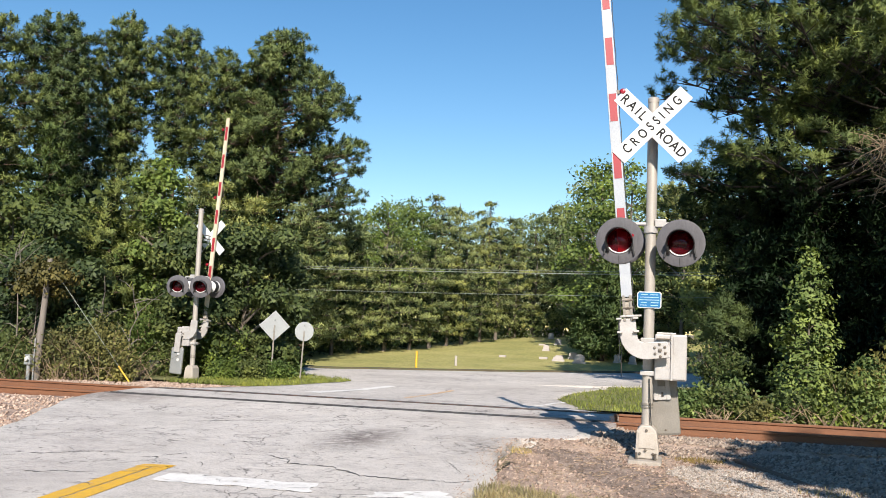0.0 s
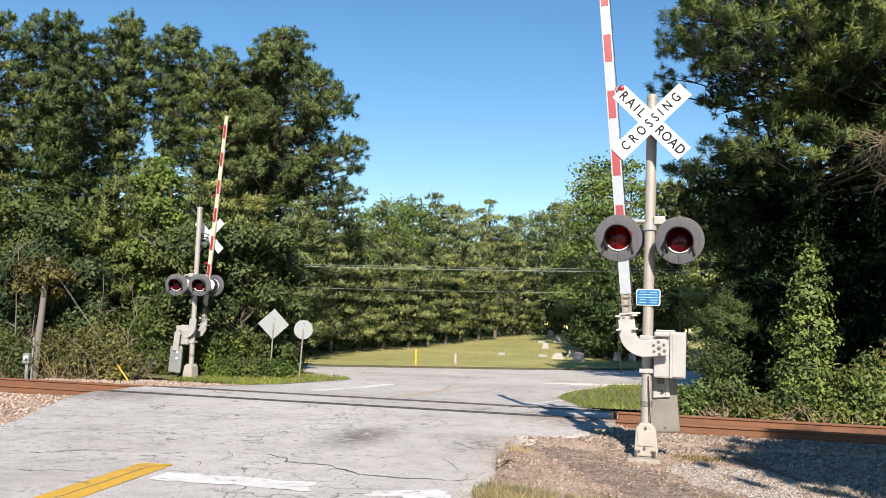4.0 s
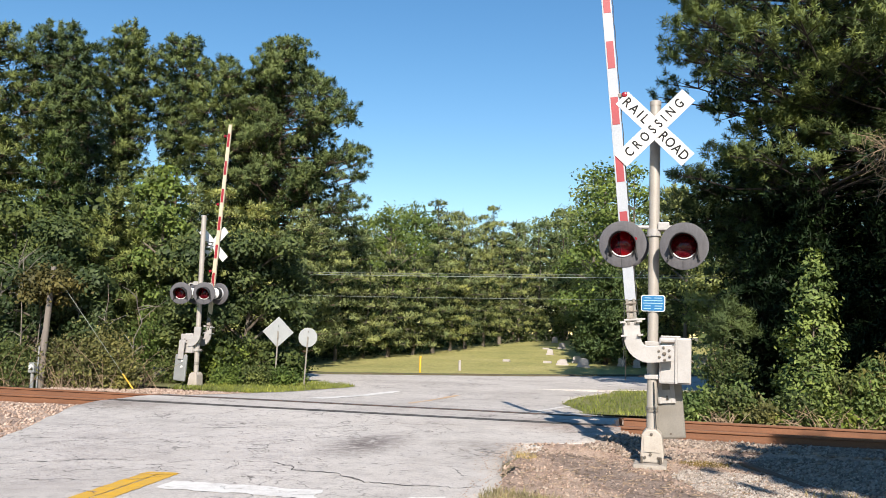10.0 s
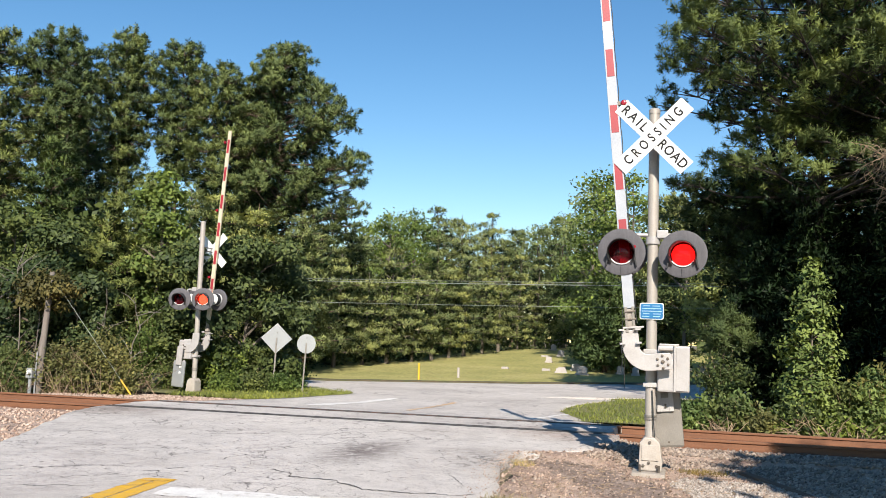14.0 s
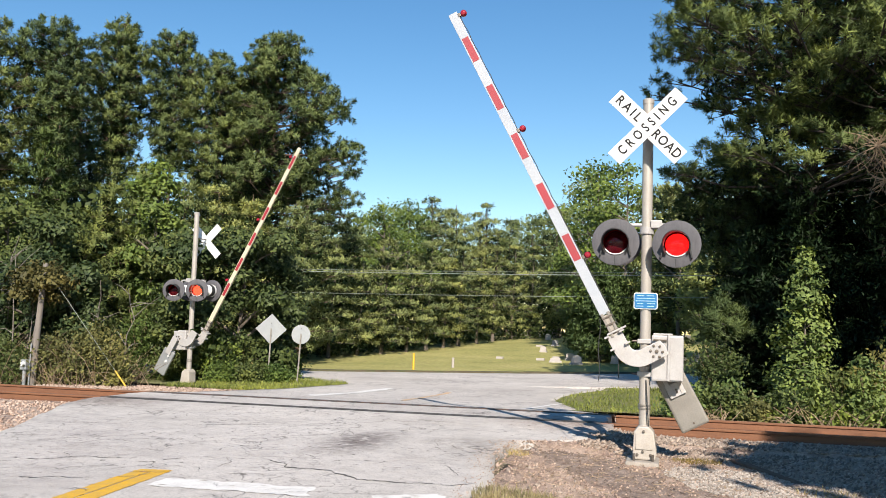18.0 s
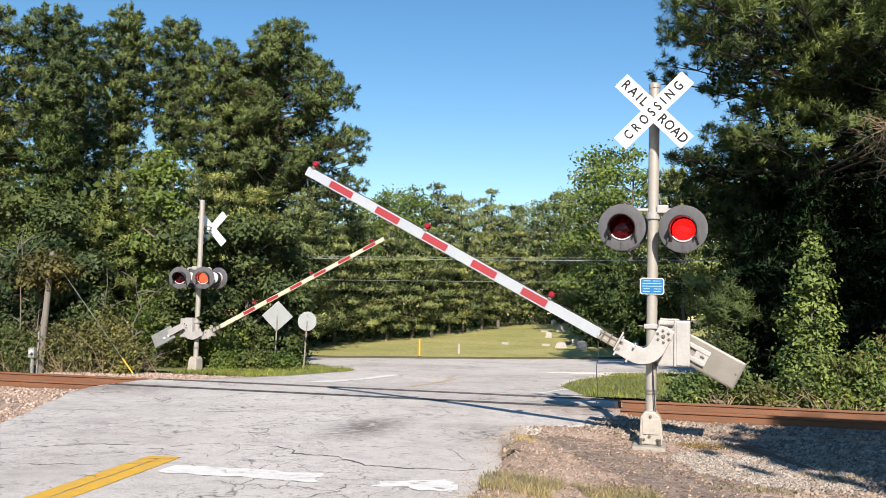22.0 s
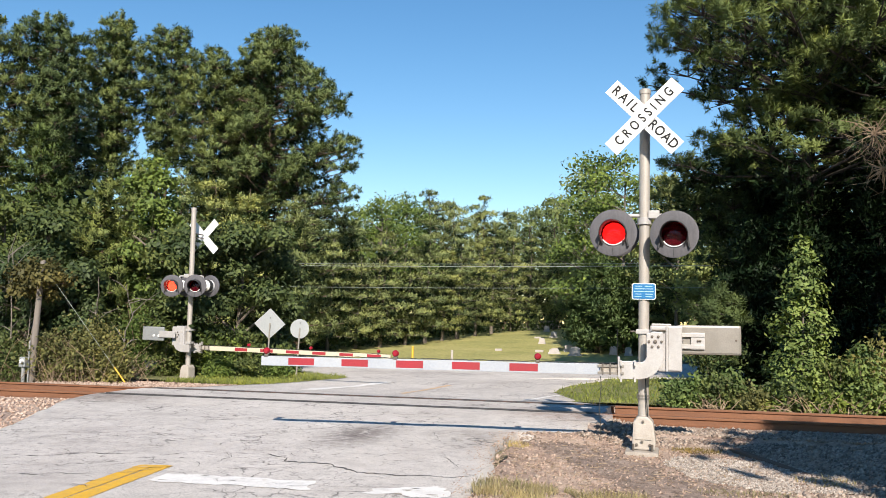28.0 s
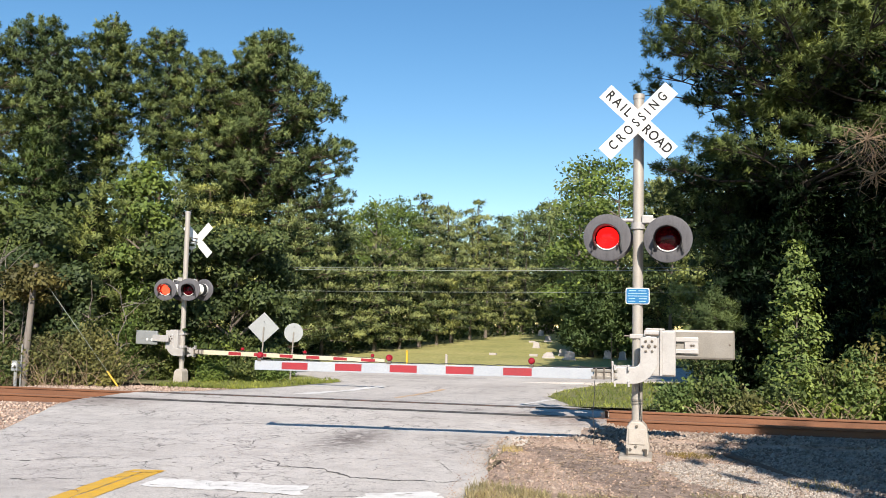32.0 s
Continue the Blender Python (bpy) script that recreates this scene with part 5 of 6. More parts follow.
def needle_mesh(name, centres, outward, size, blades, width, mat, seed):
    """Bursts of thin needles round each centre, leaning outward and up."""
    rng = np.random.default_rng(seed)
    k = len(centres)
    d = rng.normal(size=(k, blades, 3)) + outward[:, None, :] * 1.3 + np.array([0, 0, 0.15])
    d /= np.linalg.norm(d, axis=2, keepdims=True)
    s = size * rng.uniform(0.6, 1.3, (k, blades, 1))
    side = np.cross(d, rng.normal(size=(k, blades, 3)))
    side /= np.linalg.norm(side, axis=2, keepdims=True) + 1e-9
    c = centres[:, None, :] + rng.normal(size=(k, blades, 3)) * size * 0.22
    n = outward[:, None, :] / (np.linalg.norm(outward, axis=1)[:, None, None] + 1e-9) + rng.normal(size=(k, blades, 3)) * 0.38
    n /= np.linalg.norm(n, axis=2, keepdims=True)
    side *= np.where((np.cross(side, d) * n).sum(axis=2, keepdims=True) < 0, -1.0, 1.0)
    p = np.stack([c + d * s * 0.1 - side * width, c + d * s * 0.1 + side * width, c + d * s], 2)
    f = np.arange(k * blades * 3).reshape(-1, 3)
    me = arrays_mesh(name, p.reshape(-1, 3), f, mat)
    me.polygons.foreach_set("use_smooth", np.ones(len(f), dtype=bool))
    me.normals_split_custom_set_from_vertices(np.repeat(n.reshape(-1, 3), 3, axis=0))
    return me


def leaf_mesh(name, centres, size, leaves, spread_r, mat, seed, up=0.5, out=None):
    """Clumps of pointed leaves scattered round each centre."""
    rng = np.random.default_rng(seed)
    k = len(centres)
    c = centres[:, None, :] + rng.normal(size=(k, leaves, 3)) * spread_r * np.array([1, 1, 0.7])
    nrm = rng.normal(size=(k, leaves, 3)) + np.array([0.1, -0.35, up])
    if out is not None:
        nrm = nrm * 0.75 + out[:, None, :] * 1.3
    nrm /= np.linalg.norm(nrm, axis=2, keepdims=True)
    a = np.cross(nrm, rng.normal(size=(k, leaves, 3)))
    a /= np.linalg.norm(a, axis=2, keepdims=True) + 1e-9
    b = np.cross(nrm, a)
    s = size * rng.uniform(0.6, 1.35, (k, leaves, 1))
    p = np.stack([c - a * s, c - b * s * 0.55 + nrm * s * 0.1, c + a * s, c + b * s * 0.55 + nrm * s * 0.1], 2)
    f = np.arange(k * leaves * 4).reshape(-1, 4)
    me = arrays_mesh(name, p.reshape(-1, 3), f, mat)
    if out is not None:
        soft = nrm * 0.55 + out[:, None, :] * 0.8
        soft /= np.linalg.norm(soft, axis=2, keepdims=True)
        me.polygons.foreach_set("use_smooth", np.ones(len(f), dtype=bool))
        me.normals_split_custom_set_from_vertices(np.repeat(soft.reshape(-1, 3), 4, axis=0))
    return me


def trunk_build(height, radius, rng, bend=0.3, seg=9):
    pts, rad = [], []
    for k in range(9):
        t = k / 8
        pts.append((bend * math.sin(t * 2.1 + rng.uniform(0, 0.4)) * t, bend * 0.6 * math.sin(t * 3.0) * t, height * t))
        rad.append(radius * (1.0 - 0.86 * t) + (0.35 * radius if k == 0 else 0))
    return Build().tube(pts, rad, seg), pts


def along(pts, t):
    k = min(len(pts) - 2, int(t * (len(pts) - 1)))
    u = t * (len(pts) - 1) - k
    return Vector(pts[k]).lerp(Vector(pts[k + 1]), u)


def pine(m, height, radius, low, seed, label, mat, clumps=400, each=24, ball=0.42, tuft=0.19, blades=6, width=0.026, lean=(0.0, 0.0), shape=0.75, flat=0.85, lift=1.0, core=0, bark=None, tiers=0):
    """Pine: bare trunk below, tiers of limbs, rounded puffs of needles towards the limb ends, near-black needles inside
    for shade.
    """
    rng = np.random.default_rng(seed)
    tree = base("pine_tree", m, label, "tree", "pine trees")
    bark = bark or BARK_PINE
    tb, pts = trunk_build(height * 0.97, 0.011 * height + 0.05, rng)
    part("trunk", tb, bark, tree, "brown scaly pine trunk", smooth=True)
    limbs = Build()
    centres, outward = [], []
    n = tiers or int(34 + height * 2.2)
    weights, spec = [], []
    for i in range(n):
        t = low + (1 - low) * ((i + rng.uniform(0, 1)) / n)
        k = (t - low) / (1 - low)
        reach = radius * (shape * 1.1 * (1 - k) ** 0.75 + (1 - shape) * math.sin(math.pi * (0.26 + 0.58 * k)) + 0.06) * rng.uniform(0.66, 1.08)
        a = i * 2.39996 + rng.uniform(-0.5, 0.5)
        reach *= 1 + lean[0] * math.cos(a) + lean[1] * math.sin(a)
        o = along(pts, min(0.985, t))
        rise = lift * (0.06 + 0.60 * k) * rng.uniform(0.5, 1.4)
        e = o + Vector((math.cos(a) * reach, math.sin(a) * reach, reach * rise))
        mid = o.lerp(e, 0.5) + Vector((0, 0, -0.06 * reach + rng.uniform(-0.1, 0.1)))
        r0 = 0.015 * reach + 0.0009 * height
        limbs.tube([o, mid, e], [r0, r0 * 0.7, r0 * 0.25], 5, cap=False)
        weights.append(reach ** 1.3 + 0.25)
        spec.append((o, mid, e, a, reach))
    weights = np.array(weights) / sum(weights)

    def spot(j, s, wide):
        o, mid, e, a, reach = spec[j]
        p = o.lerp(mid, s * 2) if s < 0.5 else mid.lerp(e, (s - 0.5) * 2)
        side = rng.normal() * wide * (0.25 + reach * s)
        return np.array(p) + np.array([-math.sin(a) * side, math.cos(a) * side, rng.normal() * 0.06 * (0.5 + reach)])

    for j in rng.choice(n, size=clumps, p=weights):
        p = spot(j, 0.28 + 0.74 * rng.uniform(0, 1) ** 0.55, 0.26)
        r = ball * rng.uniform(0.55, 1.25)
        d = rotate_random(rng, each)
        d[:, 2] = np.abs(d[:, 2]) * 1.1 - 0.30
        centres += list(p + d * r * rng.uniform(0.55, 1.0, (each, 1)) * np.array([1, 1, flat]))
        outward += list(d + np.array([0, 0, 0.30]))
    tagged(part("branchwork", limbs, bark, tree, smooth=True), kind="stuff")
    part("crown", needle_mesh("crown", np.array(centres), np.array(outward), tuft, blades, width, mat, seed + 1), mat, tree, "tufted green needle crown")
    # near-black filling that paints the shade inside the crown
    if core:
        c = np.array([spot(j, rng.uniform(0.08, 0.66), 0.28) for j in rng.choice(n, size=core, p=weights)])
        tagged(part("inner_crown", needle_mesh("inner_crown", c, rotate_random(rng, core) * 0.3, ball * 0.75, 8, ball * (0.085 if core < 1500 else 0.115), NEEDLE_SHADE, seed + 2), NEEDLE_SHADE, tree, "inner needles coloured near-black for shade"), kind="stuff")
    return tree


def tuft_mesh(name, centres, axes, radius, needles, width, mat, seed, hollow=0.12):
    """Brush-like tufts: many fine needles fanning out from each shoot end, shaded as one soft puff."""
    rng = np.random.default_rng(seed)
    k = len(centres)
    d = rotate_random(rng, k * needles).reshape(k, needles, 3) + axes[:, None, :] * 0.62
    d /= np.linalg.norm(d, axis=2, keepdims=True) + 1e-9
    s = radius[:, None, None] * rng.uniform(0.55, 1.0, (k, needles, 1))
    n = d * 0.75 + axes[:, None, :] * 0.75 + rng.normal(size=(k, needles, 3)) * 0.08
    n /= np.linalg.norm(n, axis=2, keepdims=True)
    side = np.cross(d, rng.normal(size=(k, needles, 3)))
    side /= np.linalg.norm(side, axis=2, keepdims=True) + 1e-9
    side *= np.where((np.cross(side, d) * n).sum(axis=2, keepdims=True) < 0, -1.0, 1.0)
    c = centres[:, None, :] + rng.normal(size=(k, needles, 3)) * radius[:, None, None] * 0.07
    c += axes[:, None, :] * radius[:, None, None] * rng.uniform(-0.3, 0.4, (k, needles, 1))
    blunt = (rng.uniform(size=(k, needles, 1)) < 0.5).astype(float)
    near_end = np.where(rng.uniform(size=(k, needles, 1)) < 0.25, 0.12, hollow)
    foot, tip = c + d * s * near_end, c + d * s * (1 - 0.12 * blunt)
    p = np.stack([foot - side * width * (1 - blunt), foot + side * width * (1 - blunt) + (tip + side * width - foot) * blunt, tip - side * width * blunt], 2)
    f = np.arange(k * needles * 3).reshape(-1, 3)
    me = arrays_mesh(name, p.reshape(-1, 3), f, mat)
    me.polygons.foreach_set("use_smooth", np.ones(len(f), dtype=bool))
    me.normals_split_custom_set_from_vertices(np.repeat(n.reshape(-1, 3), 3, axis=0))
    return me


def boughs(profile, count, size, pts, height, rng, lean=(0.0, 0.0)):
    """Bough masses filling a crown whose radius at each height is given: origin on the trunk, centre, radius, heading."""
    zs, rs = [z for z, _ in profile], [r for _, r in profile]
    grid = np.linspace(zs[0], zs[-1], 200)
    share = np.cumsum(np.interp(grid, zs, rs) + 0.15)
    found = []
    for i in range(count):
        z = float(np.interp((i + rng.uniform(0, 1)) / count * share[-1], share, grid))
        a = i * 2.39996 + rng.uniform(-0.5, 0.5)
        r = float(np.interp(z, zs, rs)) * (1 + lean[0] * math.cos(a) + lean[1] * math.sin(a))
        b = size * rng.uniform(0.65, 1.25) * min(1.0, 0.45 + r / (3 * size))
        at = max(0.0, r - 0.75 * b) * (rng.uniform(0.72, 1.05) if i % 4 else rng.uniform(0.3, 0.6))
        o = along(pts, min(0.985, max(0.02, (z - 0.12 * at) / height)))
        top = along(pts, min(0.99, z / height))
        found.append((o, Vector((top.x + math.cos(a) * at, top.y + math.sin(a) * at, z)), b, a))
    return found


def loblolly(m, height, profile, seed, label, mat, count=40, tufts=22, size=0.95, tuft=0.26, needles=48, width=0.012, lean=(0.0, 0.0), bark=None, core=0, girth=1.0, flat=0.52, hollow=0.12):
    """Tall pine: bare trunk, crooked limbs, separate bough masses of brush-like needle tufts with gaps between."""
    rng = np.random.default_rng(seed)
    bark = bark or BARK_PINE
    tree = base("pine_tree", m, label, "tree", "pine trees")
    tb, pts = trunk_build(height * 0.97, (0.008 * height + 0.04) * girth, rng)
    part("trunk", tb, bark, tree, "brown scaly pine trunk", smooth=True)
    limbs = Build()
    centres, axes = [], []
    for o, c, b, a in boughs(profile, count, size, pts, height, rng, lean):
        reach = (c - o).length
        mid = o.lerp(c, 0.55) + Vector((rng.normal() * 0.08 * reach, rng.normal() * 0.08 * reach, -0.05 * reach))
        r0 = 0.009 * reach + 0.014
        limbs.tube([o, mid, c], [r0, r0 * 0.6, r0 * 0.3], 5, cap=False)
        d = rotate_random(rng, tufts)
        d[:, 2] = np.where(d[:, 2] < -0.25, -d[:, 2] * 0.5, d[:, 2])
        p = np.array(c) + d * b * rng.uniform(0.45, 1.0, (tufts, 1)) * np.array([1.0, 1.0, flat])
        for q in p[::3]:
            limbs.tube([c.lerp(mid, 0.25), Vector(q)], [0.012 + r0 * 0.2, 0.006], 4, cap=False)
        ax = d * 0.75 + np.array([math.cos(a) * 0.35, math.sin(a) * 0.35, 0.75])
        centres += list(p)
        axes += list(ax / np.linalg.norm(ax, axis=1, keepdims=True))
    tagged(part("branchwork", limbs, bark, tree, smooth=True), kind="stuff")
    radius = tuft * rng.uniform(0.75, 1.25, len(centres))
    part("crown", tuft_mesh("crown", np.array(centres), np.array(axes), radius, needles, width, mat, seed + 1, hollow), mat, tree, "tufted green needle crown")
    # dark core needles, coloured as the shade between the boughs
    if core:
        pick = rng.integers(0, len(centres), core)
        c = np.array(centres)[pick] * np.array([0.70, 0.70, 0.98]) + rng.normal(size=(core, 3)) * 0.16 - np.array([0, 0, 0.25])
        tagged(part("inner_crown", needle_mesh("inner_crown", c, rotate_random(rng, core) * 0.3, 0.26, 8, 0.035, NEEDLE_SHADE, seed + 2), NEEDLE_SHADE, tree, "inner needles coloured near-black for shade"), kind="stuff")
    return tree


def leafy(m, height, profile, seed, label, mat, count=40, clumps=12, leaves=5, size=0.06, mass=0.3, ball=0.09, name="broadleaf_tree", category="tree", group="broadleaf trees"):
    """Slim leafy tree: side shoots with clumps of broad leaves inside a crown of given outline."""
    rng = np.random.default_rng(seed)
    tree = base(name, m, label, category, group)
    tb, pts = trunk_build(height * 0.97, 0.006 * height + 0.012, rng, 0.12)
    part("trunk", tb, BARK_GREY, tree, "grey-brown trunk", smooth=True)
    limbs = Build()
    centres, out = [], []
    for o, c, b, a in boughs(profile, count, mass, pts, height, rng):
        limbs.tube([o, o.lerp(c, 0.5) + Vector((0, 0, 0.04)), c], [0.012, 0.009, 0.005], 4, cap=False)
        d = rotate_random(rng, clumps)
        d[:, 2] = np.where(d[:, 2] < -0.4, -d[:, 2] * 0.6, d[:, 2])
        centres += list(np.array(c) + d * b * rng.uniform(0.4, 1.05, (clumps, 1)) * np.array([1, 1, 0.7]))
        out += list(d * 0.7 + np.array([math.cos(a) * 0.4, math.sin(a) * 0.4, 0.35]))
    tagged(part("branchwork", limbs, BARK_GREY, tree, smooth=True), kind="stuff")
    c = np.array(centres)
    c[:, 2] = np.maximum(c[:, 2], 0.1)
    part("crown", leaf_mesh("crown", c, size, leaves, ball, mat, seed + 1, 0.5, np.array(out)), mat, tree, "leafy crown with gaps")
    return tree


def broadleaf(m, height, radius, low, seed, label, mat, clumps=900, leaves=14, size=0.10, ball=0.30, name="broadleaf_tree", category="tree", group="broadleaf trees", up=0.5, tall=1.0, trunk=True):
    """Leafy tree: forked limbs, leaves in clumps over an uneven set of rounded masses, gaps between them."""
    rng = np.random.default_rng(seed)
    tree = base(name, m, label, category, group)
    tb, pts = trunk_build(height * 0.9, 0.010 * height + 0.03, rng, 0.25)
    part("trunk", tb, BARK_GREY, tree, "grey-brown trunk", smooth=True)
    limbs = Build()
    lobes = []
    n = int(9 + height * 1.5)
    for i in range(n):
        k = (i + rng.uniform(0, 1)) / n
        t = low + (1 - low) * k
        reach = radius * (0.35 + 0.75 * math.sin(math.pi * (0.22 + 0.75 * k)) ** tall) * rng.uniform(0.35, 0.95)
        a = i * 2.39996 + rng.uniform(-0.6, 0.6)
        o = along(pts, min(0.98, t * 0.92))
        e = o + Vector((math.cos(a) * reach, math.sin(a) * reach, reach * rng.uniform(0.15, 0.75)))
        limbs.tube([o, o.lerp(e, 0.5) + Vector((0, 0, 0.08)), e], [0.03 * reach + 0.012, 0.02 * reach + 0.008, 0.008], 5, cap=False)
        lobes.append((np.array(e), radius * rng.uniform(0.22, 0.42)))
    lobes.append((np.array(along(pts, 0.98)), radius * 0.25))
    tagged(part("branchwork", limbs, BARK_GREY, tree, smooth=True), kind="stuff")
    size_w = np.array([r ** 2 for _, r in lobes])
    pick = rng.choice(len(lobes), size=clumps, p=size_w / size_w.sum())
    d = rotate_random(rng, clumps)
    d[:, 2] = np.where(d[:, 2] < -0.3, -d[:, 2] * 0.6, d[:, 2])
    c = np.array([lobes[j][0] for j in pick]) + d * np.array([lobes[j][1] for j in pick])[:, None] * rng.uniform(0.55, 1.12, (clumps, 1)) * np.array([1, 1, 0.8])
    c[:, 2] = np.maximum(c[:, 2], 0.12)
    part("crown", leaf_mesh("crown", c, size, leaves, ball, mat, seed + 1, up, d), mat, tree, "leafy crown with gaps")
    return tree


def bush(m, height, radius, seed, label, mat, clumps=320, leaves=13, size=0.07, ball=0.16):
    """Low shrub of thin stems with leaves in loose clumps down to the ground."""
    rng = np.random.default_rng(seed)
    ob = base("bush", m, label, "bush", "trackside bushes")
    stems = Build()
    tips = []
    for i in range(11):
        a, r = rng.uniform(0, 6.28), radius * rng.uniform(0.2, 0.9)
        e = Vector((math.cos(a) * r, math.sin(a) * r, height * rng.uniform(0.55, 1.0)))
        stems.tube([(e.x * 0.15, e.y * 0.15, 0), (e.x * 0.5, e.y * 0.5, e.z * 0.6), e], [0.018, 0.012, 0.005], 4, cap=False)
        tips.append(e)
    tagged(part("stemwork", stems, TWIG, ob, "thin brown stems"), kind="stuff")
    t = rng.uniform(0.1, 1.0, clumps)
    c = np.array([np.array(tips[j]) for j in rng.integers(0, len(tips), clumps)]) * np.stack([t ** 0.6, t ** 0.6, t], -1)
    c += rng.normal(size=(clumps, 3)) * radius * 0.22
    c[:, 2] = np.abs(c[:, 2]) + 0.04
    part("foliage", leaf_mesh("foliage", c, size, leaves, ball, mat, seed + 1, 0.4), mat, ob, "small loose leaves")
    return ob


def blades(name, count, where, height, mat, label, seed, width=0.012):
    """Grass as single leaning blades inside a region."""
    rng = np.random.default_rng(seed)
    x0, x1, y0, y1, keep, ground_z = where
    xs, ys = rng.uniform(x0, x1, count * 3), rng.uniform(y0, y1, count * 3)
    ok = [i for i in range(count * 3) if keep(xs[i], ys[i])][:count]
    c = np.array([(xs[i], ys[i], ground_z(xs[i], ys[i])) for i in ok])
    k = len(c)
    h = height * rng.uniform(0.4, 1.2, (k, 1))
    a = rng.uniform(0, 6.28, k)
    side = np.stack([np.cos(a), np.sin(a), np.zeros(k)], -1) * width
    tip = c + np.concatenate([rng.normal(size=(k, 2)) * 0.45 * h, h], 1)
    mid = (c + tip) / 2 + np.array([0, 0, 0.12]) * h
    p = np.stack([c - side, c + side, mid + side * 0.8, mid - side * 0.8, tip], 1)
    f = (np.array([(0, 1, 2), (0, 2, 3), (3, 2, 4)])[None] + (np.arange(k) * 5)[:, None, None]).reshape(-1, 3)
    ob = part(name, arrays_mesh(name, p.reshape(-1, 3), f, mat))
    return tagged(ob, label, "grass", kind="stuff")


# ---- left woods: tall pines behind, leafy trees in front ----
TALL = "tall sunlit pine with a tufted crown above the woods"
for k, (x, y, h, profile, count, lean) in enumerate((
        (-33.2, 34.0, 17.0, [(6.5, 1.8), (10, 2.9), (14, 2.7), (16.6, 0.9)], 80, 0.0),
        (-31.0, 36.0, 17.1, [(9.5, 1.2), (12, 2.1), (15.5, 2.3), (16.9, 1.0)], 72, 0.0),
        (-29.9, 40.0, 18.8, [(9.3, 1.0), (11.5, 1.7), (14, 2.0), (16.8, 1.9), (18.3, 0.8)], 74, 0.0),
        (-27.8, 42.0, 18.4, [(10.4, 1.0), (13, 1.9), (16, 2.1), (18.2, 0.9)], 64, 0.0),
        (-22.5, 38.0, 15.6, [(6.0, 1.8), (10, 2.4), (13, 2.2), (15.2, 0.8)], 78, 0.0),
        (-20.4, 40.0, 17.2, [(5.2, 2.6), (8, 4.0), (9.8, 4.3), (12.5, 3.7), (14.8, 2.9), (16.7, 1.2)], 235, 0.2),
        (-31.6, 32.0, 12.6, [(4.0, 1.8), (8, 2.5), (11, 1.7), (12.3, 0.5)], 56, 0.0),
        (-26.2, 37.0, 9.8, [(4.0, 1.5), (6.5, 1.9), (9.4, 0.6)], 36, 0.0),
        (-36.4, 45.0, 18.6, [(8.0, 2.0), (14, 3.2), (18.0, 0.8)], 60, 0.0),
        (-34.0, 42.0, 15.0, [(6.0, 1.8), (10, 2.6), (14.6, 0.8)], 46, 0.0),
        (-29.6, 35.0, 11.6, [(4.0, 1.4), (8, 1.9), (11.3, 0.5)], 34, 0.0),
        (-25.4, 47.0, 17.0, [(10.0, 1.6), (13, 2.4), (16.6, 0.8)], 40, 0.0))):
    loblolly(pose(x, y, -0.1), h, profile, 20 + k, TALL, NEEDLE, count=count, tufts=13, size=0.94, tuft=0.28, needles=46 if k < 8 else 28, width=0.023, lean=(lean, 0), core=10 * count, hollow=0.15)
# pine in a darker foliage colour that stands for its neighbours' shade
loblolly(pose(-28.6, 33.0, -0.1), 10.6, [(2.8, 1.6), (5, 2.2), (8, 1.8), (10.3, 0.5)], 34, "pine coloured dark for the shade of taller pines", CEDAR_LIT, count=40, tufts=11, size=0.9, tuft=0.30, needles=34, width=0.026, core=360)
EDGE = "dense green broadleaf tree at the edge of the woods"
# LEAF_DARK crowns carry the shade of the wood's edge in their colour
for k, (x, y, h, r, mat) in enumerate(((-20.3, 22.0, 5.6, 1.9, LEAF_DARK), (-18.2, 21.4, 5.2, 1.4, LEAF_DARK), (-19.3, 23.6, 5.6, 1.7, LEAF_DARK), (-16.1, 23.6, 7.4, 1.1, LEAF_BRIGHT),
                                       (-14.7, 22.9, 4.6, 1.4, LEAF), (-14.0, 23.4, 4.9, 1.7, LEAF_DARK), (-13.2, 24.2, 4.9, 1.6, LEAF_DARK), (-13.0, 26.0, 4.6, 1.2, LEAF_DARK), (-22.0, 23.0, 6.2, 2.2, LEAF_DARK),
                                       (-24.5, 23.2, 6.6, 2.4, LEAF_DARK), (-16.4, 20.6, 3.4, 1.0, LEAF_DARK), (-17.6, 20.2, 3.8, 1.2, LEAF_DARK))):
    broadleaf(pose(x, y, -0.1), h, r, 0.04, 60 + k, EDGE, mat, clumps=780, leaves=12, size=0.074, ball=0.15)
for k, (x, y, h, r) in enumerate(((-16.4, 34.6, 7.4, 2.1), (-18.6, 34.6, 7.8, 2.2), (-18.8, 32.0, 7.6, 2.4), (-20.8, 32.5, 8.2, 2.8), (-17.0, 37.0, 7.6, 2.4))):
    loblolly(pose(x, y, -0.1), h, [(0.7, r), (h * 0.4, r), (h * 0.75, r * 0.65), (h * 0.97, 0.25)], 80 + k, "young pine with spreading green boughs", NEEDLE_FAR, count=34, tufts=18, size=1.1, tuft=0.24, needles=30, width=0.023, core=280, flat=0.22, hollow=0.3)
loblolly(pose(-17.2, 22.6, -0.1), 6.2, [(0.6, 1.3), (2.2, 1.35), (4.2, 0.95), (6.0, 0.2)], 86, "young dark green pine among the leafy trees", NEEDLE, count=60, tufts=12, size=0.55, tuft=0.20, needles=44, width=0.013, core=320, flat=0.4)
vine = broadleaf(pose(-16.3, 18.9, 0), 3.3, 0.75, 0.72, 95, "yellowing vine crown hanging on the old pole", LEAF_VINE, clumps=260, leaves=12, size=0.06, ball=0.14, name="vine", category="vine", group="")

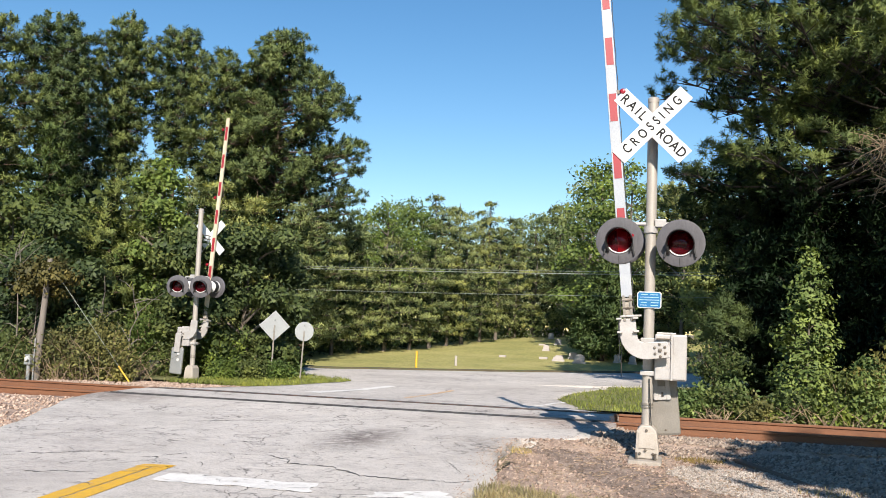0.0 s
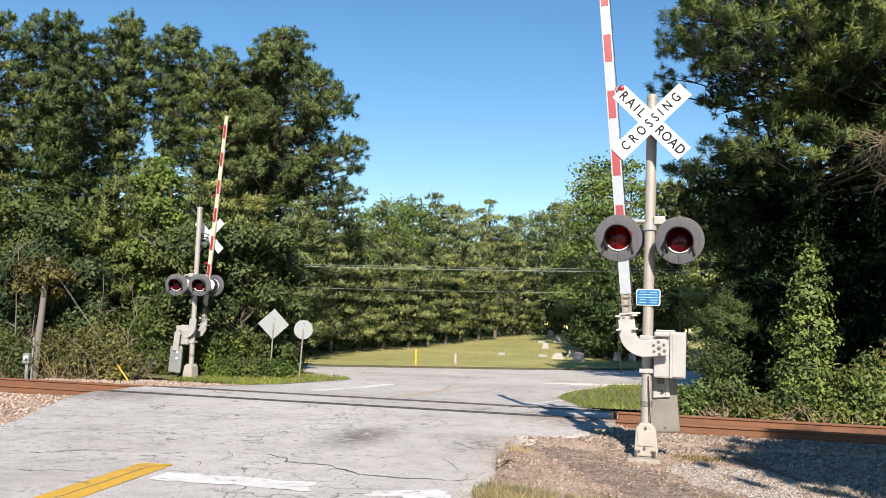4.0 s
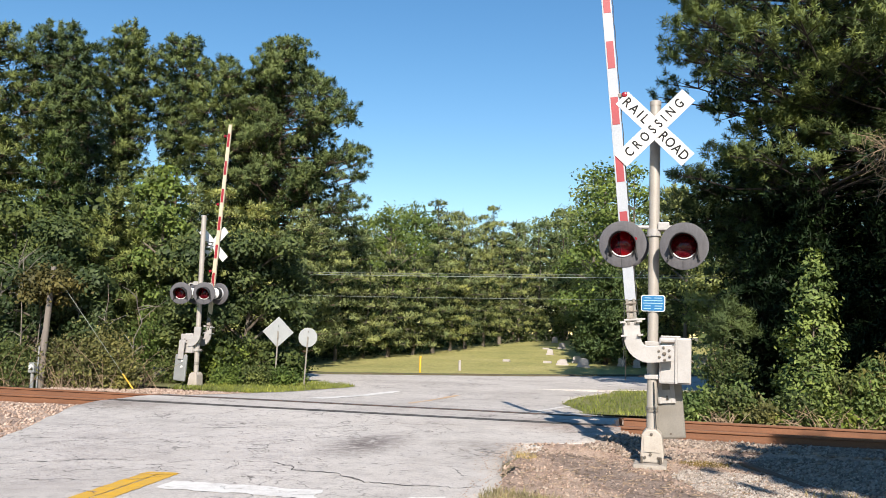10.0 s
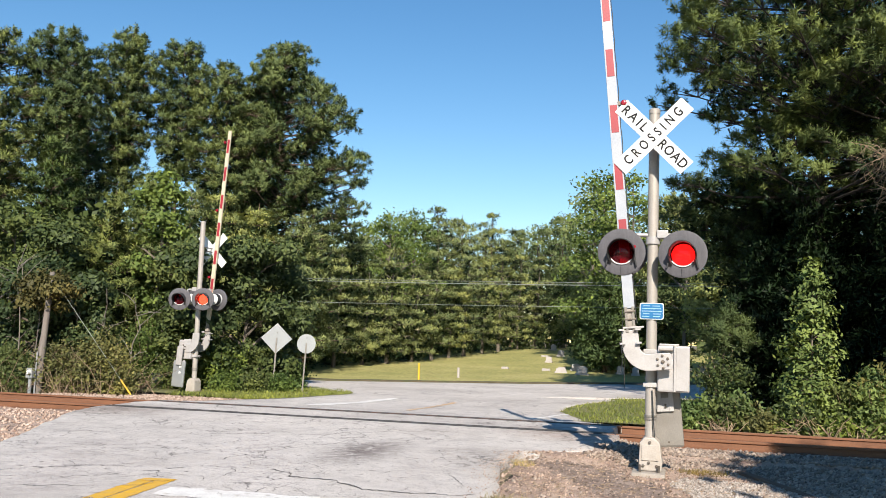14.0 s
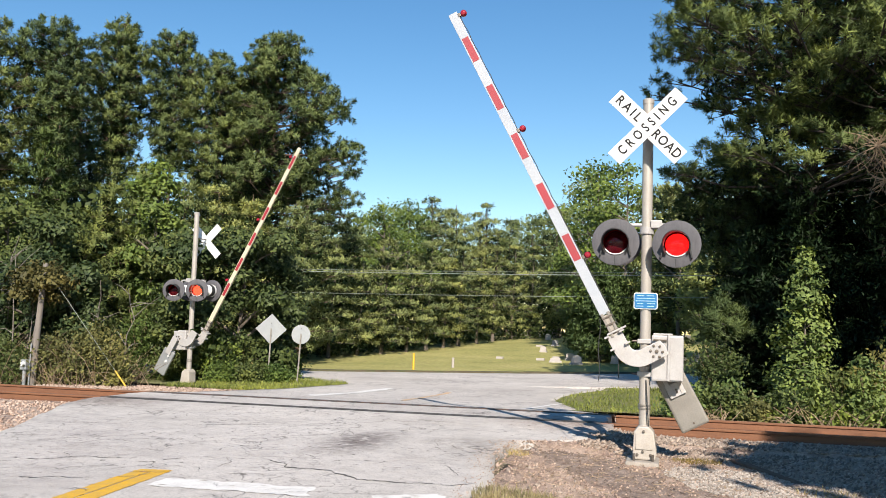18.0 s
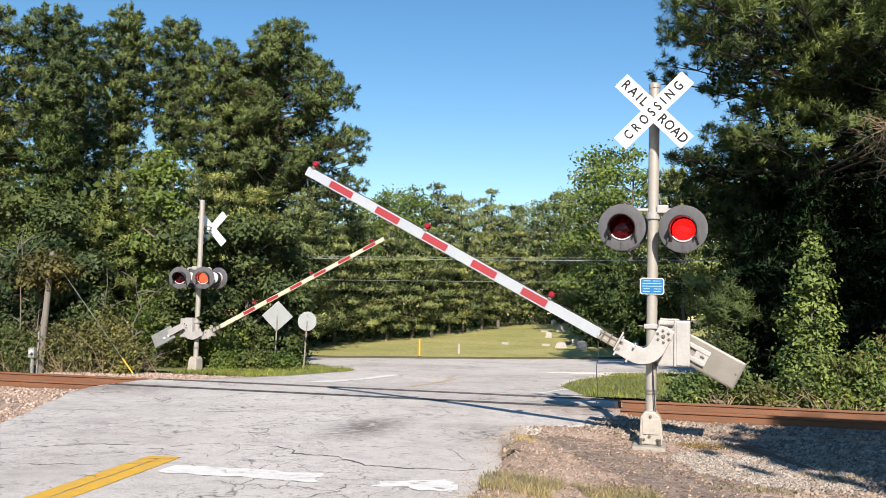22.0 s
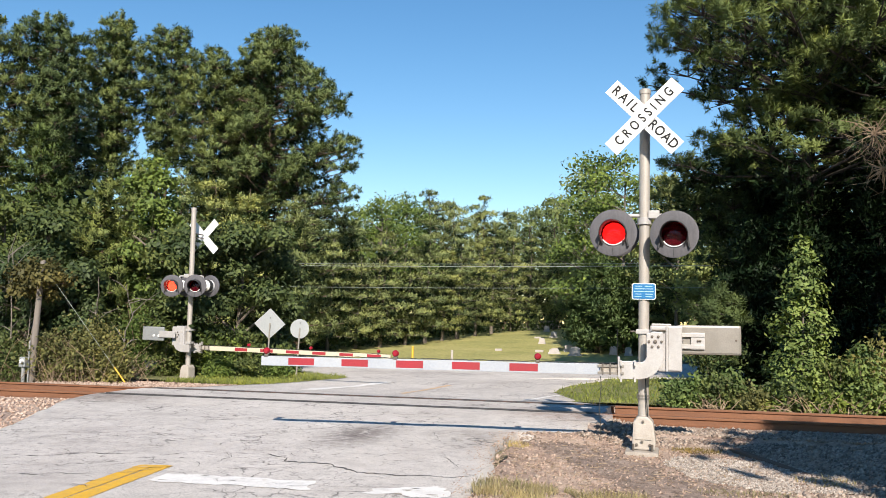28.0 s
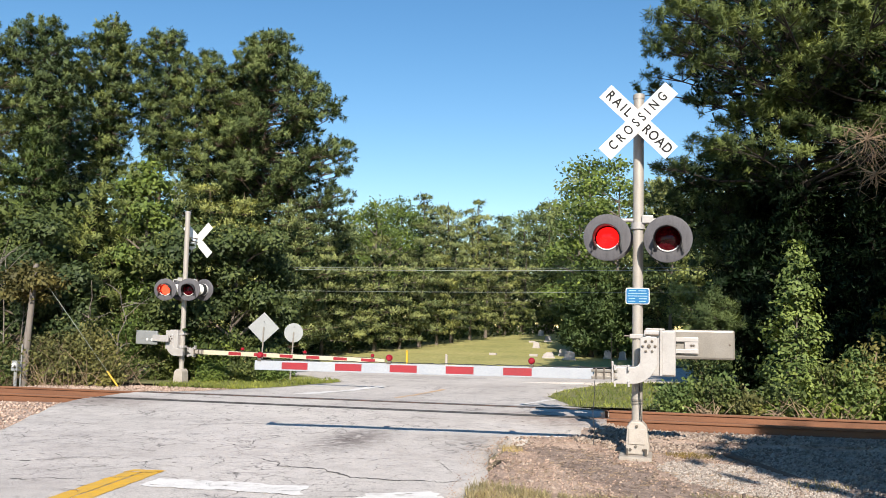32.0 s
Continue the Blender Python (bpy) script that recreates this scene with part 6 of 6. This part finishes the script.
def bare_sapling(m, height, seed, label):
    """A thin pale stem with a few crooked side twigs."""
    rng = np.random.default_rng(seed)
    ob = base("bare_sapling", m, label, "sapling", "bare saplings")
    pts = [(0.12 * rng.normal() * k / 6, 0.05 * rng.normal(), height * k / 6) for k in range(7)]
    part("stem", Build().tube(pts, [0.022 - 0.0026 * k for k in range(7)], 6), GREY_WOOD, ob, smooth=True)
    b = Build()
    for i in range(9):
        o = along(pts, rng.uniform(0.25, 0.95))
        a, r = rng.uniform(0, 6.28), rng.uniform(0.3, 0.9)
        e = o + Vector((math.cos(a) * r, math.sin(a) * r * 0.6, r * rng.uniform(0.1, 0.9)))
        b.tube([o, o.lerp(e, 0.5) + Vector((0, 0, 0.05)), e], [0.013, 0.009, 0.004], 4, cap=False)
    tagged(part("twigwork", b, GREY_WOOD, ob, "crooked bare twigs"), kind="stuff")


for k, (x, y, h) in enumerate(((-17.3, 19.4, 3.6), (-16.7, 19.3, 2.4), (-17.9, 19.9, 4.0), (-18.6, 20.0, 3.2), (-15.3, 20.3, 2.8), (-14.6, 20.6, 2.6), (-15.9, 20.0, 2.2), (-19.3, 20.4, 4.2))):
    bare_sapling(pose(x, y, -0.1), h, 520 + k, "thin pale sapling with bare crooked twigs")

# ---- far tree line round the lawn ----
LINE = "sunlit tree in the far line round the lawn"
for k, (x, y, h, r, kind) in enumerate(((-19.5, 48.4, 7.9, 2.6, 1), (-19.9, 56.7, 10.6, 2.6, 2), (-19.9, 62.5, 11.6, 2.8, 2),
                                        (-19.9, 68.8, 12.2, 2.9, 1), (-19.0, 73.6, 12.2, 2.6, 1), (-17.2, 78.1, 12.6, 2.8, 1), (-15.4, 80.5, 12.0, 2.7, 1), (-13.0, 79.4, 12.6, 2.8, 0), (-10.1, 75.0, 12.2, 2.8, 1),
                                        (-25.8, 54.2, 8.3, 3.0, 0), (-26.0, 60.6, 9.1, 3.2, 0), (-25.7, 67.2, 10.2, 3.2, 1), (-25.7, 75.8, 13.0, 3.4, 0), (-24.3, 86.7, 14.4, 3.6, 0), (-21.0, 92.4, 14.3, 3.6, 1),
                                        (-16.9, 93.5, 14.1, 3.6, 0), (-11.4, 89.3, 14.6, 3.6, 0), (-6.0, 82.8, 14.6, 3.8, 1), (-1.8, 77.0, 14.0, 3.8, 0), (2.9, 72.0, 13.4, 3.6, 0),
                                        (-7.6, 70.0, 12.0, 3.0, 0), (-5.9, 60.0, 13.2, 3.0, 0), (-4.6, 52.5, 12.6, 2.5, 2), (-2.6, 48.0, 11.6, 2.6, 2), (-0.4, 44.5, 9.6, 2.2, 1))):
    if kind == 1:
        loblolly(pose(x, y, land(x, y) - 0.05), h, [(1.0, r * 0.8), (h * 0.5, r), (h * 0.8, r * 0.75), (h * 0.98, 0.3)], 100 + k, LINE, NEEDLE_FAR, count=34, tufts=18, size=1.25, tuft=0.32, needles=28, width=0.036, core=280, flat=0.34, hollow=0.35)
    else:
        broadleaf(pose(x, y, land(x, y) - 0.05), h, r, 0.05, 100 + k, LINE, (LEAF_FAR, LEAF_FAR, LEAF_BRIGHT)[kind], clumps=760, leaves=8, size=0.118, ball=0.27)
EDGE_LINE = "layered green pine with a pale trunk at the lawn's edge"
for k, (x, y, h, r, low) in enumerate(((-17.6, 38.4, 5.6, 1.9, 0.05), (-17.0, 40.8, 6.4, 1.9, 0.12), (-16.4, 43.3, 5.2, 1.9, 0.12), (-15.6, 45.0, 7.0, 1.9, 0.10), (-14.9, 47.4, 5.6, 1.7, 0.06), (-14.3, 49.4, 7.6, 2.0, 0.14), (-13.8, 51.6, 6.0, 1.7, 0.12),
                                       (-13.5, 54.2, 8.0, 2.1, 0.12), (-13.0, 57.4, 6.4, 1.8, 0.12), (-12.6, 60.8, 8.4, 2.1, 0.10), (-11.9, 64.4, 7.4, 2.1, 0.10), (-10.9, 67.2, 8.0, 2.2, 0.15), (-8.9, 68.4, 7.6, 2.2, 0.1), (-7.0, 68.6, 8.2, 2.2, 0.05))):
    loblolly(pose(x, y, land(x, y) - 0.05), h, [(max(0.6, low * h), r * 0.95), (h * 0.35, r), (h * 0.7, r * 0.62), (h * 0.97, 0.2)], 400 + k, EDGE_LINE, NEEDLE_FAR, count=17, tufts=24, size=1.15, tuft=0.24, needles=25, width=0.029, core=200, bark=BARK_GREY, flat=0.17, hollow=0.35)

edge_rng = np.random.default_rng(460)
edge_at = np.linspace(0, 1, 900)
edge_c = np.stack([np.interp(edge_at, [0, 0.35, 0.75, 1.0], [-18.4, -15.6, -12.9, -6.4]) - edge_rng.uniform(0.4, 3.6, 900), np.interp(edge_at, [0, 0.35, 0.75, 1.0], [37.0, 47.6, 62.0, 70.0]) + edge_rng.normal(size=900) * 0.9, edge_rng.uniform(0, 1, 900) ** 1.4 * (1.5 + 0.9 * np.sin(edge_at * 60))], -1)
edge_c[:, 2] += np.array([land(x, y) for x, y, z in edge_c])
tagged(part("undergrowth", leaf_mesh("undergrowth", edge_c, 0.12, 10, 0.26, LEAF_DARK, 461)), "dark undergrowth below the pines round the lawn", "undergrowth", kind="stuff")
for k, (x, y, h, r) in enumerate(((-3.6, 43.9, 4.6, 1.3), (-2.3, 44.6, 4.2, 1.3), (-1.0, 46, 4.0, 1.4), (-4.4, 47.5, 4.4, 1.3))):
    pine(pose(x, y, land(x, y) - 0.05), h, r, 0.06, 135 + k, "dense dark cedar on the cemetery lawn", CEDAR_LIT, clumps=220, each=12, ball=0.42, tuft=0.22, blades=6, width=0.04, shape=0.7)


def thicket(name, count, region, size, mat, label, seed, tops):
    """Far woods as one mass of leaves with an uneven top."""
    rng = np.random.default_rng(seed)
    x0, x1, y0, y1 = region
    xs, ys = rng.uniform(x0, x1, count), rng.uniform(y0, y1, count)
    top = np.array([tops * (0.72 + 0.35 * lumpy(x, y, 0.22, seed) + 0.22 * lumpy(x, y, 0.8, seed)) for x, y in zip(xs, ys)])
    c = np.stack([xs, ys, top * rng.uniform(0, 1, count) ** 0.8], -1)
    ob = part(name, leaf_mesh(name, c, size, 9, size * 2.4, mat, seed))
    return tagged(ob, label, "woods", kind="stuff")


# dark leaf masses, the woods' inner shade being part of their colour
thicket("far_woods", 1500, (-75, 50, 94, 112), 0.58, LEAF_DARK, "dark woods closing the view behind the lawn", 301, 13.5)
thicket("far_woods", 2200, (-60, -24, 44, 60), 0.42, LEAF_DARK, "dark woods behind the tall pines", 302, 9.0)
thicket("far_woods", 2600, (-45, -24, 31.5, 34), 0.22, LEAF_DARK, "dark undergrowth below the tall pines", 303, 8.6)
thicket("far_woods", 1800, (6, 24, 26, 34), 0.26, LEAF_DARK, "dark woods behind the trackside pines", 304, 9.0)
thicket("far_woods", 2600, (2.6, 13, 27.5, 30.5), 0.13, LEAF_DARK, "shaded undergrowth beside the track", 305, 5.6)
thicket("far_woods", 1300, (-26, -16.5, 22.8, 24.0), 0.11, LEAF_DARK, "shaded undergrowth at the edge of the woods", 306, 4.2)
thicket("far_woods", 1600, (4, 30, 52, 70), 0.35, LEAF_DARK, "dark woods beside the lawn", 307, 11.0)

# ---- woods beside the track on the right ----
# cedars added in a near-black colour to paint the shade under the pines
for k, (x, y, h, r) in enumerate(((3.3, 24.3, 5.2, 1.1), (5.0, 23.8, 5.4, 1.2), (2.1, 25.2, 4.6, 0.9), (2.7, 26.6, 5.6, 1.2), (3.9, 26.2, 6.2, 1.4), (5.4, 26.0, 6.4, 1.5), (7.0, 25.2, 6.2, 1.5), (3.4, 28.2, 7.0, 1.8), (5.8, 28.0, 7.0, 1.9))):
    pine(pose(x, y, -0.1), h, r, 0.04, 150 + k, "near-black cedar standing in for deep shade under the trackside pines", NEEDLE_SHADE, clumps=200, each=10, ball=0.42, tuft=0.19, blades=6, width=0.029, shape=0.45, core=150, bark=BARK_DARK)
# small made-up tree in place of the tip of a pine branch
loblolly(pose(1.0, 23.6, -0.1), 2.9, [(1.6, 0.45), (1.95, 0.85), (2.3, 0.65), (2.7, 0.15)], 158, "small pine standing in for a light green branch tip", NEEDLE_NEAR, count=26, tufts=14, size=0.42, tuft=0.19, needles=46, width=0.008, bark=BARK_DARK, girth=0.5, flat=0.35)
near_pines = []
NEAR_PINE = "large dark pine with sunlit bough ends beside the track"
for k, (x, y, h, profile, count, lean) in enumerate((
        (3.6, 24.6, 13.8, [(5.9, 2.8), (6.4, 4.8), (7.1, 2.6), (7.9, 2.6), (8.8, 5.0), (10.5, 4.9), (12, 3.4), (13.4, 1.4)], 230, (0, -0.15)),
        (5.8, 23.6, 13.2, [(6.0, 2.4), (6.9, 3.4), (8, 3.6), (10, 3.3), (12.8, 1.4)], 130, (0, -0.1)),
        (1.7, 27.5, 7.6, [(3.6, 1.2), (5.0, 1.9), (6.2, 2.3), (7.0, 1.6), (7.4, 0.4)], 60, (-0.1, 0)),
        (9.2, 22.6, 12.4, [(4.0, 2.4), (7, 3.4), (10, 3.0), (12, 1.0)], 46, (0, 0)))):
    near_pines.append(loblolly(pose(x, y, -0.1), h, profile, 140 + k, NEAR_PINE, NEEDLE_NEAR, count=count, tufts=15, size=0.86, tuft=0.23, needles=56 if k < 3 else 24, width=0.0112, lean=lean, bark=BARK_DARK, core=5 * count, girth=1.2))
# pine out of view, placed to keep the sun off the wood's edge
loblolly(pose(8.2, 13.0, -0.1), 11.6, [(5.0, 1.6), (7, 2.3), (10, 2.9), (11.2, 1.2)], 149, "unseen pine beside the track, added to shade the wood's edge", NEEDLE_NEAR, count=60, tufts=16, size=0.95, tuft=0.32, needles=26, width=0.02)
for k, (x, y, h, r) in enumerate(((1.3, 39.6, 5.4, 1.5), (2.9, 41.0, 8.6, 2.1), (4.8, 42.0, 9.4, 2.4), (0.2, 41.5, 7.6, 1.8))):
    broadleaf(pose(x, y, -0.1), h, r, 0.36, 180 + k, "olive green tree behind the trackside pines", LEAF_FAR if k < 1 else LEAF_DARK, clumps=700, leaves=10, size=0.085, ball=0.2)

def dry_spray(tree, origin, reach, count, seed):
    """Dead twigs hanging from a bough."""
    rng = np.random.default_rng(seed)
    b, o = Build(), Vector(origin)
    b.tube([o + Vector((1.9, 3.3, 0.6)), o + Vector((0.7, 1.2, 0.35)), o], [0.05, 0.035, 0.02], 6, cap=False)
    for i in range(count):
        a, r = rng.uniform(0, 6.28), reach * rng.uniform(0.35, 1.0)
        e = o + Vector((math.cos(a) * r, math.sin(a) * r * 0.6, reach * rng.uniform(-1.1, 0.75)))
        mid = o.lerp(e, 0.5) + Vector((rng.normal() * 0.08, rng.normal() * 0.05, 0.10 * reach))
        b.tube([o, mid, e], [0.012, 0.009, 0.004], 3, cap=False)
        for j in range(3):
            q = mid.lerp(e, rng.uniform(0, 1))
            b.tube([q, q + Vector((rng.normal() * 0.16, rng.normal() * 0.1, -0.05 + rng.normal() * 0.14))], [0.006, 0.003], 3, cap=False)
    tagged(part("dead_spray", b, TWIG, tree, "dead brown twigs on a low bough"), kind="stuff")


dry_spray(near_pines[1], (-1.45, -3.4, 5.95), 0.7, 34, 167)
dry_spray(near_pines[1], (-1.25, -3.2, 5.2), 0.55, 20, 168)
SAPLING = "leafy sapling beside the track"
for k, (x, y, h, profile, count, mat) in enumerate((
        (2.58, 18.9, 3.45, [(0.35, 0.80), (0.8, 0.85), (1.3, 0.55), (1.7, 0.72), (2.2, 0.42), (2.5, 0.55), (3.1, 0.30), (3.5, 0.08)], 54, LEAF_SAPLING),
        (3.65, 18.75, 1.35, [(0.2, 0.6), (0.7, 0.62), (1.3, 0.2)], 26, LEAF_SAPLING),
        (4.55, 18.8, 1.1, [(0.2, 0.6), (0.6, 0.6), (1.05, 0.2)], 20, LEAF),
        (2.6, 20.4, 1.6, [(0.2, 0.6), (0.8, 0.6), (1.5, 0.2)], 20, LEAF_DARK),
        (4.9, 20.2, 3.4, [(0.3, 0.6), (1.6, 0.8), (3.2, 0.3)], 34, LEAF))):
    leafy(pose(x, y, -0.1), h, profile, 160 + k, SAPLING, mat, count=count, clumps=12, leaves=7, size=0.05, mass=0.25, ball=0.075)
for k in range(17):
    x, y = 0.3 + 0.33 * k + random.uniform(-0.12, 0.12), 18.15 + random.uniform(0, 0.8)
    bush(pose(x, y, -0.1), random.choice((0.3, 0.5, 0.7, 1.0, 1.45)), random.uniform(0.22, 0.42), 200 + k, "tangled green bush beside the rail", (LEAF_SAPLING, LEAF_BRIGHT, LEAF, LEAF_SAPLING, LEAF_DRY, LEAF_BRIGHT, LEAF_DARK)[k % 7], clumps=120, size=0.048, ball=0.13)
for k, (x, y, h, r, mat) in enumerate(((-15.2, 19.3, 1.45, 0.8, LEAF_DRY), (-14.7, 19.75, 1.4, 0.75, LEAF_DRY), (-15.75, 19.2, 1.2, 0.7, LEAF_DRY), (-14.3, 19.6, 0.8, 0.6, LEAF_DRY), (-16.6, 19.0, 0.9, 0.6, LEAF), (-17.3, 19.0, 1.1, 0.7, LEAF), (-18.2, 19.2, 1.4, 0.8, LEAF),
                                       (-12.1, 23.0, 0.42, 0.4, LEAF), (-11.3, 23.4, 0.34, 0.35, LEAF_BRIGHT), (-12.7, 22.4, 0.4, 0.35, LEAF_BRIGHT), (1.1, 23.2, 1.75, 0.6, LEAF_DARK), (-13.9, 22.6, 1.6, 0.7, LEAF), (-13.2, 22.9, 1.4, 0.7, LEAF_BRIGHT), (-12.9, 24.0, 1.3, 0.5, LEAF), (-12.2, 24.7, 0.9, 0.5, LEAF), (-11.7, 24.9, 0.7, 0.45, LEAF_BRIGHT), (-14.4, 22.3, 1.3, 0.7, LEAF), (-15.9, 20.9, 2.2, 0.8, LEAF), (-15.1, 22.0, 2.2, 0.7, LEAF_BRIGHT))):
    bush(pose(x, y, -0.12), h, r, 230 + k, "scrubby bush with thin stems at the edge of the woods", mat, clumps=270, size=0.046, ball=0.12)

def dead_brush(m, reach, count, seed, label):
    """A heap of bare crossing twigs."""
    rng = np.random.default_rng(seed)
    ob = base("dead_brush", m, label, "brush", "dead brush")
    b = Build()
    for i in range(count):
        a, r = rng.uniform(0, 6.28), reach * rng.uniform(0.3, 1.0)
        o = Vector((rng.normal() * reach * 0.35, rng.normal() * reach * 0.2, 0.0))
        e = o + Vector((math.cos(a) * r, math.sin(a) * r * 0.6, reach * rng.uniform(0.15, 0.9)))
        mid = o.lerp(e, 0.5) + Vector((rng.normal() * 0.05, 0, reach * 0.12))
        b.tube([o, mid, e], [0.009, 0.007, 0.003], 3, cap=False)
    tagged(part("twigwork", b, TWIG, ob, "bare brown twigs"), kind="stuff")


for k, (x, y, r) in enumerate(((1.0, 18.0, 0.5), (0.7, 18.05, 0.4), (2.2, 17.95, 0.55), (2.7, 17.95, 0.6), (3.4, 18.0, 0.6), (-15.5, 19.0, 0.7), (-15.0, 19.3, 0.6), (-14.9, 20.0, 1.3), (-15.6, 19.8, 1.5), (-17.2, 18.9, 1.6), (-18.4, 19.2, 1.8), (-16.7, 18.8, 0.8), (-15.1, 19.2, 1.4), (-14.6, 19.6, 1.2), (-15.9, 19.3, 1.2), (-14.2, 20.2, 1.0))):
    dead_brush(pose(x, y, -0.1), r, 44 if x < 0 else 16, 500 + k, "tangle of bare brown twigs beside the track")

# ---- grass ----
blades("grass", 5200, (-13.2, -9.2, 19.4, 25.6, lambda x, y: x < left_edge(y) - 0.03 and x > -13.4 + 0.3 * (y - 21) and y > 20.2, lambda x, y: road_z(x, y) - 0.04), 0.12, GRASS, "green grass on the verge below the signs", 401, 0.009)
blades("grass", 9000, (-3.0, 3.5, 18.0, 29.0, lambda x, y: x > right_edge(min(y, 26)) + 0.03 and y < near_kerb(x) - 0.1, lambda x, y: road_z(x, y) - 0.04), 0.125, GRASS, "green grass on the verge beyond the track", 402, 0.009)
for k, (x, y, rx, ry, count, height, mat) in enumerate(((-1.45, 8.15, 0.42, 0.50, 1300, 0.095, STRAW), (-0.5, 8.45, 0.46, 0.34, 1100, 0.085, STRAW), (0.35, 7.6, 0.5, 0.5, 600, 0.09, STRAW), (-1.2, 7.0, 0.6, 0.6, 900, 0.10, STRAW),
                                                       (-1.96, 11.1, 0.16, 0.2, 150, 0.06, STRAW), (0.32, 12.15, 0.30, 0.17, 500, 0.06, STRAW_OLIVE), (0.75, 9.3, 0.5, 0.16, 220, 0.07, STRAW), (1.6, 10.1, 0.3, 0.3, 160, 0.08, STRAW))):
    blades("dry_grass", count, (x - 1.4 * rx, x + 1.4 * rx, y - 1.4 * ry, y + 1.4 * ry, lambda a, b: math.hypot((a - x) / rx, (b - y) / ry) < 1 + 0.55 * lumpy(a, b, 3.5, 7 + k) and a > right_edge(b) - 0.1, lambda a, b: bed_z(a, b) - 0.01), height, mat, "dry straw-coloured grass tuft in the gravel", 403 + k, 0.0042)
# trees out of view, added to hold sky light off the shaded gravel
for k, (x, y, h, r) in enumerate(((11.5, 9.0, 11.0, 3.0), (14.0, 4.5, 12.0, 3.2), (13.0, 14.0, 12.0, 3.2), (17.5, 9.5, 12.5, 3.4), (17.5, 0.0, 12.0, 3.4))):
    broadleaf(pose(x, y, -0.1), h, r, 0.12, 190 + k, "unseen leafy tree added to block sky light", LEAF, clumps=420, leaves=9, size=0.26, ball=0.42)
# trees behind the walker, seen only by their shade on the gravel and the rail
for k, (x, y, h, r) in enumerate(((8.15, 0.3, 11.4, 2.5), (11.4, 0.8, 11.4, 2.8), (14.2, 0.0, 11.6, 2.8))):
    broadleaf(pose(x, y, -0.1), h, r, 0.55, 170 + k, "leafy tree shading the gravel beside the track", LEAF, clumps=520, leaves=9, size=0.31, ball=0.36)


# ---- what moves ----
def gate_rows(angles, pivot):
    return [(t, pivot @ pose(0, 0, 0, 0, a, 0)) for t, a in angles]


def flash_rows(lamp, first_on, starts, ends):
    """The reflector turns its lit face to the lens between starts and ends, and away otherwise."""
    rows, angle, stored = [], 180.0, lamp.matrix_basis.copy()
    times = sorted([(t, 1) for t in starts] + [(t, 0) for t in ends])
    rows.append((0.0, 180.0))
    for t, on in times:
        t = round(t) - 0.1 if -0.1 < t - round(t) < 0.01 else t
        rows += [(t - 0.0667, angle), (t, angle), (t + 0.0333, angle + 60), (t + 0.0667, angle + 120), (t + 0.1, angle + 180), (t + 0.1667, angle + 180)]
        angle += 180
    if rows[-1][0] < 32.0:
        rows.append((32.0, angle))
    return [(t, stored @ pose(0, 0, 0, 0, 0, a)) for t, a in rows]


def hanging_rows(arm_rows, hook):
    """A loose cable keeps hanging straight down from its hook on the turning arm."""
    return [(t, Matrix.Translation(m @ hook)) for t, m in arm_rows]


def motions():
    near = [(0, 85.3), (14.4, 85.3), (15.0, 84.9), (15.5, 82.9), (16.0, 79.6), (16.5, 75.6), (17, 71.5), (17.5, 67.2), (18, 62.8), (18.5, 58.3), (19, 53.8), (19.5, 49.2),
            (20, 44.7), (20.5, 40.2), (21, 35.8), (21.5, 31.9), (22, 28.3), (22.5, 24.8), (23, 21.4), (23.5, 18.1), (24, 14.9), (24.5, 11.8), (25, 8.9), (25.5, 6.9),
            (26.2, 4.5), (27.0, 2.2), (27.5, 1.1), (27.9, 0.1), (28.2, 0.0), (32, 0.0)]
    far = [(0, 86.0), (14.4, 86.0), (15.0, 85.0), (15.5, 82.2), (16.0, 78.6), (16.5, 74.6), (17, 70.2), (17.5, 65.7), (18, 61.4), (18.5, 56.9), (19, 52.4), (19.5, 47.8),
           (20, 43.2), (20.5, 38.6), (21, 34.1), (21.5, 30.0), (22, 26.0), (22.5, 22.2), (23, 18.4), (23.5, 14.7), (24, 11.1), (24.5, 7.7), (25, 4.9), (25.5, 3.0),
           (26.2, 1.0), (27.0, -0.4), (27.5, -0.8), (28.2, -0.9), (32, -0.9)]
    near_rows = gate_rows([(t, a - LEAN) for t, a in near], near_arm.matrix_basis.copy())
    walk(near_arm, near_rows)
    walk(loose_cable, hanging_rows(near_rows, Vector((-0.70, -0.10, -0.46))))
    walk(far_arm, gate_rows(far, far_arm.matrix_basis.copy()))
    beat = 0.6604
    right_on = [13.70 + beat * k for k in range(-2, 28, 2)]
    left_on = [11.60] + [13.70 + beat * k for k in range(-1, 28, 2)]
    for lamps in (FLASHERS, FAR_FLASHERS):
        for lamp in lamps:
            head = lamp.parent.matrix_basis.translation
            right = (head.x > 0) == (lamps is FLASHERS)
            starts = right_on if right else left_on
            ends = left_on[1:] if right else right_on
            walk(lamp, flash_rows(lamp, False, [t for t in starts if t < 31.9], [t for t in ends if t < 31.9]))


motions()
